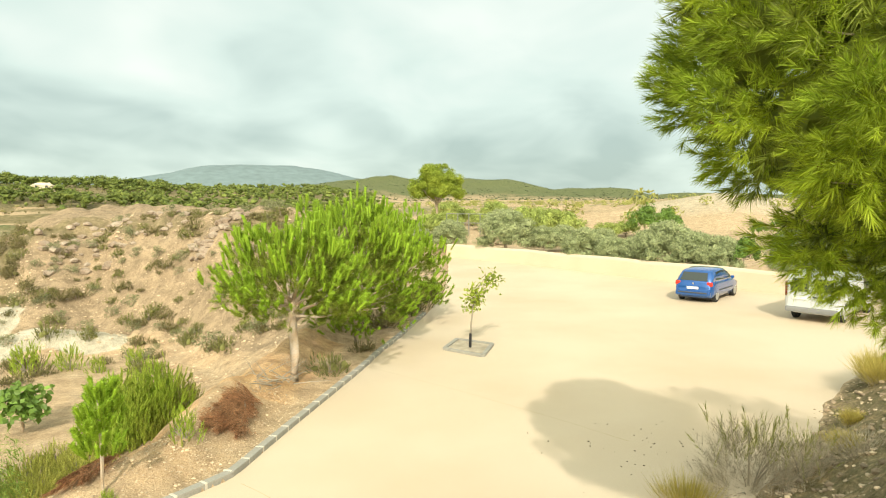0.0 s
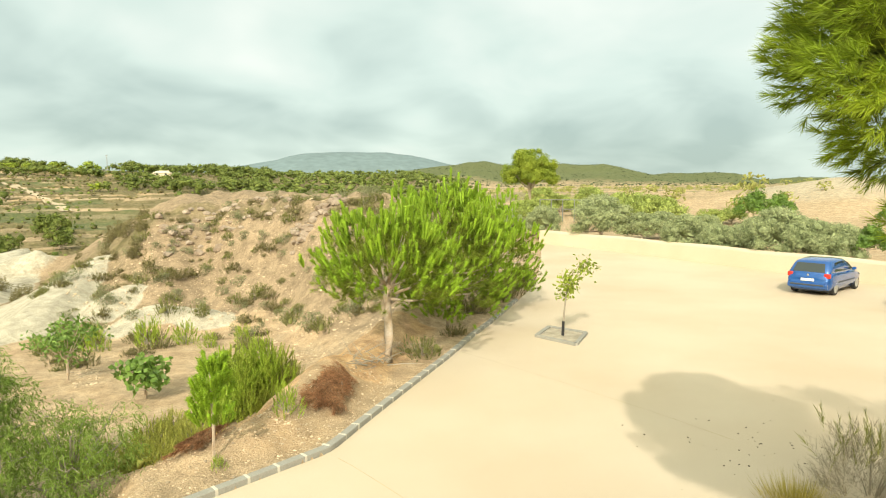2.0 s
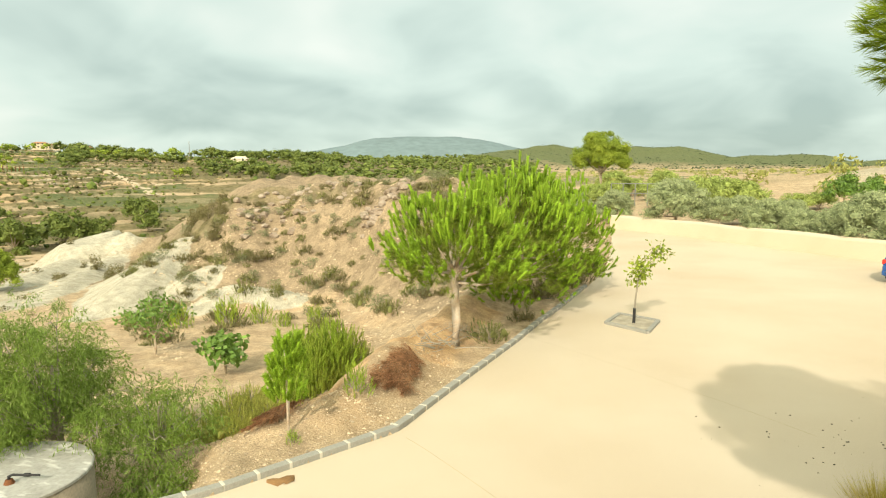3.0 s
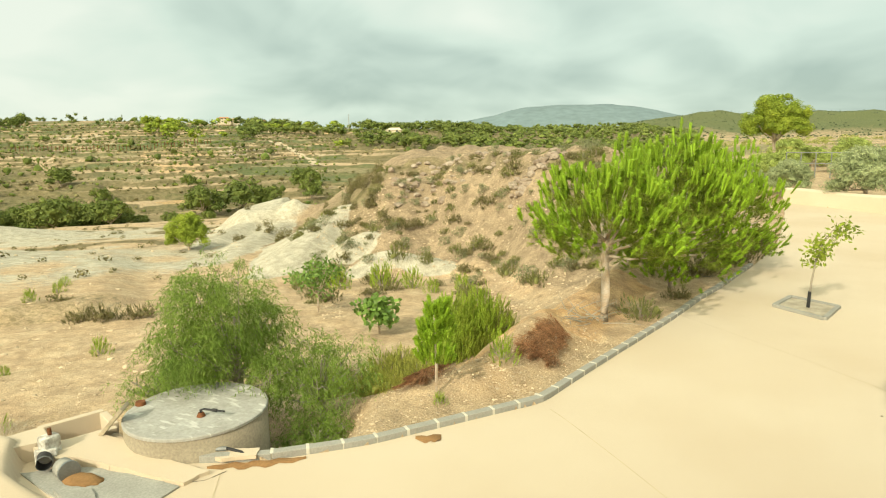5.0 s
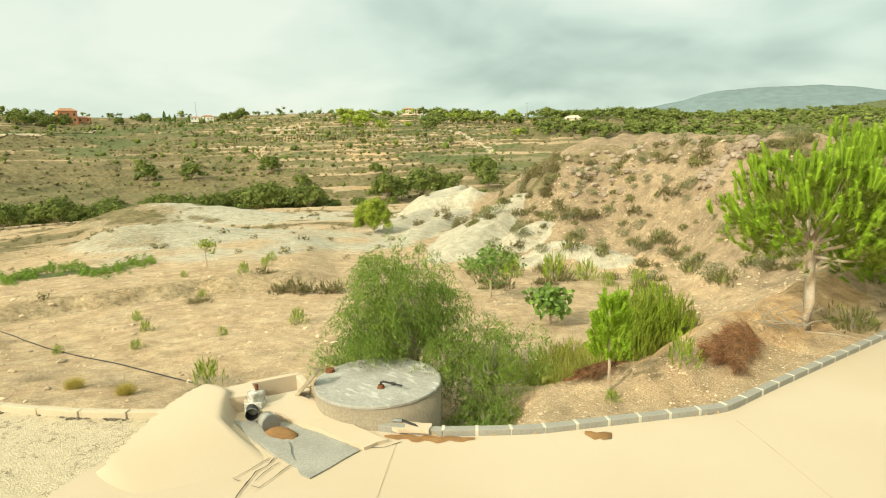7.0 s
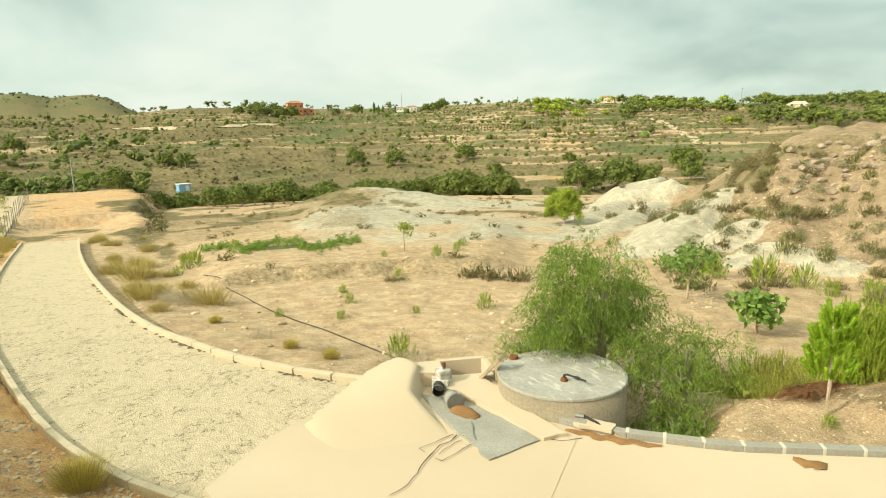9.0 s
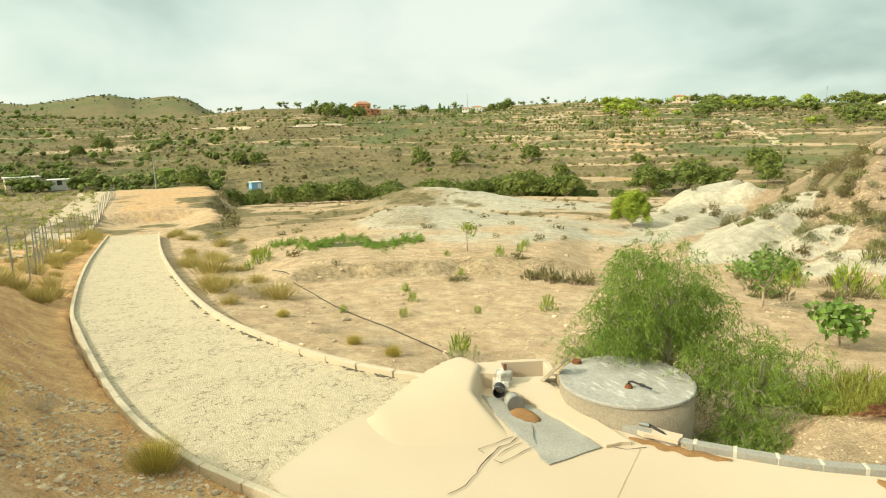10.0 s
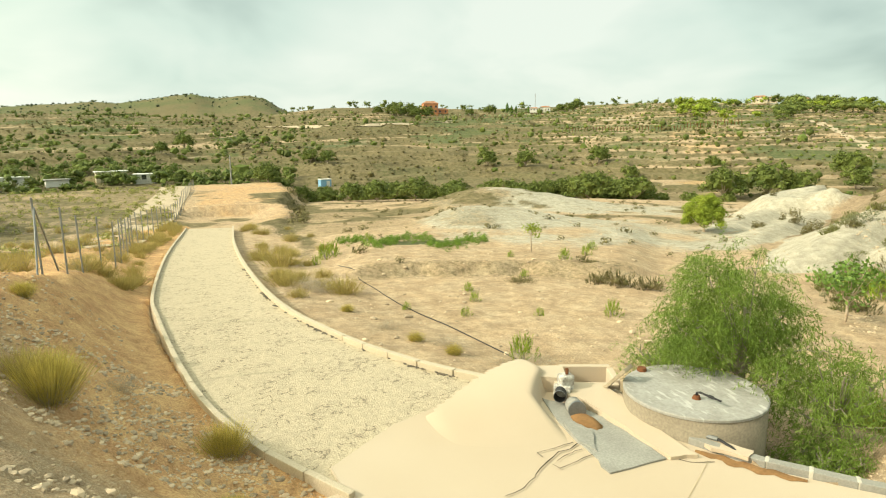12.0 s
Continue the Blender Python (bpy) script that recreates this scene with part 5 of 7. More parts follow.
def slab_piece(name, outline, z, thick, material, tilt=(0, 0), bevel=0.012):
    """A broken flat piece with given corners; tilt lifts it along x and y."""
    c = np.mean(outline, axis=0)
    bm = bmesh.new()
    rng = np.random.default_rng(int(abs(c[0] * 100)))
    pts = []
    n = len(outline)
    for k in range(n):
        a, b = np.array(outline[k]), np.array(outline[(k + 1) % n])
        for u in (0.0, 0.33, 0.67):
            pts.append(a + (b - a) * u + (rng.normal(size=2) * 0.018 if u else 0))
    face = bm.faces.new([bm.verts.new((p[0] - c[0], p[1] - c[1], z + tilt[0] * (p[0] - c[0]) + tilt[1] * (p[1] - c[1]))) for p in pts])
    got = bmesh.ops.extrude_face_region(bm, geom=[face])
    for v in got["geom"]:
        if isinstance(v, bmesh.types.BMVert):
            v.co.z -= thick
    ob = part(name, bm, material)
    ob.location = (c[0], c[1], 0)
    return ob


def apron():
    # hump of concrete between the ramp and the pipe
    n = 40
    xs, ys = np.linspace(-10.75, -7.4, n), np.linspace(1.4, 4.45, n)
    X, Y = np.meshgrid(xs, ys, indexing="ij")
    lift = 0.33 * np.exp(-(((X + 9.95) / 1.2) ** 2)) * S(0.7, 4.0, Y) * 1.12
    cut = np.interp(X, [-9.9, -9.45, -9.2], [4.1, 3.76, 3.60])
    lift = lift * (1 - S(0, 1, (Y - cut + 0.16) / 0.15)) * S(1.45, 1.9, Y)
    Z = lift + 0.004 - 0.03 * (1 - S(0.0, 0.05, lift))
    v = np.stack([X, Y, Z], -1).reshape(-1, 3)
    i, j = np.meshgrid(np.arange(n - 1), np.arange(n - 1), indexing="ij")
    f = np.stack([i * n + j, (i + 1) * n + j, (i + 1) * n + j + 1, i * n + j + 1], -1).reshape(-1, 4)
    edge = 1.05  # beyond the slanted edge the ramp begins
    side = (X + 8.25) * (3.2 + 0.02) - (Y + 0.02) * (-10.35 + 8.25)
    keep = side.reshape(-1)[f].min(1) > -0.25
    ob = new("pavement_hump", mesh_from("pavement_hump", v, f[keep], CONCRETE, True))
    tagged(ob, "smooth cream concrete hump beside the drain", "pavement", kind="structure")
    tagged(slab_piece("cement_patch", [(-9.41, 3.74), (-9.1, 4.02), (-8.77, 4.23), (-8.41, 4.40), (-7.81, 4.51), (-7.05, 4.54), (-6.95, 3.59), (-7.54, 3.61), (-7.92, 3.59), (-8.52, 3.61)], 0.026, 0.03, CEMENT), "smooth grey cement patch over a drain", "cement patch")
    tagged(slab_piece("cement_flake", [(-8.44, 3.65), (-8.04, 3.91), (-7.50, 3.70), (-7.81, 3.58)], 0.055, 0.05, CEMENT, (-0.03, 0.02)), "loose grey cement flake lying on the patch", "cement flake")
    tagged(slab_piece("broken_slab", [(-9.55, 4.02), (-9.28, 4.72), (-8.60, 4.98), (-8.18, 4.82), (-8.30, 4.36), (-8.85, 4.24), (-9.05, 4.05)], 0.17, 0.14, CONCRETE, (-0.13, 0.03)), "tilted cream concrete slab, cracked off", "slab")
    tagged(slab_piece("broken_slab", [(-8.33, 4.36), (-8.20, 4.84), (-7.55, 4.90), (-6.95, 4.98), (-7.02, 4.59), (-7.75, 4.46)], 0.085, 0.10, CONCRETE, (-0.05, 0.02)), "long cream concrete slab beside the cement patch", "slab")
    tagged(slab_piece("broken_slab", [(-7.40, 5.16), (-7.22, 5.44), (-6.72, 5.72), (-6.60, 5.52), (-7.0, 5.24)], 0.105, 0.06, CONCRETE, (0.02, 0.03)), "small loose cream slab against the tank", "slab")
    tagged(slab_piece("drain_box", [(-10.30, 3.88), (-10.10, 4.46), (-9.56, 4.26), (-9.78, 3.72)], 0.28, 0.50, CONCRETE), "cream concrete drain box with a flat top", "drain box")
    # open trough
    trough = tagged(new("open_trough"), "open concrete trough with cream rims beside the drain", "trough")
    trough.location = (-9.78, 4.82, -0.4)
    turn = pose(0, 0, 0, 0, 0, 72)
    for sx, sy, px, py, h in ((0.95, 0.12, 0, 0.36, 0.62), (0.95, 0.12, 0, -0.36, 0.56), (0.12, 0.62, 0.46, 0, 0.60), (0.12, 0.62, -0.46, 0, 0.60)):
        part("side", box(sx, sy, h, px, py, 0, 0.015, None, turn), CONCRETE, trough)
    part("bottom", box(0.86, 0.62, 0.08, 0, 0, 0, 0, None, turn), SOIL, trough, "earth-covered bottom")
    # leaning board
    tagged(part("leaning_board", box(0.24, 0.95, 0.06, 0, 0, 0, 0.008, None, pose(-9.05, 4.90, 0.30, 48, 8, -62)), WOOD), "weathered pale board leaning against the tank", "board")
    rng = np.random.default_rng(8)
    for k in range(7):
        bm = bmesh.new()
        bmesh.ops.create_icosphere(bm, subdivisions=1, radius=0.5)
        s = rng.uniform(0.10, 0.26)
        for v in bm.verts:
            v.co = Vector((v.co.x * s * 1.5, v.co.y * s, v.co.z * s * 0.6)) * rng.uniform(0.8, 1.2)
        ob = part("rubble_stone", bm, CONCRETE)
        tagged(ob, "broken cream lump of concrete by the tank", "rubble", "rubble by the tank")
        q = rng.random()
        ob.location = (-9.15 + 1.0 * q + rng.normal() * 0.06, 5.02 - 0.22 * q + rng.normal() * 0.05, 0.08)
    # pipes
    valve = tagged(new("drain_valve"), "paint-flaked valve with an open black pipe mouth", "valve")
    valve.location = (-9.20, 4.02, 0.0)
    outer = tube([(0.16, -0.14, 0.19), (-0.06, 0.0, 0.19)], [0.098, 0.098], 20, None, False)
    part("pipe", outer, BLACK, valve, "black pipe with an open mouth", True)
    part("pipe_rim", tube([(0.170, -0.146, 0.19), (0.14, -0.127, 0.19)], [0.106, 0.106], 20, None, False), GALV, valve)
    part("body", box(0.22, 0.24, 0.44, -0.10, 0.10, 0.02, 0.04), VALVE, valve, "white flaking housing")
    part("flange", box(0.30, 0.07, 0.22, -0.02, 0.02, 0.08, 0.02, None, pose(0, 0, 0, 0, 0, 40)), VALVE, valve)
    part("stem", tube([(-0.10, 0.12, 0.44), (-0.10, 0.12, 0.56)], [0.03, 0.03], 8), RUSTY, valve)
    stub = tagged(new("capped_pipe"), "short grey pipe stub closed by a round steel lid", "pipe")
    stub.location = (-8.72, 3.98, 0.02)
    part("pipe", tube([(-0.16, 0.06, 0.08), (0.10, 0.0, 0.11)], [0.135, 0.135], 20), CEMENT, stub, "", True)
    part("lid", tube([(0.10, 0.0, 0.11), (0.135, -0.008, 0.114)], [0.15, 0.145], 24), GALV, stub, "round blue-grey steel lid")
    # soil on the patch
    bm = bmesh.new()
    bmesh.ops.create_uvsphere(bm, u_segments=20, v_segments=10, radius=1)
    for v in bm.verts:
        k = 1 + 0.25 * noise.noise(v.co * 2.5)
        v.co = Vector((v.co.x * 0.33 * k, v.co.y * 0.16 * k, max(v.co.z, -0.1) * 0.07))
    heap = part("soil_heap", bm, SOIL, None, "", True)
    heap.matrix_basis = pose(-8.42, 4.02, 0.022, 0, 0, 12)
    tagged(heap, "little heap of damp brown soil on the cement", "soil")
    for name, line, w, what in (("soil_gap", [(-8.50, 4.88), (-8.25, 4.90), (-7.95, 4.98), (-7.70, 5.10), (-7.45, 5.22)], 0.16, "brown soil in the gap between slab and tank"), ("soil_strip", [(-7.12, 5.07), (-6.95, 5.22), (-6.60, 5.45), (-6.25, 5.75), (-6.02, 5.95)], 0.20, "strip of brown soil washed against the kerb"), ("soil_stain", [(-4.88, 7.22), (-4.72, 7.30), (-4.58, 7.34), (-4.50, 7.30)], 0.26, "patch of dark soil spilt from the kerb")):
        ln = smooth_line(line, 0.08)
        vs, fs = [], []
        for k, p in enumerate(ln):
            d = ln[min(k + 1, len(ln) - 1)] - ln[max(k - 1, 0)]
            nr = np.array([-d[1], d[0]]) / np.hypot(*d)
            u = math.sin(math.pi * (k + 0.4) / (len(ln) - 0.2)) ** 0.5
            for s, h in ((-0.5, 0.004), (-0.2, 0.022), (0.2, 0.025), (0.5, 0.004)):
                q = p + nr * w * u * s * (1 + 0.5 * math.sin(k * 1.7 + s * 3))
                vs.append((*q, h))
        i, j = np.meshgrid(np.arange(len(ln) - 1), np.arange(3), indexing="ij")
        fs = np.stack([i * 4 + j, i * 4 + j + 1, (i + 1) * 4 + j + 1, (i + 1) * 4 + j], -1).reshape(-1, 4)
        tagged(new(name, mesh_from(name, np.array(vs), fs, SOIL, True)), what, "soil")
    # hose on the slab
    hose = tagged(new("garden_hose"), "black hose with a steel coupling lying by the tank", "hose")
    hose.location = (-7.1, 5.4, 0.085)
    part("hose_line", tube([(-0.35, -0.30, 0.05), (-0.17, -0.05, 0.05), (0.0, 0.06, 0.05), (0.2, 0.1, 0.03), (0.36, 0.12, -0.02)], [0.022] * 5, 8), BLACK, hose)
    part("coupling", tube([(-0.16, -0.04, 0.05), (-0.02, 0.05, 0.05)], [0.036, 0.036], 10), GALV, hose, "steel coupling")


apron()


def seam(name, pts, width, material, label, wiggle=0.0, z=0.005):
    """A thin line on the concrete."""
    ln = smooth_line(pts, 0.12)
    rng = np.random.default_rng(len(ln))
    ln = ln + rng.normal(size=ln.shape) * wiggle
    vs = []
    for k, p in enumerate(ln):
        d = ln[min(k + 1, len(ln) - 1)] - ln[max(k - 1, 0)]
        nr = np.array([-d[1], d[0]]) / np.hypot(*d) * width * (0.5 if not wiggle else rng.uniform(0.25, 0.7))
        vs += [(*(p - nr), z), (*(p + nr), z)]
    i = np.arange(len(ln) - 1)
    fs = np.stack([2 * i, 2 * i + 2, 2 * i + 3, 2 * i + 1], -1)
    tagged(new(name, mesh_from(name, np.array(vs), fs, material)), label, "joint", kind="structure")


seam("crack_apron", [(-6.84, 2.06), (-7.06, 2.45), (-7.49, 2.89), (-7.64, 3.21), (-7.72, 3.39), (-7.80, 3.60)], 0.018, CRACK, "jagged dark crack in the concrete", 0.02, 0.022)
seam("crack_side", [(-7.73, 2.88), (-7.79, 3.18), (-7.86, 3.50)], 0.011, CRACK, "thin broken edge of a sunken square", 0.008, 0.022)
seam("crack_side", [(-7.25, 3.0), (-7.36, 3.30), (-7.46, 3.59)], 0.011, CRACK, "thin broken edge of a sunken square", 0.008, 0.022)
seam("crack_side", [(-7.73, 2.88), (-7.60, 2.90)], 0.012, CRACK, "thin broken edge of a sunken square", 0.004, 0.022)
seam("crack_side", [(-7.39, 2.96), (-7.25, 3.0)], 0.012, CRACK, "thin broken edge of a sunken square", 0.004, 0.022)
seam("crack_side", [(-7.45, 3.05), (-7.55, 3.25), (-7.62, 3.42), (-7.64, 3.56)], 0.009, CRACK, "thin side branch of the crack", 0.012, 0.022)
seam("crack_side", [(-7.07, 4.60), (-6.9, 4.80), (-6.80, 5.16)], 0.016, CRACK, "thin dark crack to the kerb", 0.02)
seam("joint_lot", [(-6.84, 5.07), (-5.92, 3.92), (-4.8, 2.52)], 0.010, JOINT, "straight joint in the cream concrete")
seam("joint_lot", [(-3.32, 9.2), (-2.80, 8.78), (-1.54, 7.65), (0.1, 6.1)], 0.014, JOINT, "straight joint in the cream concrete")
seam("joint_lot", [(-2.65, 16.9), (-1.28, 15.72), (0.6, 14.01), (1.14, 13.46), (2.4, 12.2), (3.6, 10.9)], 0.014, JOINT, "straight joint in the cream concrete", 0.004)

# ---- planting on the verge and in the hollow ----

def pepper_tree(spot, rx, rz, height, strands, seed, label):
    """Weeping crown: hanging strands of narrow leaves."""
    rng = np.random.default_rng(seed)
    thing = tagged(new("pepper_tree"), label, "tree", "weeping trees behind the tank")
    p, w, c = lumpy(rng, strands, rx * 1.12, rz * 0.92, 26, 0.30)
    p = p + [0, 0, height - rz]
    roots, ways = [], []
    for k in range(strands):
        long = rng.uniform(0.18, 0.62)
        out = w[k] * [1, 1, 0.2]
        m = int(17 + 31 * long)
        u = np.linspace(0, 1, m)[:, None]
        line = p[k] + out * 0.38 * np.sin(u * 1.6) + np.array([0, 0, 1]) * (rng.uniform(0, 0.32) * np.sin(u * 2.4) - long * u ** 1.6) + rng.normal(size=(m, 3)) * 0.025
        roots.append(line)
        ways.append(unit(out * 0.5 + rng.normal(size=(m, 3)) * 0.75 + [0, 0, -0.9]))
    roots, ways = np.concatenate(roots), np.concatenate(ways)
    keep = roots[:, 2] > 0.05
    v, f = leaves(roots[keep], ways[keep], 0.098, 0.0128, rng)
    part("crown", mesh_from("crown", v, f, PEPPER), None, thing)
    part("trunk", limbs(height * 0.34, c + [0, 0, height - rz], 0.07, rng, 6, height * 0.7), TWIG, thing, "several bent grey stems")
    bm = bmesh.new()
    for k in range(0, strands, 24):
        near = c + [0, 0, height - rz]
        a = Vector(near[np.argmin(np.linalg.norm(near - p[k], axis=1))])
        tube([a, (a + Vector(p[k])) / 2 + Vector((0, 0, 0.08)), Vector(p[k])], [0.012, 0.008, 0.004], 4, bm, False)
    tagged(part("twig_mass", bm, TWIG, thing, "fine grey twigs"), kind="stuff")
    stand(thing, [spot])


pepper_tree((-8.72, 7.2, 1.0, 0), 1.22, 1.55, 3.62, 1500, 5, "weeping pepper tree with fine drooping foliage behind the tank")
pepper_tree((-7.35, 7.95, 1.0, 60), 0.95, 1.10, 2.20, 330, 6, "thin straggling pepper shrub with bare stems by the tank")
pepper_tree((-6.85, 7.25, 1.0, 200), 0.55, 0.50, 0.95, 260, 8, "low dense green pepper shoots beside the tank wall")
pepper_tree((-10.7, 7.1, 1.0, 130), 0.75, 0.50, 1.25, 120, 7, "low trailing side shoots of a pepper tree")

fig = leafy_tree("fig_tree", "small dark-leaved fig tree on bare tan soil", "tree", FIG, 0.45, 0.82, 0.50, 420, 0.20, 0.15, 13, 51, 0.045, 0.3)
stand(fig, [(-10.54, 14.54, 1.0, 0)])
fig2 = leafy_tree("carob_tree", "young loose-crowned carob tree in the hollow", "tree", FIG, 0.65, 1.15, 0.75, 620, 0.16, 0.09, 18, 52, 0.05, 0.1)
stand(fig2, [(-14.45, 16.4, 1.05, 40)])

broom = shrubby("broom_shrub", "dense bright green broom shrub on the slope", "shrub", BROOM, 0.85, 1.90, 900, 0.34, 0.10, 0.017, 30, 61, 26, 0.4, True)
stand(broom, [(-6.75, 12.5, 0.9, 0), (-7.25, 12.95, 0.95, 70), (-6.35, 13.0, 0.92, 200)], "broom on the slope", 0.1)
broom2 = shrubby("brown_green_shrub", "tall brownish-green shrub beside the broom", "shrub", ESPARTO, 0.62, 1.35, 360, 0.30, 0.10, 0.014, 26, 64, 26, 0.4, True)
stand(broom2, [(-6.6, 13.7, 1.0, 120), (-5.9, 13.4, 0.75, 220)], "shrubs beside the broom", 0.1)
rosemary = shrubby("rosemary_shrub", "green and straw-tipped shrub on the bank below the kerb", "shrub", ROSEMARY, 0.52, 0.66, 210, 0.26, 0.07, 0.012, 24, 62, 24, 0.4, True)
stand(rosemary, [(-6.9, 9.4, 1.0, 0), (-7.5, 10.0, 1.15, 50), (-6.6, 10.2, 1.0, 100), (-7.9, 10.9, 1.1, 150), (-7.2, 11.2, 1.05, 220), (-8.2, 9.6, 0.9, 270), (-8.1, 12.0, 0.9, 300), (-6.3, 8.7, 0.7, 20), (-8.9, 10.4, 0.8, 15)], "shrubs below the kerb", 0.1)
greens = shrubby("green_rush_clump", "bright green rush clump in dry ground", "shrub", BROOM, 0.30, 0.48, 60, 0.24, 0.10, 0.012, 18, 63, 24)
stand(greens, [(-4.62, 10.15, 1.0, 0), (-15.1, 21.6, 2.2, 30), (-13.9, 22.2, 1.7, 60), (-16.9, 20.9, 1.8, 90), (-16.78, 9.63, 1.0, 20), (-13.3, 5.05, 1.2, 44), (-11.5, 22.3, 1.4, 12), (-18.3, 20.8, 1.5, 61), (-12.6, 21.6, 1.2, 190), (-32.05, 2.15, 1.6, 75), (-33.2, 2.6, 1.4, 15), (-30.6, 1.5, 0.9, 200), (-5.05, 8.35, 0.45, 0), (-36.5, 5.0, 1.0, 10), (-20.2, 6.2, 0.7, 40), (-18.1, 5.2, 0.6, 80), (-19.6, 3.6, 0.55, 160), (-22.1, 6.6, 0.7, 200), (-17.4, 7.4, 0.55, 250), (-25.5, 12.4, 1.0, 10), (-26.7, 14.2, 0.9, 50), (-28.4, 15.5, 0.9, 90), (-27.1, 10.4, 0.6, 130), (-24.3, 9.9, 0.7, 170)], "green rush clumps", 0.03)

# grass and dry bushes
tuft = bush("esparto_tuft", "yellow-green esparto grass tuft", "grass tuft", TUFT, 0.36, 0.60, 3400, 0.30, 71, 1.0, 0.0042)
trng = np.random.default_rng(171)
foot = trng.normal(size=(700, 3)) * [0.09, 0.09, 0.0]
way = unit(trng.normal(size=(700, 3)) * [0.6, 0.6, 0.15] + [0, 0, 0.75])
v, f = blades(foot, way, trng.uniform(0.14, 0.40, 700), np.full(700, 0.005), trng)
part("dead_thatch", mesh_from("dead_thatch", v, f, DRYTWIG), None, tuft, "grey dead stalks inside the tuft")
stand(tuft, [(-9.08, -1.45, 1.05, 0), (-8.35, -3.35, 1.25, 60), (-8.7, -3.5, 1.1, 200), (3.78, 8.62, 1.35, 20), (6.6, 9.2, 0.8, 15), (7.9, 10.9, 0.7, 75), (10.3, 13.6, 1.5, 10), (10.9, 13.3, 1.4, 80), (9.9, 12.9, 1.2, 160), (-13.71, 3.45, 0.6, 30), (-15.15, 2.85, 0.6, 100), (-19.2, 1.6, 0.6, 30), (-23.5, 1.5, 0.7, 70), (-6.5, -1.2, 0.5, 140), (-13.9, -5.4, 0.7, 60)], "esparto tufts", 0.05)
gold = bush("golden_grass_clump", "dry golden grass clump", "grass tuft", STRAW, 0.6, 0.5, 620, 0.40, 72, 0.8, 0.010)
gspots = []
grng = np.random.default_rng(5)
for k in range(46):
    x = -grng.uniform(23, 58)
    y = float(np.interp(-x, -RAMP_L[:, 0], RAMP_L[:, 1])) - abs(grng.normal()) * 0.9 - 0.6
    gspots.append((x, y, grng.uniform(0.6, 1.5), grng.uniform(0, 360)))
for k in range(26):
    x = -grng.uniform(22, 56)
    y = float(np.interp(-x, -RAMP_R[:, 0], RAMP_R[:, 1])) + abs(grng.normal()) * 1.7 + 0.7
    gspots.append((x, y, grng.uniform(0.6, 1.6), grng.uniform(0, 360)))
for k in range(70):
    gspots.append((-grng.uniform(22, 60), -grng.uniform(9, 24), grng.uniform(0.7, 1.6), grng.uniform(0, 360)))
stand(gold, [(-30.3, -0.2, 2.0, 0), (-8.6, -3.7, 0.9, 60), (-24.4, -0.1, 1.3, 30), (-25.5, 0.4, 1.2, 70), (-33.5, -1.2, 1.4, 10), (-21.8, 0.2, 0.9, 100), *gspots], "golden grass clumps", 0.05)
half = shrubby("half_dead_bush", "grey twiggy bush with a few green shoots beside the bank", "shrub", DRYTWIG, 0.62, 0.90, 520, 0.22, 0.13, 0.0042, 12, 78, 52, 0.9)
hrng = np.random.default_rng(79)
green_at = hrng.normal(size=(46, 3)) * [0.24, 0.24, 0.14] + [0.0, 0.1, 0.50]
v, f = shoots(green_at, unit(hrng.normal(size=(46, 3)) * 0.22 + [0, 0, 1]), 34, 0.30, 0.09, 0.005, 34, hrng)
part("fresh_growth", mesh_from("fresh_growth", v, f, ESPARTO), None, half, "green upright shoots")
stand(half, [(4.95, 9.0, 1.4, 0), (5.6, 8.6, 0.9, 130)], "half-dead bushes by the bank", 0.1)
dead = bush("dead_twig_bush", "bare grey twiggy dead bush", "shrub", DRYTWIG, 0.9, 1.05, 2600, 0.19, 73, 0.55, 0.0055)
stand(dead, [(-14.6, 3.6, 0.55, 40), (-12.7, 4.4, 0.6, 80), (-12.3, 4.9, 0.7, 10), (-16.6, 2.4, 0.5, 130), (-22.8, 1.0, 0.9, 0), (-23.6, 0.6, 0.8, 50), (-3.2, 16.2, 0.5, 10), (-3.9, 15.3, 0.6, 70), (-10.6, -3.1, 0.45, 90), (6.3, 8.3, 0.7, 40)], "dead twig bushes", 0.05)
rush = shrubby("dry_rush_clump", "brown dry rush clump on bare soil", "shrub", SCRUB, 0.50, 0.52, 84, 0.26, 0.12, 0.020, 11, 74, 30, 0.6, True)
rspots = [(-21.27, 12.62, 1.3, 0), (-20.3, 13.4, 1.2, 50), (-22.1, 12.2, 1.0, 90), (-2.2, 21.6, 1.3, 10), (-1.9, 22.6, 1.3, 80), (-1.6, 24.3, 1.4, 120), (-1.0, 25.8, 1.4, 200), (-0.9, 27.2, 1.5, 260), (-0.6, 28.8, 1.4, 310), (-0.5, 30.5, 1.3, 40), (-2.4, 18.1, 0.8, 20), (-1.2, 24.9, 1.1, 15)]
mound_rng = np.random.default_rng(12)
seen = [(-17.62, 33.14), (-21.4, 35.0), (-19.8, 34.3), (-22.9, 33.0), (-22.5, 31.7), (-20.6, 32.3), (-17.1, 35.0), (-14.2, 31.0), (-15.1, 29.4), (-13.5, 27.7), (-12.1, 26.8), (-8.9, 22.9), (-7.7, 23.1), (-18.5, 30.6), (-16.6, 28.0), (-16.9, 25.7), (-18.9, 29.8), (-23.5, 32.3), (-26.5, 38.7), (-31.0, 43.0), (-11.2, 25.5), (-18.2, 31.7), (-13.4, 33.2), (-28.3, 36.6), (-18.2, 27.9), (-15.8, 22.7), (-18.1, 24.8)]
mspots = [(x, y, mound_rng.uniform(0.7, 1.25), mound_rng.uniform(0, 360)) for x, y in seen]
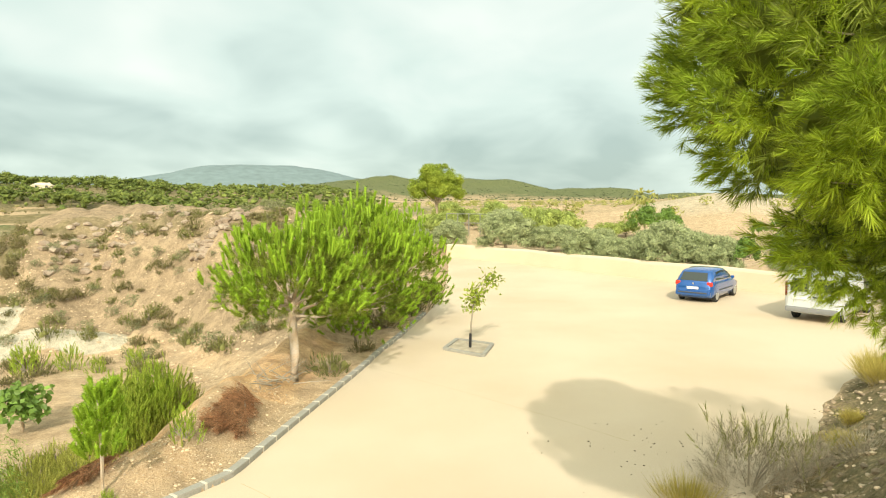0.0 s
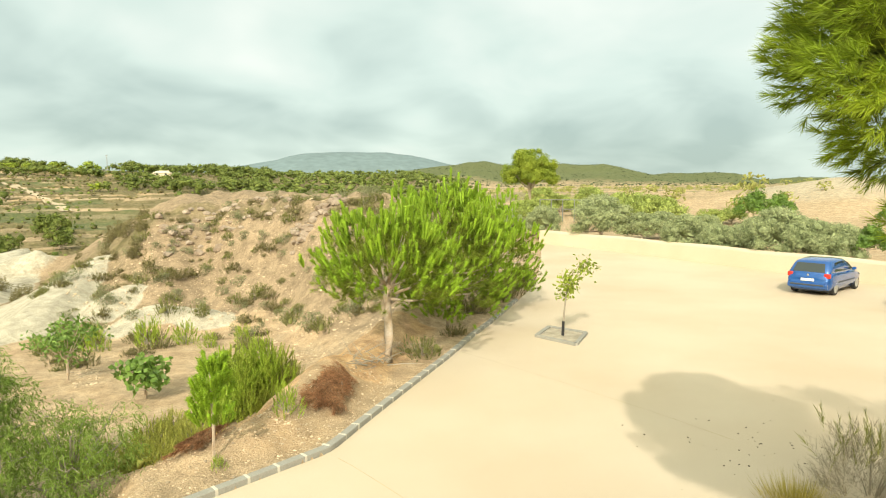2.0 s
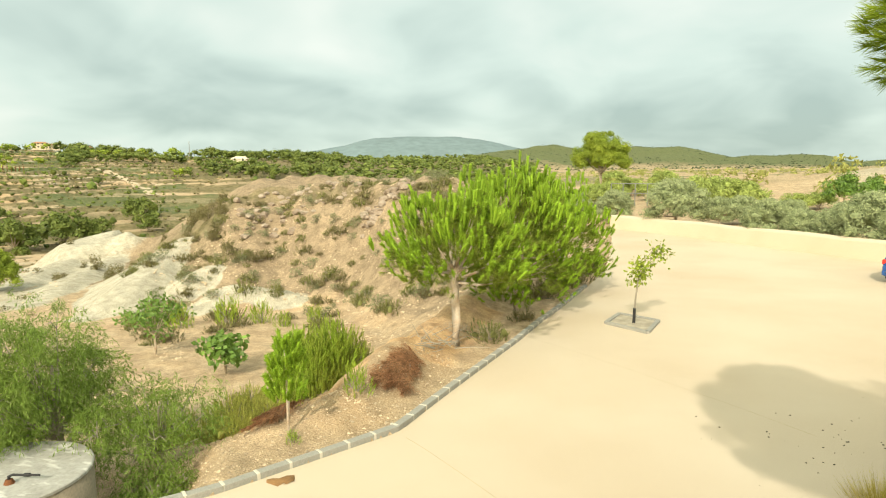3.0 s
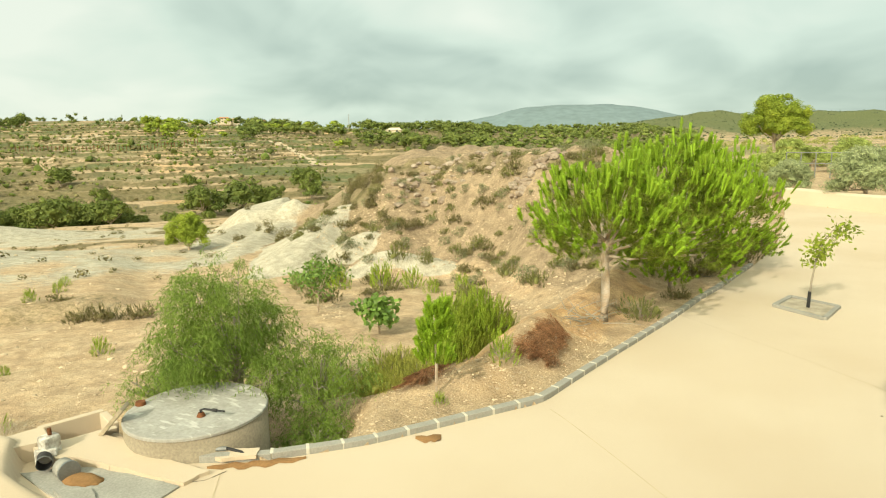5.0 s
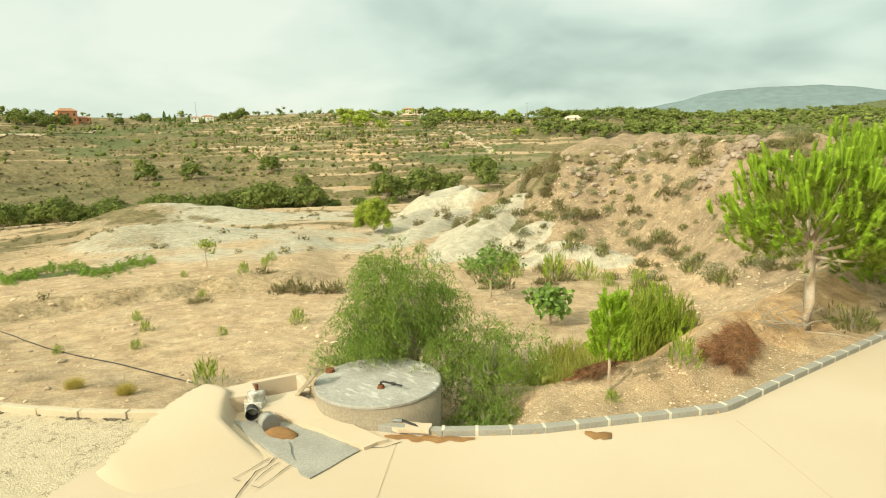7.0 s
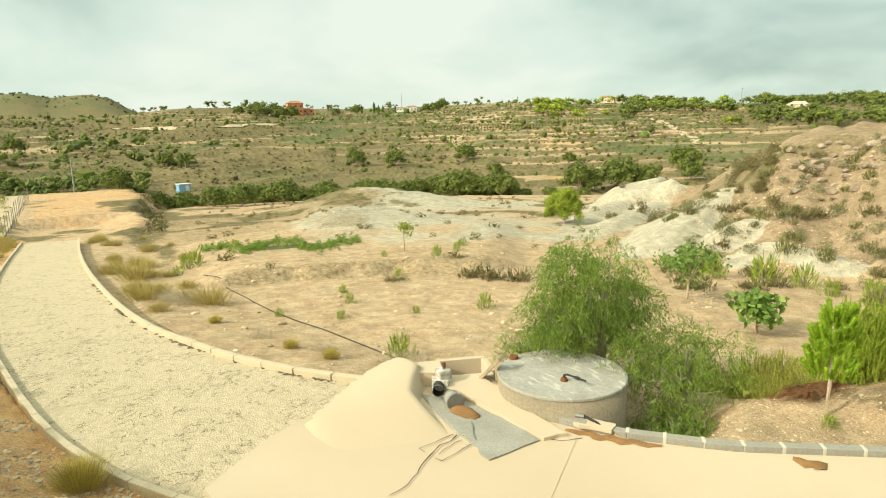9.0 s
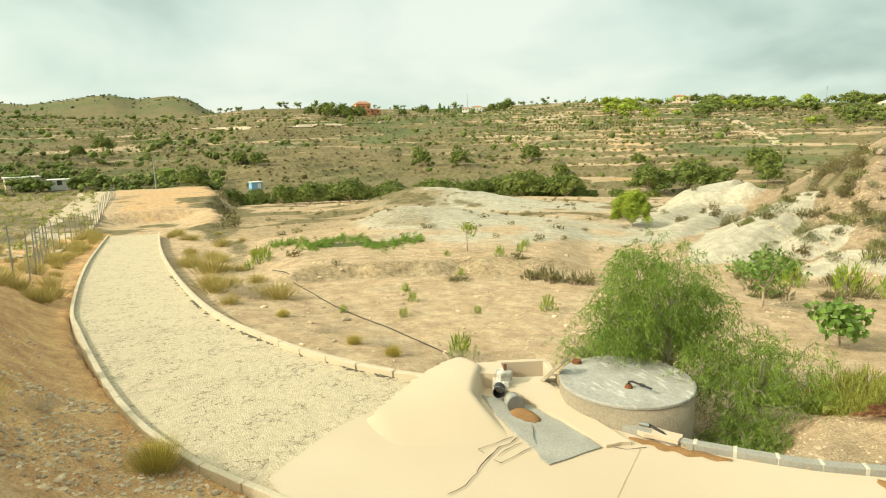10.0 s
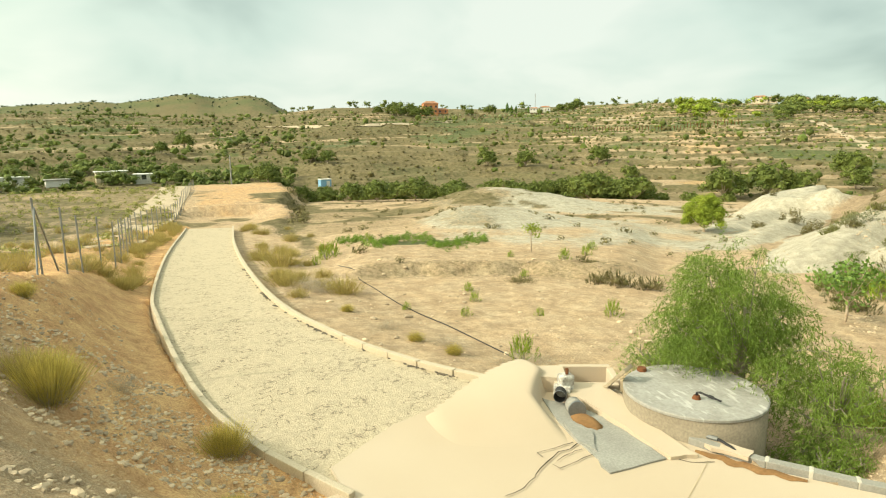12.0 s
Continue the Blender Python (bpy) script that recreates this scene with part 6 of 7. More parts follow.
for k in range(360):
    a, r = math.radians(mound_rng.uniform(13, 42)), mound_rng.uniform(24, 43)
    if 27 < math.degrees(a) < 38 and r < 34 and k % 6:
        continue
    mspots.append((HOME[0] - r * math.sin(a), HOME[1] + r * math.cos(a), mound_rng.uniform(0.35, 1.05), mound_rng.uniform(0, 360)))
stand(rush, rspots + mspots[1::3], "dry rush clumps", 0.06)
shrub = shrubby("olive_green_shrub", "low olive-green shrub on the stony slope", "shrub", SLOPEGREEN, 0.52, 0.52, 84, 0.24, 0.11, 0.020, 11, 75, 30, 0.6, True)
stand(shrub, [(-3.05, 15.6, 1.1, 0), *mspots[0::3]], "shrubs on the stony slope", 0.06)
grey = leafy_tree("grey_green_shrub", "rounded grey-green shrub on the stony slope", "shrub", SAGE, 0.06, 0.52, 0.36, 400, 0.11, 0.03, 9, 76, 0.02)
stand(grey, mspots[2::3], "shrubs on the stony slope", 0.08)

# crest shrubs, and those on the pale ridge
thorny = leafy_tree("thorny_shrub", "brown-green shrub on the pale ridge", "shrub", SCRUB, 0.08, 0.8, 0.55, 560, 0.16, 0.05, 10, 77, 0.03)
cspots = []
for k in range(26):
    a, r = math.radians(mound_rng.uniform(35, 47)), mound_rng.uniform(30, 72)
    if r > 43:
        cspots.append((HOME[0] - r * math.sin(a), HOME[1] + r * math.cos(a), mound_rng.uniform(0.4, 1.1), mound_rng.uniform(0, 360)))
for k in range(14):
    a, r = math.radians(mound_rng.uniform(33.5, 37.5)), mound_rng.uniform(36, 50)
    cspots.append((HOME[0] - r * math.sin(a), HOME[1] + r * math.cos(a), mound_rng.uniform(0.6, 1.1), mound_rng.uniform(0, 360)))
stand(thorny, cspots, "shrubs on the pale ridge", 0.1)


def rust_heap(spot, size, sprays, seed):
    """Cut boughs laid over one another, each a fan of dead needles."""
    rng = np.random.default_rng(seed)
    thing = tagged(new("dead_branch_heap"), "heap of cut pine branches with rust-brown needles", "branch heap", "dead branch heaps")
    roots, ways, boughs = [], [], []
    for k in range(sprays):
        across, along = rng.normal() * 0.15, rng.uniform(-0.9, 0.75)
        lift = 0.13 * max(0.0, 1 - (along / 1.2) ** 2 - (across / 0.5) ** 2) * rng.uniform(0.6, 1.0)
        aim = math.pi + rng.normal() * 0.45
        long, m = rng.uniform(0.5, 0.85), 620
        u, side = rng.random(m) ** 0.8, rng.normal(size=m) * 0.42
        wide = 0.26 * np.sin(np.clip(u * 1.15 + 0.12, 0, 1) * math.pi) ** 0.7
        head, flank = np.array([math.cos(aim), math.sin(aim)]), np.array([-math.sin(aim), math.cos(aim)])
        xy = np.array([along, across]) + head * ((u - 0.35) * long)[:, None] + flank * (side * wide)[:, None]
        z = lift + 0.07 * np.cos(side * 1.6) + 0.05 * rng.random(m) - 0.20 * lift * u
        roots.append(np.c_[xy, z])
        ways.append(unit(np.c_[np.tile(head, (m, 1)) + flank * (side * 1.1)[:, None], rng.normal(size=m) * 0.30 - 0.05]))
        boughs.append([(*(np.array([along, across]) + head * long * q), lift + 0.05 - 0.12 * lift * q) for q in (-0.35, 0.1, 0.5)])
    roots, ways = np.concatenate(roots), np.concatenate(ways)
    v, f = blades(roots, ways, rng.uniform(0.07, 0.16, len(roots)), np.full(len(roots), 0.008), rng)
    turn = math.radians(88 + seed)

    def laid(p):
        wx, wy = (p[:, 0] * math.cos(turn) - p[:, 1] * math.sin(turn)) * size + spot[0], (p[:, 0] * math.sin(turn) + p[:, 1] * math.cos(turn)) * size + spot[1]
        return np.c_[p[:, :2], p[:, 2] + (ground_height(wx, wy)[0] - ground_at(*spot)) / size]

    part("needle_mass", mesh_from("needle_mass", laid(v), f, RUST), None, thing)
    for line in boughs[::3]:
        part("branch", tube([tuple(q) for q in laid(np.array(line))], [0.016, 0.011, 0.005], 6), TWIG, thing)
    stand(thing, [(*spot, size, 88 + seed)], sink=0.0)


rust_heap((-4.12, 11.75), 0.92, 24, 4)
rust_heap((-5.75, 9.15), 0.75, 13, 6)


def stick_pile():
    rng = np.random.default_rng(19)
    thing = tagged(new("stick_pile"), "pile of grey cut sticks beside the pine trunk", "stick pile")
    thing.location = (-4.05, 13.7, ground_at(-4.05, 13.7) - 0.02)
    for k in range(34):
        a = Vector((rng.normal() * 0.35, rng.normal() * 0.3, rng.uniform(0, 0.12)))
        d = Vector((rng.normal(), rng.normal(), rng.uniform(0, 0.55))).normalized() * rng.uniform(0.35, 0.9)
        part("stick", tube([a, a + d * 0.5 + Vector((0, 0, rng.uniform(-0.02, 0.05))), a + d], [0.016, 0.011, 0.004], 5), TWIG, thing)


stick_pile()


def scatter_stones(name, label, spots, sizes, seed, material=STONE):
    """Loose stones joined as stuff."""
    rng = np.random.default_rng(seed)
    xs = np.array(spots)
    zs, _, _ = ground_height(xs[:, 0], xs[:, 1])
    ico = bmesh.new()
    bmesh.ops.create_icosphere(ico, subdivisions=1, radius=1)
    base = np.array([v.co for v in ico.verts])
    tri = np.array([[v.index for v in f.verts] for f in ico.faces])
    ico.free()
    chunks = []
    for (x, y), z, s in zip(xs, zs, sizes):
        q = base * rng.uniform(0.75, 1.25, base.shape) * [1.2, 0.95, 0.62] * s
        a = rng.random() * 6.28
        q = q @ np.array([[math.cos(a), math.sin(a), 0], [-math.sin(a), math.cos(a), 0], [0, 0, 1]])
        chunks.append((q + [x, y, z + 0.15 * s], tri))
    v, f = joined(chunks)
    tagged(new(name, mesh_from(name, v, f, material)), label, "stones", kind="stuff")


srng = np.random.default_rng(23)


def near_line(line, n, low, high, rng):
    k = rng.integers(0, len(line) - 1, n)
    d = line[k + 1] - line[k]
    nr = np.stack([-d[:, 1], d[:, 0]], 1) / np.hypot(*d.T)[:, None]
    return line[k] + d * rng.random((n, 1)) + nr * rng.uniform(low, high, (n, 1))


toe = BANK_TOE[(BANK_TOE[:, 0] > -17) & (BANK_TOE[:, 0] < 14)]
scatter_stones("bank_stones", "loose grey and tan stones on the bank", near_line(toe, 3200, -6.0, -0.4, srng), np.minimum(srng.gamma(1.4, 0.013, 3200) + 0.010, 0.048), 24)
peb = np.stack([srng.uniform(-12.5, -3.5, 18000), srng.uniform(-6.0, -0.2, 18000)], 1)
peb = peb[fbm(peb[:, 0], peb[:, 1], 0.8, 14) > -0.10][:5400]
rocks = np.stack([srng.uniform(5.0, 11.5, 900), srng.uniform(6.5, 13.5, 900)], 1)
rocks = rocks[line_distance(rocks[:, 0], rocks[:, 1], BANK_TOE)[0] < -0.15]
scatter_stones("bank_rocks", "brown and grey stones on the shaded bank", rocks, np.minimum(srng.gamma(1.6, 0.018, len(rocks)) + 0.010, 0.07), 35, BROWNSTONE)
scatter_stones("bank_gravel", "pale flat gravel strewn over the bank", peb, np.minimum(srng.gamma(1.6, 0.0115, len(peb)) + 0.006, 0.05), 34)
scatter_stones("verge_gravel", "small gravel and stones along the kerb verge", near_line(KERB_LINE[:34], 1500, 0.2, 1.6, srng), srng.gamma(1.5, 0.005, 1500) + 0.006, 25)
ang, rad = np.radians(srng.uniform(12, 40, 3600)), srng.uniform(21, 42, 3600)
rad = np.where((ang > 0.47) & (ang < 0.66) & (rad < 34), rad + 8, rad)
scatter_stones("mound_stones", "scattered stones on the mound", np.stack([HOME[0] - rad * np.sin(ang), HOME[1] + rad * np.cos(ang)], 1), srng.gamma(1.4, 0.014, 3600) + 0.014, 26)
ang, rad = np.radians(np.r_[srng.uniform(17, 22, 60), srng.uniform(22, 33, 70)]), np.r_[srng.uniform(32.5, 35, 60), srng.uniform(38, 43, 70)]
scatter_stones("ledge_rocks", "dark broken rock ledge along the mound top", np.stack([HOME[0] - rad * np.sin(ang), HOME[1] + rad * np.cos(ang)], 1), srng.uniform(0.10, 0.34, 130), 27, DARKROCK)
ang, rad = np.radians(srng.uniform(44, 90, 1800)), srng.uniform(13, 60, 1800)
scatter_stones("field_clods", "clods and small stones over the bare field", np.stack([HOME[0] - rad * np.sin(ang), HOME[1] + rad * np.cos(ang)], 1), srng.gamma(1.3, 0.018, 1800) + 0.012, 28)


def lot_litter():
    rng = np.random.default_rng(29)
    ico = bmesh.new()
    for k in range(70):
        x, y = rng.normal(4.1, 1.1), rng.normal(10.2, 1.0)
        s = rng.uniform(0.006, 0.016)
        bmesh.ops.create_icosphere(ico, subdivisions=1, radius=s, matrix=Matrix.Translation((x, y, s * 0.5)) @ Matrix.Diagonal((1.2, 1, 0.6, 1)))
    tagged(part("fallen_cones_and_grit", ico, CRACK), "scattered dark grit and cone scales on the concrete", "litter", kind="stuff")
    chips = bmesh.new()
    k = 3
    while k < 60:
        d = RAMP_R[k + 1] - RAMP_R[k]
        turn = math.degrees(math.atan2(d[1], d[0]))
        inward = np.array([d[1], -d[0]]) / np.hypot(*d)
        if inward[1] > 0:
            inward = -inward
        long = rng.uniform(0.12, 0.42)
        for _ in range(int(60 * long)):
            u = rng.uniform(-1, 1)
            q = RAMP_R[k] + d / np.hypot(*d) * u * long + inward * (0.04 + rng.random() * 0.20 * (1 - u * u))
            m = pose(q[0], q[1], ramp_height(q[0]), 0, 0, turn + rng.uniform(-60, 60)) @ Matrix.Diagonal((rng.uniform(0.03, 0.075), rng.uniform(0.02, 0.045), 0.014, 1))
            made = bmesh.ops.create_icosphere(chips, subdivisions=1, radius=1.0, matrix=m)
            for v in made["verts"]:
                v.co += Vector((rng.normal() * 0.008, rng.normal() * 0.008, 0))
        k += int(rng.integers(1, 5))
    tagged(part("ramp_edge_grit", chips, GRIT), "dark broken grit in the gap along the ramp kerb", "grit", kind="stuff")


lot_litter()

# young trees of the field
young = leafy_tree("young_almond_tree", "young almond tree with a thin leaning stem", "tree", LIME, 0.75, 0.42, 0.42, 260, 0.13, 0.05, 8, 81, 0.03)
stand(young, [(-28.1, 11.9, 1.15, 0)])
heap = bush("dark_brush_heap", "flat heap of dark dry brush on the field", "brush heap", SCRUB, 1.3, 0.25, 700, 0.35, 82, 0.2, 0.014)
stand(heap, [(-23.2, 9.3, 1.1, 0), (-24.5, 13.2, 0.6, 90)], "brush heaps", 0.02)


def field_hose():
    xs = np.linspace(0, 1, 24)
    pts = []
    for u in xs:
        x, y = -28.7 + (28.7 - 12.6) * u, 2.4 + (4.9 - 2.4) * u + 0.12 * math.sin(u * 9)
        pts.append((x, y, ground_at(x, y) + 0.03))
    tagged(part("irrigation_hose", tube(pts, [0.014] * len(pts), 6), BLACK), "long black irrigation hose across the field", "hose")


field_hose()


def beside(a, r, size=1.0, turn=0.0):
    """A spot by bearing (degrees to the left of +y) and distance."""
    return (HOME[0] - r * math.sin(math.radians(a)), HOME[1] + r * math.cos(math.radians(a)), size, turn)


# ---- fence along the ramp ----
FENCE = [(-12.5, -6.6), (-17.15, -6.24), (-19.5, -6.3), (-22.7, -6.6), (-27.6, -6.7), (-35.5, -7.8),
         (-42.2, -8.5), (-58.6, -9.0), (-77.0, -9.9), (-101.0, -11.1)]


def fence():
    line = smooth_line(FENCE, 0.5)
    seg = np.r_[0, np.cumsum(np.hypot(*np.diff(line, axis=0).T))]
    thing = tagged(new("wire_fence"), "galvanised wire mesh fence on steel posts", "fence")
    spots = []
    for s in np.arange(0.4, seg[-1], 2.4):
        x, y = (float(np.interp(s, seg, line[:, c])) for c in (0, 1))
        spots.append((x, y, ground_at(x, y)))
    bm = tube([(0, 0, -0.25), (0, 0, 1.95)], [0.028, 0.028], 8)
    me = bpy.data.meshes.new("post")
    bm.to_mesh(me)
    bm.free()
    me.materials.append(GALV)
    for x, y, z in spots:
        ob = new("post", me)
        ob.parent = thing
        ob.location = (x, y, z)
        ob.rotation_euler = (random.uniform(-0.02, 0.02), random.uniform(-0.03, 0.02), 0)
    x, y, z = spots[2]
    for dx in (-0.9, 0.7):
        part("brace", tube([(x + dx, y + 0.1, z - 0.1), (x, y, z + 1.7)], [0.024, 0.024], 8), GALV, thing, "slanting steel brace")
    bm = bmesh.new()
    for (x0, y0, z0), (x1, y1, z1) in zip(spots, spots[1:]):
        a, b = Vector((x0, y0, z0)), Vector((x1, y1, z1))
        d = (b - a).normalized()
        up = Vector((0, 0, 1))
        for h in (0.08, 0.5, 1.0, 1.45, 1.88):
            tube([a + up * h, b + up * h], [0.0022, 0.0022], 3, bm, False)
        if x0 > -42:
            n = 16
            for k in range(-6, n):
                for sgn in (1, -1):
                    p0, p1 = k / n, (k + 6) / n
                    u0, u1 = max(p0, 0), min(p1, 1)
                    h0, h1 = (u0 - p0) / (p1 - p0) * 1.8, (u1 - p0) / (p1 - p0) * 1.8
                    if sgn < 0:
                        h0, h1 = 1.8 - h0, 1.8 - h1
                    q0, q1 = a.lerp(b, u0) + up * (0.08 + h0), a.lerp(b, u1) + up * (0.08 + h1)
                    s = d.cross(up) * 0.0009 + up * 0.0009
                    bm.faces.new([bm.verts.new(q) for q in (q0 - s, q1 - s, q1 + s, q0 + s)])
    part("mesh", bm, GALVWIRE, thing, "thin wire mesh")


fence()

# ---- olive grove behind the wall ----
def behind_wall(a, past):
    """A spot past the car park wall on a bearing."""
    ends = WALL_LINE - HOME
    bearing = np.degrees(np.arctan2(-ends[:, 0], ends[:, 1]))
    r = float(np.interp(-a, -bearing, np.hypot(ends[:, 0], ends[:, 1])))
    return beside(a, r + past)[:2]


orng = np.random.default_rng(91)
olive = clump_tree("olive_tree", "round silver-green olive tree in a grove behind the wall", "olive tree", OLIVE, 0.55, 1.8, 1.75, 64, 0.44, 190, 0.17, 0.05, 92, 0.12, -0.30, 1, 0.45)
ospots = []
for a, past, size in ((-1.0, 2.6, 0.92), (-6.3, 2.9, 1.28), (-9.8, 7.0, 0.78), (-13.3, 2.3, 0.84), (-16.1, 2.2, 0.66), (-18.0, 2.6, 0.68), (-20.4, 2.5, 1.05), (-22.8, 2.3, 0.85), (-24.6, 2.4, 0.78), (-31.2, 2.6, 1.0), (-34.2, 2.4, 1.0), (2.4, 3.0, 1.0),
                      (-11.6, 9.5, 0.8), (-15.0, 9.0, 0.75), (-18.9, 9.5, 0.75), (-32.5, 10.0, 0.9)):
    x, y = behind_wall(a, past)
    ospots.append((x, y, size, orng.uniform(0, 360)))
stand(olive, ospots, "olive trees in the grove", 0.05)
citrus = clump_tree("citrus_tree", "small dark green citrus tree on sandy ground", "tree", FIG, 0.7, 0.85, 0.85, 22, 0.30, 90, 0.15, 0.07, 93, 0.06, -0.2, 1, 0.5)
stand(citrus, [(*behind_wall(-26.6, 3.6), 1.15, 0), beside(-18.6, 66, 1.9, 40), beside(-20.4, 68, 1.7, 90), beside(-29.4, 58, 0.9, 10), beside(-27.6, 70, 0.9, 100), beside(-29.0, 78, 0.9, 20)], "citrus trees behind the grove", 0.05)
ALMOND = mat("almond_leaves", (0.34, 0.40, 0.11), 0.7, 0.35, 0.3, 3, 0.0, hue=(0.24, 0.31, 0.08), island=0.35, through_light=0.25)
almond = clump_tree("almond_tree", "bright yellow-green almond tree beyond the olives", "tree", ALMOND, 0.5, 2.0, 1.6, 40, 0.52, 110, 0.24, 0.09, 94, 0.12, -0.2, 1, 0.5)
aspots = [beside(a, r, size, orng.uniform(0, 360)) for a, r, size in ((0.6, 77, 1.1), (-0.9, 79, 1.0), (-8.4, 66, 1.4), (-10.0, 64, 1.35), (-11.4, 66, 1.2), (-6.8, 70, 1.15), (-4.2, 78, 0.9), (-2.6, 86, 1.0), (-15.4, 66, 0.75), (-17.0, 70, 0.7), (3.4, 70, 1.0), (1.8, 74, 0.9), (-5.2, 95, 1.2), (-1.0, 100, 1.2), (4.5, 92, 1.2), (6.0, 80, 1.1))]
stand(almond, aspots, "almond trees beyond the olives", 0.1)
lone = clump_tree("umbrella_pine", "large round bright green pine standing alone", "pine tree", LIME, 3.6, 4.0, 4.4, 90, 0.66, 260, 0.25, 0.08, 95, 0.22, -0.10, 2, 0.5)
x, y, _, _ = beside(0.1, 82)
lone.matrix_basis = pose(x, y, ground_at(x, y) - 0.1)


def yard_rail():
    thing = tagged(new("metal_rail_fence"), "pale metal rail fence beyond the olives", "fence")
    a, b = Vector(beside(-0.8, 72)[:2]), Vector(beside(-6.0, 70)[:2])
    pts = [a.lerp(b, u) for u in np.linspace(0, 1, 6)]
    for p in pts:
        z = ground_at(p.x, p.y)
        part("post", tube([(p.x, p.y, z - 0.2), (p.x, p.y, z + 2.5)], [0.05, 0.05], 6), GALV, thing)
    for h in (1.4, 2.45):
        part("rail", tube([(p.x, p.y, ground_at(p.x, p.y) + h) for p in pts], [0.045] * 6, 6), GALV, thing)


yard_rail()


# ---- the valley: single trees, woods, houses ----
vpine = clump_tree("valley_pine", "dense green pine standing in the valley", "pine tree", LIME, 0.35, 1.9, 2.3, 60, 0.46, 220, 0.19, 0.06, 101, 0.13, -0.15, 2, 0.5)
stand(vpine, [(-38.8, 30.8, 0.85, 0)], "single pines in the valley", 0.1)
vrng = np.random.default_rng(103)
row = clump_tree("row_pine", "green pine in the wooded strip along the gully", "pine tree", VALLEY, 0.5, 2.7, 2.6, 28, 0.80, 36, 0.46, 0.22, 102, 0.16, -0.2, 1, 0.55)
rsp = []
for k in range(92):
    a = vrng.uniform(55, 90)
    rsp.append(beside(a, 121 + vrng.normal() * 5 + 3 * math.sin(a / 6), vrng.uniform(0.65, 1.1) + 0.35 * math.exp(-(((a - 60) / 3) ** 2)), vrng.uniform(0, 360)))
for k in range(16):
    rsp.append(beside(vrng.uniform(34, 56), 124 + vrng.normal() * 6, vrng.uniform(0.45, 0.8), vrng.uniform(0, 360)))
for a, r, s in ((49.5, 132, 1.6), (46.2, 138, 1.7), (44, 140, 1.3), (40.8, 165, 1.5), (69.9, 180, 1.2), (66.4, 177, 1.2), (59.9, 182, 1.3), (57.2, 160, 0.9), (50.5, 172, 0.8), (82.6, 102, 0.8), (80.2, 100, 0.9), (76.6, 99, 1.0), (84.5, 185, 1.0), (86.0, 190, 1.1), (96.5, 230, 1.3), (98.3, 215, 1.0), (40.2, 150, 1.1), (75.4, 366, 1.7), (76.3, 362, 1.6), (76.9, 368, 1.9), (78.0, 362, 1.5), (78.5, 370, 1.7), (79.8, 372, 1.3), (71.5, 396, 1.2), (69.6, 400, 1.5), (62.6, 398, 1.5), (63.4, 400, 1.3), (62.0, 402, 1.6)):
    rsp.append(beside(a, r, s, vrng.uniform(0, 360)))
stand(row, rsp, "pines of the wooded strip", 0.1)


def far_growth(name, label, category, leaf, spots, sizes, per, seed, squash=0.75, lumps=1, stem=0.0, core=0.72):
    """Many far bushes or trees in one: rounded clumps with loose leaves, set on the ground."""
    rng = np.random.default_rng(seed)
    xy = np.array(spots)
    z, _, _ = ground_height(xy[:, 0], xy[:, 1])
    n = len(xy)
    size = np.asarray(sizes)
    k = np.repeat(np.arange(n), lumps)
    w = unit(rng.normal(size=(n * lumps, 3)) + [0, 0, 0.3])
    spread = 0.0 if lumps == 1 else 0.62
    c = np.c_[xy, z][k] + w * (size[k] * spread)[:, None] * [1, 1, squash]
    c[:, 2] += size[k] * (squash * 0.62 + stem)
    rad = size[k] * (0.85 if lumps == 1 else 0.52) * rng.uniform(0.7, 1.2, n * lumps)
    q = np.repeat(np.arange(n * lumps), per)
    face = unit(rng.normal(size=(len(q), 3)) + [0, 0, 0.25])
    p = c[q] + face * (rad[q] * rng.uniform(0.85, 1.25, len(q)))[:, None] * [1, 1, squash]
    L = rad[q] * rng.uniform(0.35, 0.6, len(q))
    chunks = [blobs(c, rad * core, rng, squash, 1), chips(p, face, L, L[:, None] * 0.55, rng)]
    if stem:
        foot = np.c_[xy, z - 0.3]
        chunks.append(blades(foot, np.tile([0.0, 0.0, 1.0], (n, 1)), size * (stem + squash), size * 0.13, rng))
    v, f = joined(chunks)
    tagged(new(name, mesh_from(name, v, f, leaf)), label, category, kind="stuff")


def sector(rng, n, a0, a1, r0, r1):
    a, r = np.radians(rng.uniform(a0, a1, n)), np.sqrt(rng.uniform(r0 * r0, r1 * r1, n))
    return np.stack([HOME[0] - r * np.sin(a), HOME[1] + r * np.cos(a)], 1)


frng = np.random.default_rng(111)
woods = sector(frng, 560, 24, 46, 280, 440)
woods = woods[fbm(woods[:, 0], woods[:, 1], 0.02, 5) > -0.06]
far_growth("far_pine_wood", "pine wood covering the far slope", "wood", VALLEY, woods, frng.uniform(1.6, 4.2, len(woods)), 18, 112, 0.62, 6, 0.5)
# sunlight on these pines is put into a brighter leaf colour
lit = sector(frng, 230, 37, 54, 270, 400)
lit = lit[fbm(lit[:, 0], lit[:, 1], 0.03, 6) > 0.04]
far_growth("far_bright_pines", "sunlit yellow-green pines on the far slope", "wood", LIME, lit, frng.uniform(1.8, 3.8, len(lit)), 18, 113, 0.62, 6, 0.5)
left = sector(frng, 1150, 6, 28, 130, 460)
far_growth("far_scrub_wood", "low green woodland on the hillside", "wood", VALLEY, left, frng.uniform(1.4, 3.4, len(left)), 5, 114, 0.65, 4, 0.2)
bits = sector(frng, 4200, 28, 112, 128, 440)
bits = bits[fbm(bits[:, 0], bits[:, 1], 0.04, 18) > -0.02]
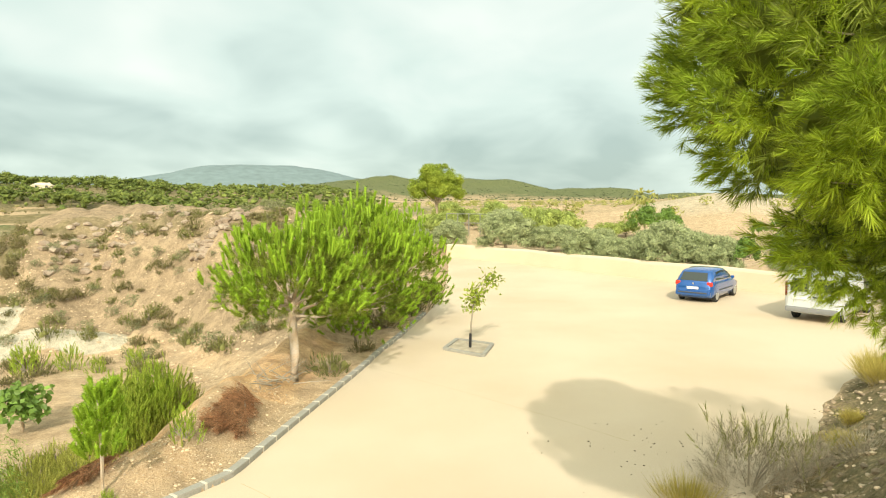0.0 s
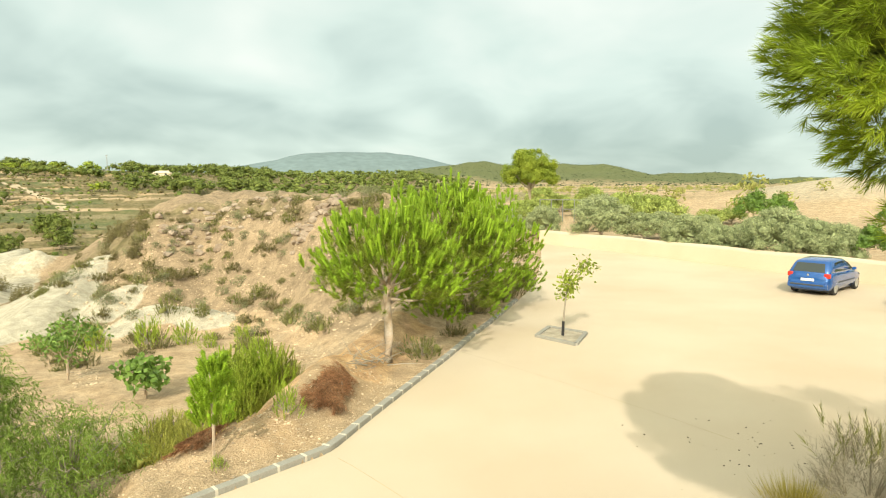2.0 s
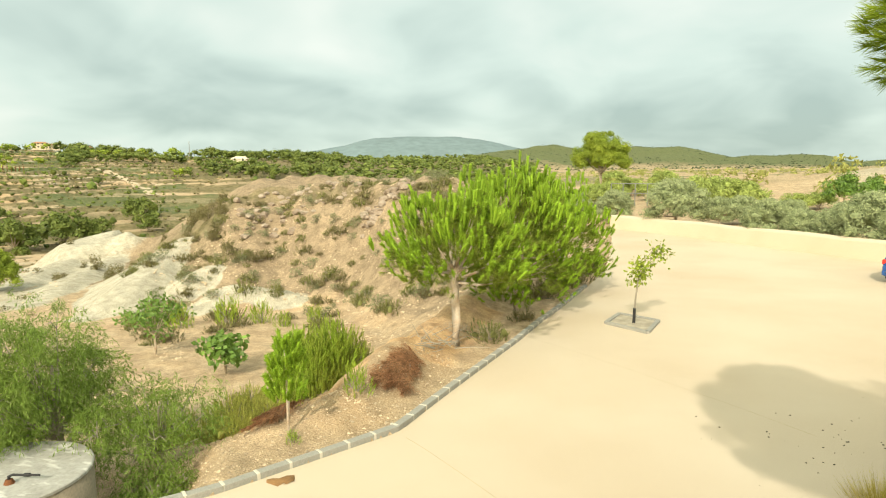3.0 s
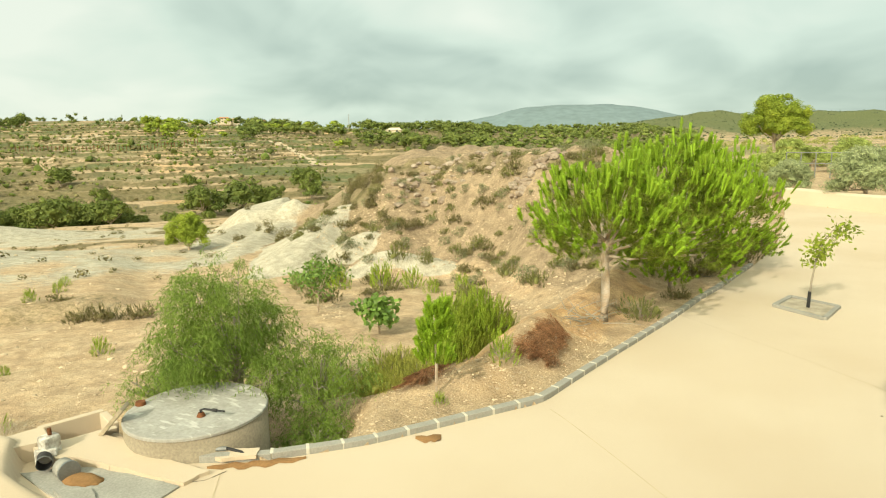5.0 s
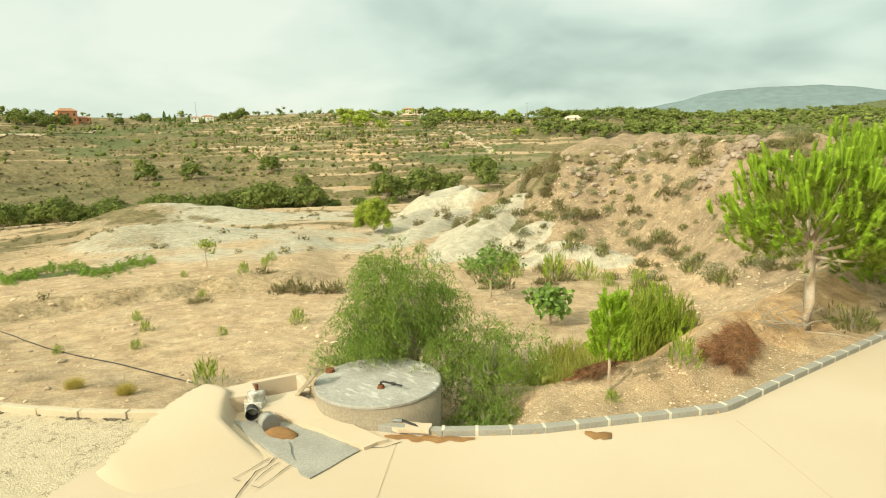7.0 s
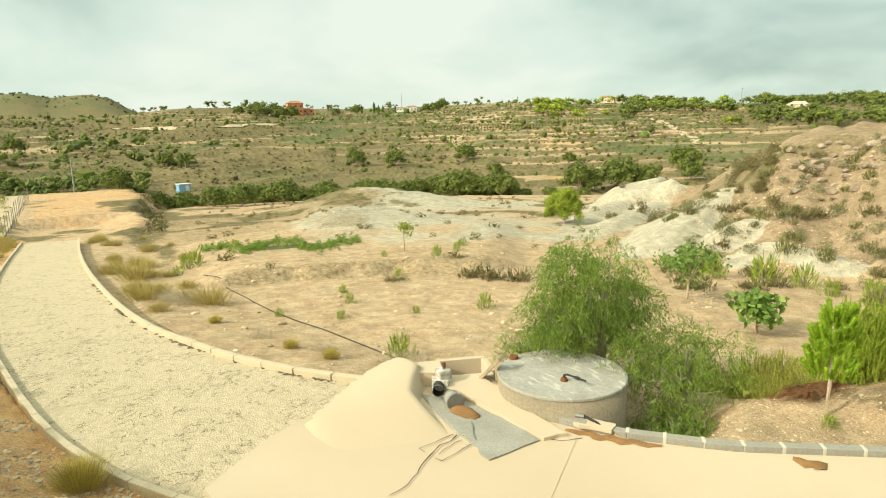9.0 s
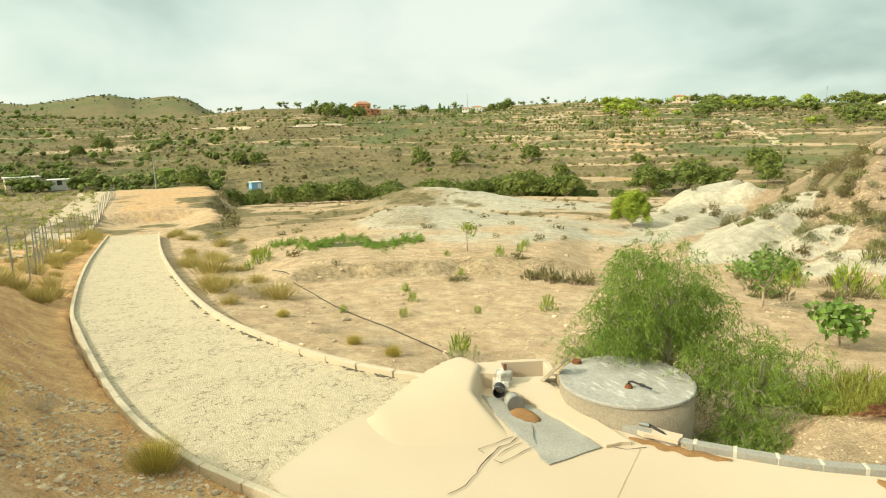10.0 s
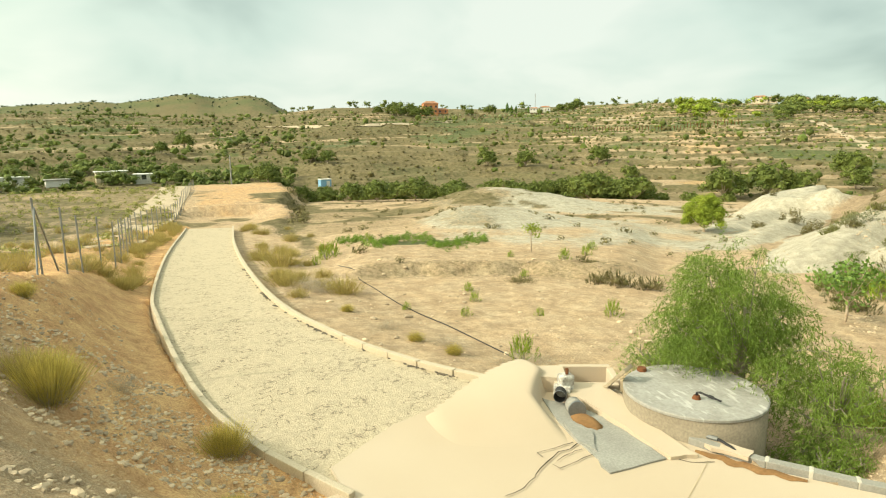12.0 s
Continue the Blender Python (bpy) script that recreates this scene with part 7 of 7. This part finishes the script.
far_growth("terrace_scrub", "small bushes dotted over the terraces", "scrub", SCRUB, bits, frng.gamma(2.0, 0.20, len(bits)) + 0.2, 8, 115, 0.7)
dots = sector(frng, 3000, 30, 112, 130, 435)
dots = dots[fbm(dots[:, 0], dots[:, 1], 0.03, 8) > 0.03]
far_growth("terrace_green_bushes", "green bushes and small trees on the terraces", "scrub", VALLEY, dots, frng.gamma(2.0, 0.36, len(dots)) + 0.3, 12, 116, 0.9)
slopes = sector(frng, 900, 86, 112, 185, 420)
slopes = slopes[fbm(slopes[:, 0], slopes[:, 1], 0.025, 28) > 0.02]
far_growth("slope_bushes", "dark green bushes and low trees on the scrubby hillside", "scrub", VALLEY, slopes, frng.gamma(2.0, 0.55, len(slopes)) + 0.5, 10, 127, 0.75, 2)
ridge = sector(frng, 170, 26, 112, 420, 470)
far_growth("ridge_trees", "trees along the skyline of the plateau", "wood", VALLEY, ridge, frng.gamma(2.0, 0.7, len(ridge)) + 0.7, 16, 117, 0.7, 4, 0.4)
hillside = sector(frng, 3000, -36, 12, 420, 1150)
far_growth("far_hill_scrub", "dark scrub on the distant hills", "scrub", FARHILL, hillside, frng.uniform(0.7, 1.7, len(hillside)), 0, 118, 0.55)
peaks = sector(frng, 700, 86, 112, 640, 1000)
far_growth("left_hill_scrub", "scrub dotted over the far bare hill", "scrub", FARHILL, peaks, frng.uniform(0.8, 2.4, len(peaks)), 0, 126, 0.7)
nearr = sector(frng, 500, -34, 10, 80, 330)
far_growth("sandy_slope_scrub", "bushes on the sandy slope behind the grove", "scrub", ESPARTO, nearr, frng.gamma(2.0, 0.25, len(nearr)) + 0.3, 60, 119, 0.7, core=0.35)
flat = sector(frng, 700, 97.5, 112, 40, 135)
flat = flat[(flat[:, 0] < -58) | (flat[:, 1] < -9)]
far_growth("field_weeds", "weeds and low bushes on the flat field", "scrub", ESPARTO, flat, frng.uniform(0.12, 0.5, len(flat)), 40, 120, 0.6, core=0.4)
pans = sector(frng, 240, 46, 84, 26, 105)
far_growth("pan_weeds", "sparse low weeds on the pale pan", "scrub", SCRUB, pans, frng.uniform(0.10, 0.40, len(pans)), 50, 121, 0.6, core=0.4)
village = np.concatenate([sector(frng, 120, 97, 112, 158, 192), sector(frng, 40, 88, 98, 150, 166)])
far_growth("hamlet_trees", "green trees round the hamlet", "wood", VALLEY, village, frng.uniform(1.0, 2.6, len(village)), 18, 122, 0.7, 5, 0.2)
green_line = [beside(a, 36 + 0.25 * (a - 78) + frng.normal() * 1.1 + 1.5 * math.sin(a))[:2] for a in frng.uniform(70, 84, 300)]
far_growth("green_reeds", "strip of fresh green reeds across the pan", "grass", GRASS, green_line, frng.uniform(0.08, 0.22, len(green_line)), 60, 123, 1.0, core=0.3)

edges = sector(frng, 16000, 36, 108, 135, 400)
inward = edges - (edges - np.array([HOME[0], HOME[1]])) / np.hypot(edges[:, 0] - HOME[0], edges[:, 1] - HOME[1])[:, None] * 3.0
edges = edges[ground_height(edges[:, 0], edges[:, 1])[0] - ground_height(inward[:, 0], inward[:, 1])[0] > 0.75]
far_growth("terrace_edge_scrub", "dark scrub lining the edges of the terraces", "scrub", SCRUB, edges, frng.gamma(2.0, 0.16, len(edges)) + 0.25, 6, 128, 0.7)
bank_side = sector(frng, 46, 86.6, 88.2, 58, 112)
far_growth("clay_bank_scrub", "scrub on the broken clay bank beyond the ramp", "scrub", SCRUB, bank_side, frng.uniform(0.3, 0.85, len(bank_side)), 40, 129, 0.7, core=0.4)

# orchard rows on the terraces where sun is put into the soil
rows = []
for q, rr in enumerate(range(176, 384, 11)):
    for a in np.arange(38, 66, 170.0 / rr):
        if math.sin(a * 0.55 + q * 1.9) + 0.5 * math.sin(a * 1.7 + q) > -0.55:
            rows.append(beside(a + frng.normal() * 0.04, rr + frng.normal() * 0.6 + 2 * math.sin(a / 3 + q))[:2])
far_growth("orchard_rows", "rows of round trees on the terraces", "orchard", VALLEY, rows, frng.uniform(0.6, 1.25, len(rows)), 14, 124)
prow = [beside(a, 385 + frng.normal() * 0.8)[:2] for a in np.arange(44, 80, 0.45)]
far_growth("skyline_orchard", "orchard trees on the skyline", "orchard", OLIVE, prow, frng.uniform(1.0, 1.7, len(prow)), 14, 125)


def cypress(spots):
    rng = np.random.default_rng(131)
    thing = tagged(new("cypress_tree"), "tall dark slender cypress on the ridge", "cypress")
    n = 420
    h = rng.random(n)
    ang = rng.random(n) * 6.28
    rad = 0.75 * np.sin(np.pi * np.clip(h * 0.9 + 0.12, 0, 1)) ** 0.7
    p = np.stack([rad * np.cos(ang), rad * np.sin(ang), 0.4 + 6.2 * h], 1)
    v, f = leaves(p, unit(np.stack([np.cos(ang) * 0.3, np.sin(ang) * 0.3, np.ones(n)], 1)), 0.8, 0.32, rng)
    part("crown", mesh_from("crown", v, f, FIG), None, thing)
    part("trunk", tube([(0, 0, -0.3), (0, 0, 5.5)], [0.14, 0.03], 6), BARK, thing)
    stand(thing, spots, "cypresses on the ridge", 0.2)


cypress([beside(69.2, 400, 0.75, 0), beside(68.1, 402, 0.95, 0), beside(67.7, 400, 0.8, 0), beside(67.3, 404, 0.7, 0), beside(66.2, 401, 0.6, 0)])


def house(name, label, m, wings, wall, roof, gable=True):
    """A house of box wings (x, y, width, depth, height), each with its roof, windows and door."""
    thing = tagged(new(name), label, "house")
    thing.matrix_basis = m
    for k, (x, y, w, d, h) in enumerate(wings):
        part("wall", box(w, d, h + 1.5, x, y, -1.5, 0.03), wall, thing)
        if gable:
            bm = bmesh.new()
            q = 0.4
            pts = [(-w / 2 - q, -d / 2 - q, h), (w / 2 + q, -d / 2 - q, h), (w / 2 + q, d / 2 + q, h), (-w / 2 - q, d / 2 + q, h), (-w / 2 * 0.55, 0, h + d * 0.20), (w / 2 * 0.55, 0, h + d * 0.20)]
            vs = [bm.verts.new((a + x, b + y, c + 0.01)) for a, b, c in pts]
            for f in ((0, 1, 5, 4), (2, 3, 4, 5), (1, 2, 5), (3, 0, 4), (3, 2, 1, 0)):
                bm.faces.new([vs[i] for i in f])
            part("roof", bm, roof, thing)
        else:
            part("roof", box(w + 0.5, d + 0.5, 0.22, x, y, h, 0.04), roof, thing)
        count = max(1, int(w / 3.0)) if h > 1.6 else 0
        for i in range(count):
            wx = x - w / 2 + w * (i + 0.5) / count
            for s in ((1,) if h < 4 else (1, 2)):
                win = part("window", box(1.0, 0.12, 1.2, wx, y - d / 2 - 0.02, 0.9 + (s - 1) * 2.8, 0.0), GLASS, thing, "dark window")
                part("sill", box(1.2, 0.2, 0.08, wx, y - d / 2 - 0.06, 0.80 + (s - 1) * 2.8, 0.0), LIMEWASH, win)
        if k == 0 and gable:
            part("door", box(0.95, 0.12, 2.05, x + w * 0.06, y - d / 2 - 0.03, 0, 0.0), WOOD, thing)
            part("chimney", box(0.6, 0.6, 1.4, x + w * 0.3, y, h + 0.2, 0.02), wall, thing)
    return thing


def housed(a, r, turn=0.0, up=0.0):
    x, y, _, _ = beside(a, r)
    return pose(x, y, ground_at(x, y) + up, 0, 0, a + turn)


house("orange_villa", "two-storey orange villa with a low wing on the ridge", housed(75.1, 392, 10), [(0, 0, 9, 8, 6.2), (-8, 1, 7, 5, 2.8), (8, 2, 7, 5, 2.6)], ORANGE, TILE)
house("cream_villa", "cream villa with a hipped roof among pines", housed(32.5, 334, -12, -0.6), [(0, 0, 8, 7, 4.6), (-7, 1, 6, 5, 2.2), (6, 0, 5, 5, 2.8)], STUCCO, STUCCO)
house("cream_farmhouse", "long cream farmhouse on the skyline", housed(47.3, 405, 0, 1.0) @ Matrix.Scale(0.62, 4), [(0, 0, 13, 8, 4.4), (10, 1, 9, 6, 3.4)], STUCCO, TILE)
house("cream_cottage", "small cream cottage on the skyline", housed(44.2, 408, 0, 1.0) @ Matrix.Scale(0.62, 4), [(0, 0, 9, 7, 3.4)], STUCCO, TILE)
house("white_farmhouse", "white farmhouse beside skyline trees", housed(64.7, 398, 0, 0.8) @ Matrix.Scale(0.62, 4), [(0, 0, 10, 7, 3.6), (-11, 0, 9, 5, 2.8)], LIMEWASH, TILE)
house("white_cottage", "low white cottage with dark windows in the hamlet", housed(99.7, 164, -8, 0.2), [(0, 0, 4.6, 3.2, 2.0)], LIMEWASH, LIMEWASH, False)
house("flat_shed", "long flat-roofed pale shed in the hamlet", housed(102.0, 172, 5, 0.1), [(0, 0, 8, 4, 1.4)], STUCCO, LIMEWASH, False)
house("grey_shed", "low grey shed among trees in the hamlet", housed(106.0, 164, 5, 0.1), [(0, 0, 4.5, 3, 1.3)], LIMEWASH, CEMENT, False)
house("pale_barn", "pale barn roof at the edge of the hamlet", housed(109.2, 170, 5, 0.1), [(0, 0, 8, 4, 1.4)], LIMEWASH, LIMEWASH, False)


def blue_hut():
    thing = tagged(new("blue_hut"), "small blue sheet-metal hut at the field edge", "hut")
    thing.matrix_basis = housed(84.85, 150, 20)
    part("wall", box(2.6, 2.0, 2.0, 0, 0, -0.2, 0.03), BLUEHUT, thing)
    part("roof", box(2.9, 2.3, 0.12, 0, 0, 1.8, 0.02), LIMEWASH, thing, "white flat roof")
    part("door", box(0.8, 0.06, 1.6, 0.5, -1.02, -0.1, 0.0), LIMEWASH, thing)


blue_hut()


def utility_pole(a, r, tall):
    x, y, _, _ = beside(a, r)
    z = ground_at(x, y)
    thing = tagged(new("utility_pole"), "tall grey utility pole", "pole", "utility poles")
    thing.location = (x, y, z)
    part("shaft", tube([(0, 0, -0.3), (0, 0, tall)], [0.20, 0.12], 8), CEMENT, thing)
    part("cross_arm", box(1.6, 0.12, 0.12, 0, 0, tall - 0.5, 0.01), GALV, thing)


utility_pole(92.9, 150, 8.0)
utility_pole(65.6, 402, 12.0)
utility_pole(36.6, 380, 10.0)

# dirt tracks on the far slope
def track(name, pts, width, material, label):
    ln = np.concatenate([smooth_line([beside(a, r)[:2] for a, r in pts], 3.0)])
    vs = []
    for k, p in enumerate(ln):
        d = ln[min(k + 1, len(ln) - 1)] - ln[max(k - 1, 0)]
        nr = np.array([-d[1], d[0]]) / np.hypot(*d) * width / 2
        for q in (p - nr, p + nr):
            vs.append((*q, ground_at(*q) + (0.06 if abs(q[0]) < 130 else 0.25)))
    i = np.arange(len(ln) - 1)
    tagged(new(name, mesh_from(name, np.array(vs), np.stack([2 * i, 2 * i + 2, 2 * i + 3, 2 * i + 1], -1), material)), label, "track", kind="structure")


PALE = mat("pale_dirt_track", (0.50, 0.41, 0.29), 0.95, 0.25, 0.5, 8, 0.1)
track("road_far_track", [(89.5, 330), (86.5, 310), (83.5, 290), (81.0, 285), (78.0, 300), (73.0, 315)], 4.0, PALE, "pale dirt track climbing the far slope")
track("road_field_track", [(103.5, 42), (101.5, 53), (98.9, 76), (97.7, 98), (97.4, 118)], 4.5, PALE, "pale dirt track beside the fence")
track("road_terrace_track", [(43.5, 300), (42.0, 270), (40.2, 240), (39.5, 215)], 3.5, PALE, "dirt track across the terraces")


def vineyard_posts():
    bm = bmesh.new()
    for k, a in enumerate(np.arange(48.5, 63.0, 0.26)):
        x, y, _, _ = beside(a, 268 + 6 * math.sin(a / 3))
        z = ground_at(x, y)
        box(0.16, 0.16, 2.2, x, y, z - 0.2, 0, bm)
    tagged(part("hedge_posts", bm, RUSTY), "row of brown posts along a terrace edge", "posts", kind="stuff")


vineyard_posts()


# ---- the far mountain ----
def mountain():
    n, k = 120, 14
    az, vs = np.linspace(2, 32, n), []
    for i, a in enumerate(az):
        up = float(np.interp(a, [2, 6.9, 9.2, 11, 13.2, 16, 18.9, 20.8, 22.1, 23.5, 25.5, 27.5, 32], [1.2, 2.2, 2.77, 3.2, 3.45, 3.55, 3.48, 3.4, 3.16, 2.71, 2.4, 2.04, 1.3]))
        tall = 2850 * math.tan(math.radians(up)) - 25.5 + 9 * float(fbm(np.array([a]), np.array([0.0]), 0.5, 3)[0])
        for j in range(k):
            u = j / (k - 1)
            r = 2450 + 500 * u
            h = math.sin(math.pi * u * 0.5) * tall
            x, y, _, _ = beside(a, r)
            vs.append((x, y, 30 + h + 10 * float(fbm(np.array([x]), np.array([y]), 0.006, 9)[0]) * u))
    i, j = np.meshgrid(np.arange(n - 1), np.arange(k - 1), indexing="ij")
    f = np.stack([i * k + j, i * k + j + 1, (i + 1) * k + j + 1, (i + 1) * k + j], -1).reshape(-1, 4)
    tagged(new("backdrop_mountain", mesh_from("backdrop_mountain", np.array(vs), f, HAZEMOUNT, True)), "mountain under low cloud, blue-grey haze put into its colour", "mountain", kind="structure")


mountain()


# ---- mortar between the kerb stones ----
def mortar():
    parent = bpy.data.objects["kerb_lot"]
    stones = [o for o in parent.children]
    bm = box(0.05, 0.158, 0.45, 0, 0, -0.345, 0.006)
    me = bpy.data.meshes.new("mortar_joint")
    bm.to_mesh(me)
    bm.free()
    me.materials.append(MORTAR)
    for a, b in zip(stones, stones[1:]):
        ob = new("mortar_joint", me)
        ob.parent = parent
        p, q = a.matrix_basis.translation, b.matrix_basis.translation
        d = q - p
        c = (p + q) / 2
        ob.matrix_basis = pose(c.x, c.y, c.z, 0, 0, math.degrees(math.atan2(d.y, d.x)) + random.uniform(-2, 2))


mortar()
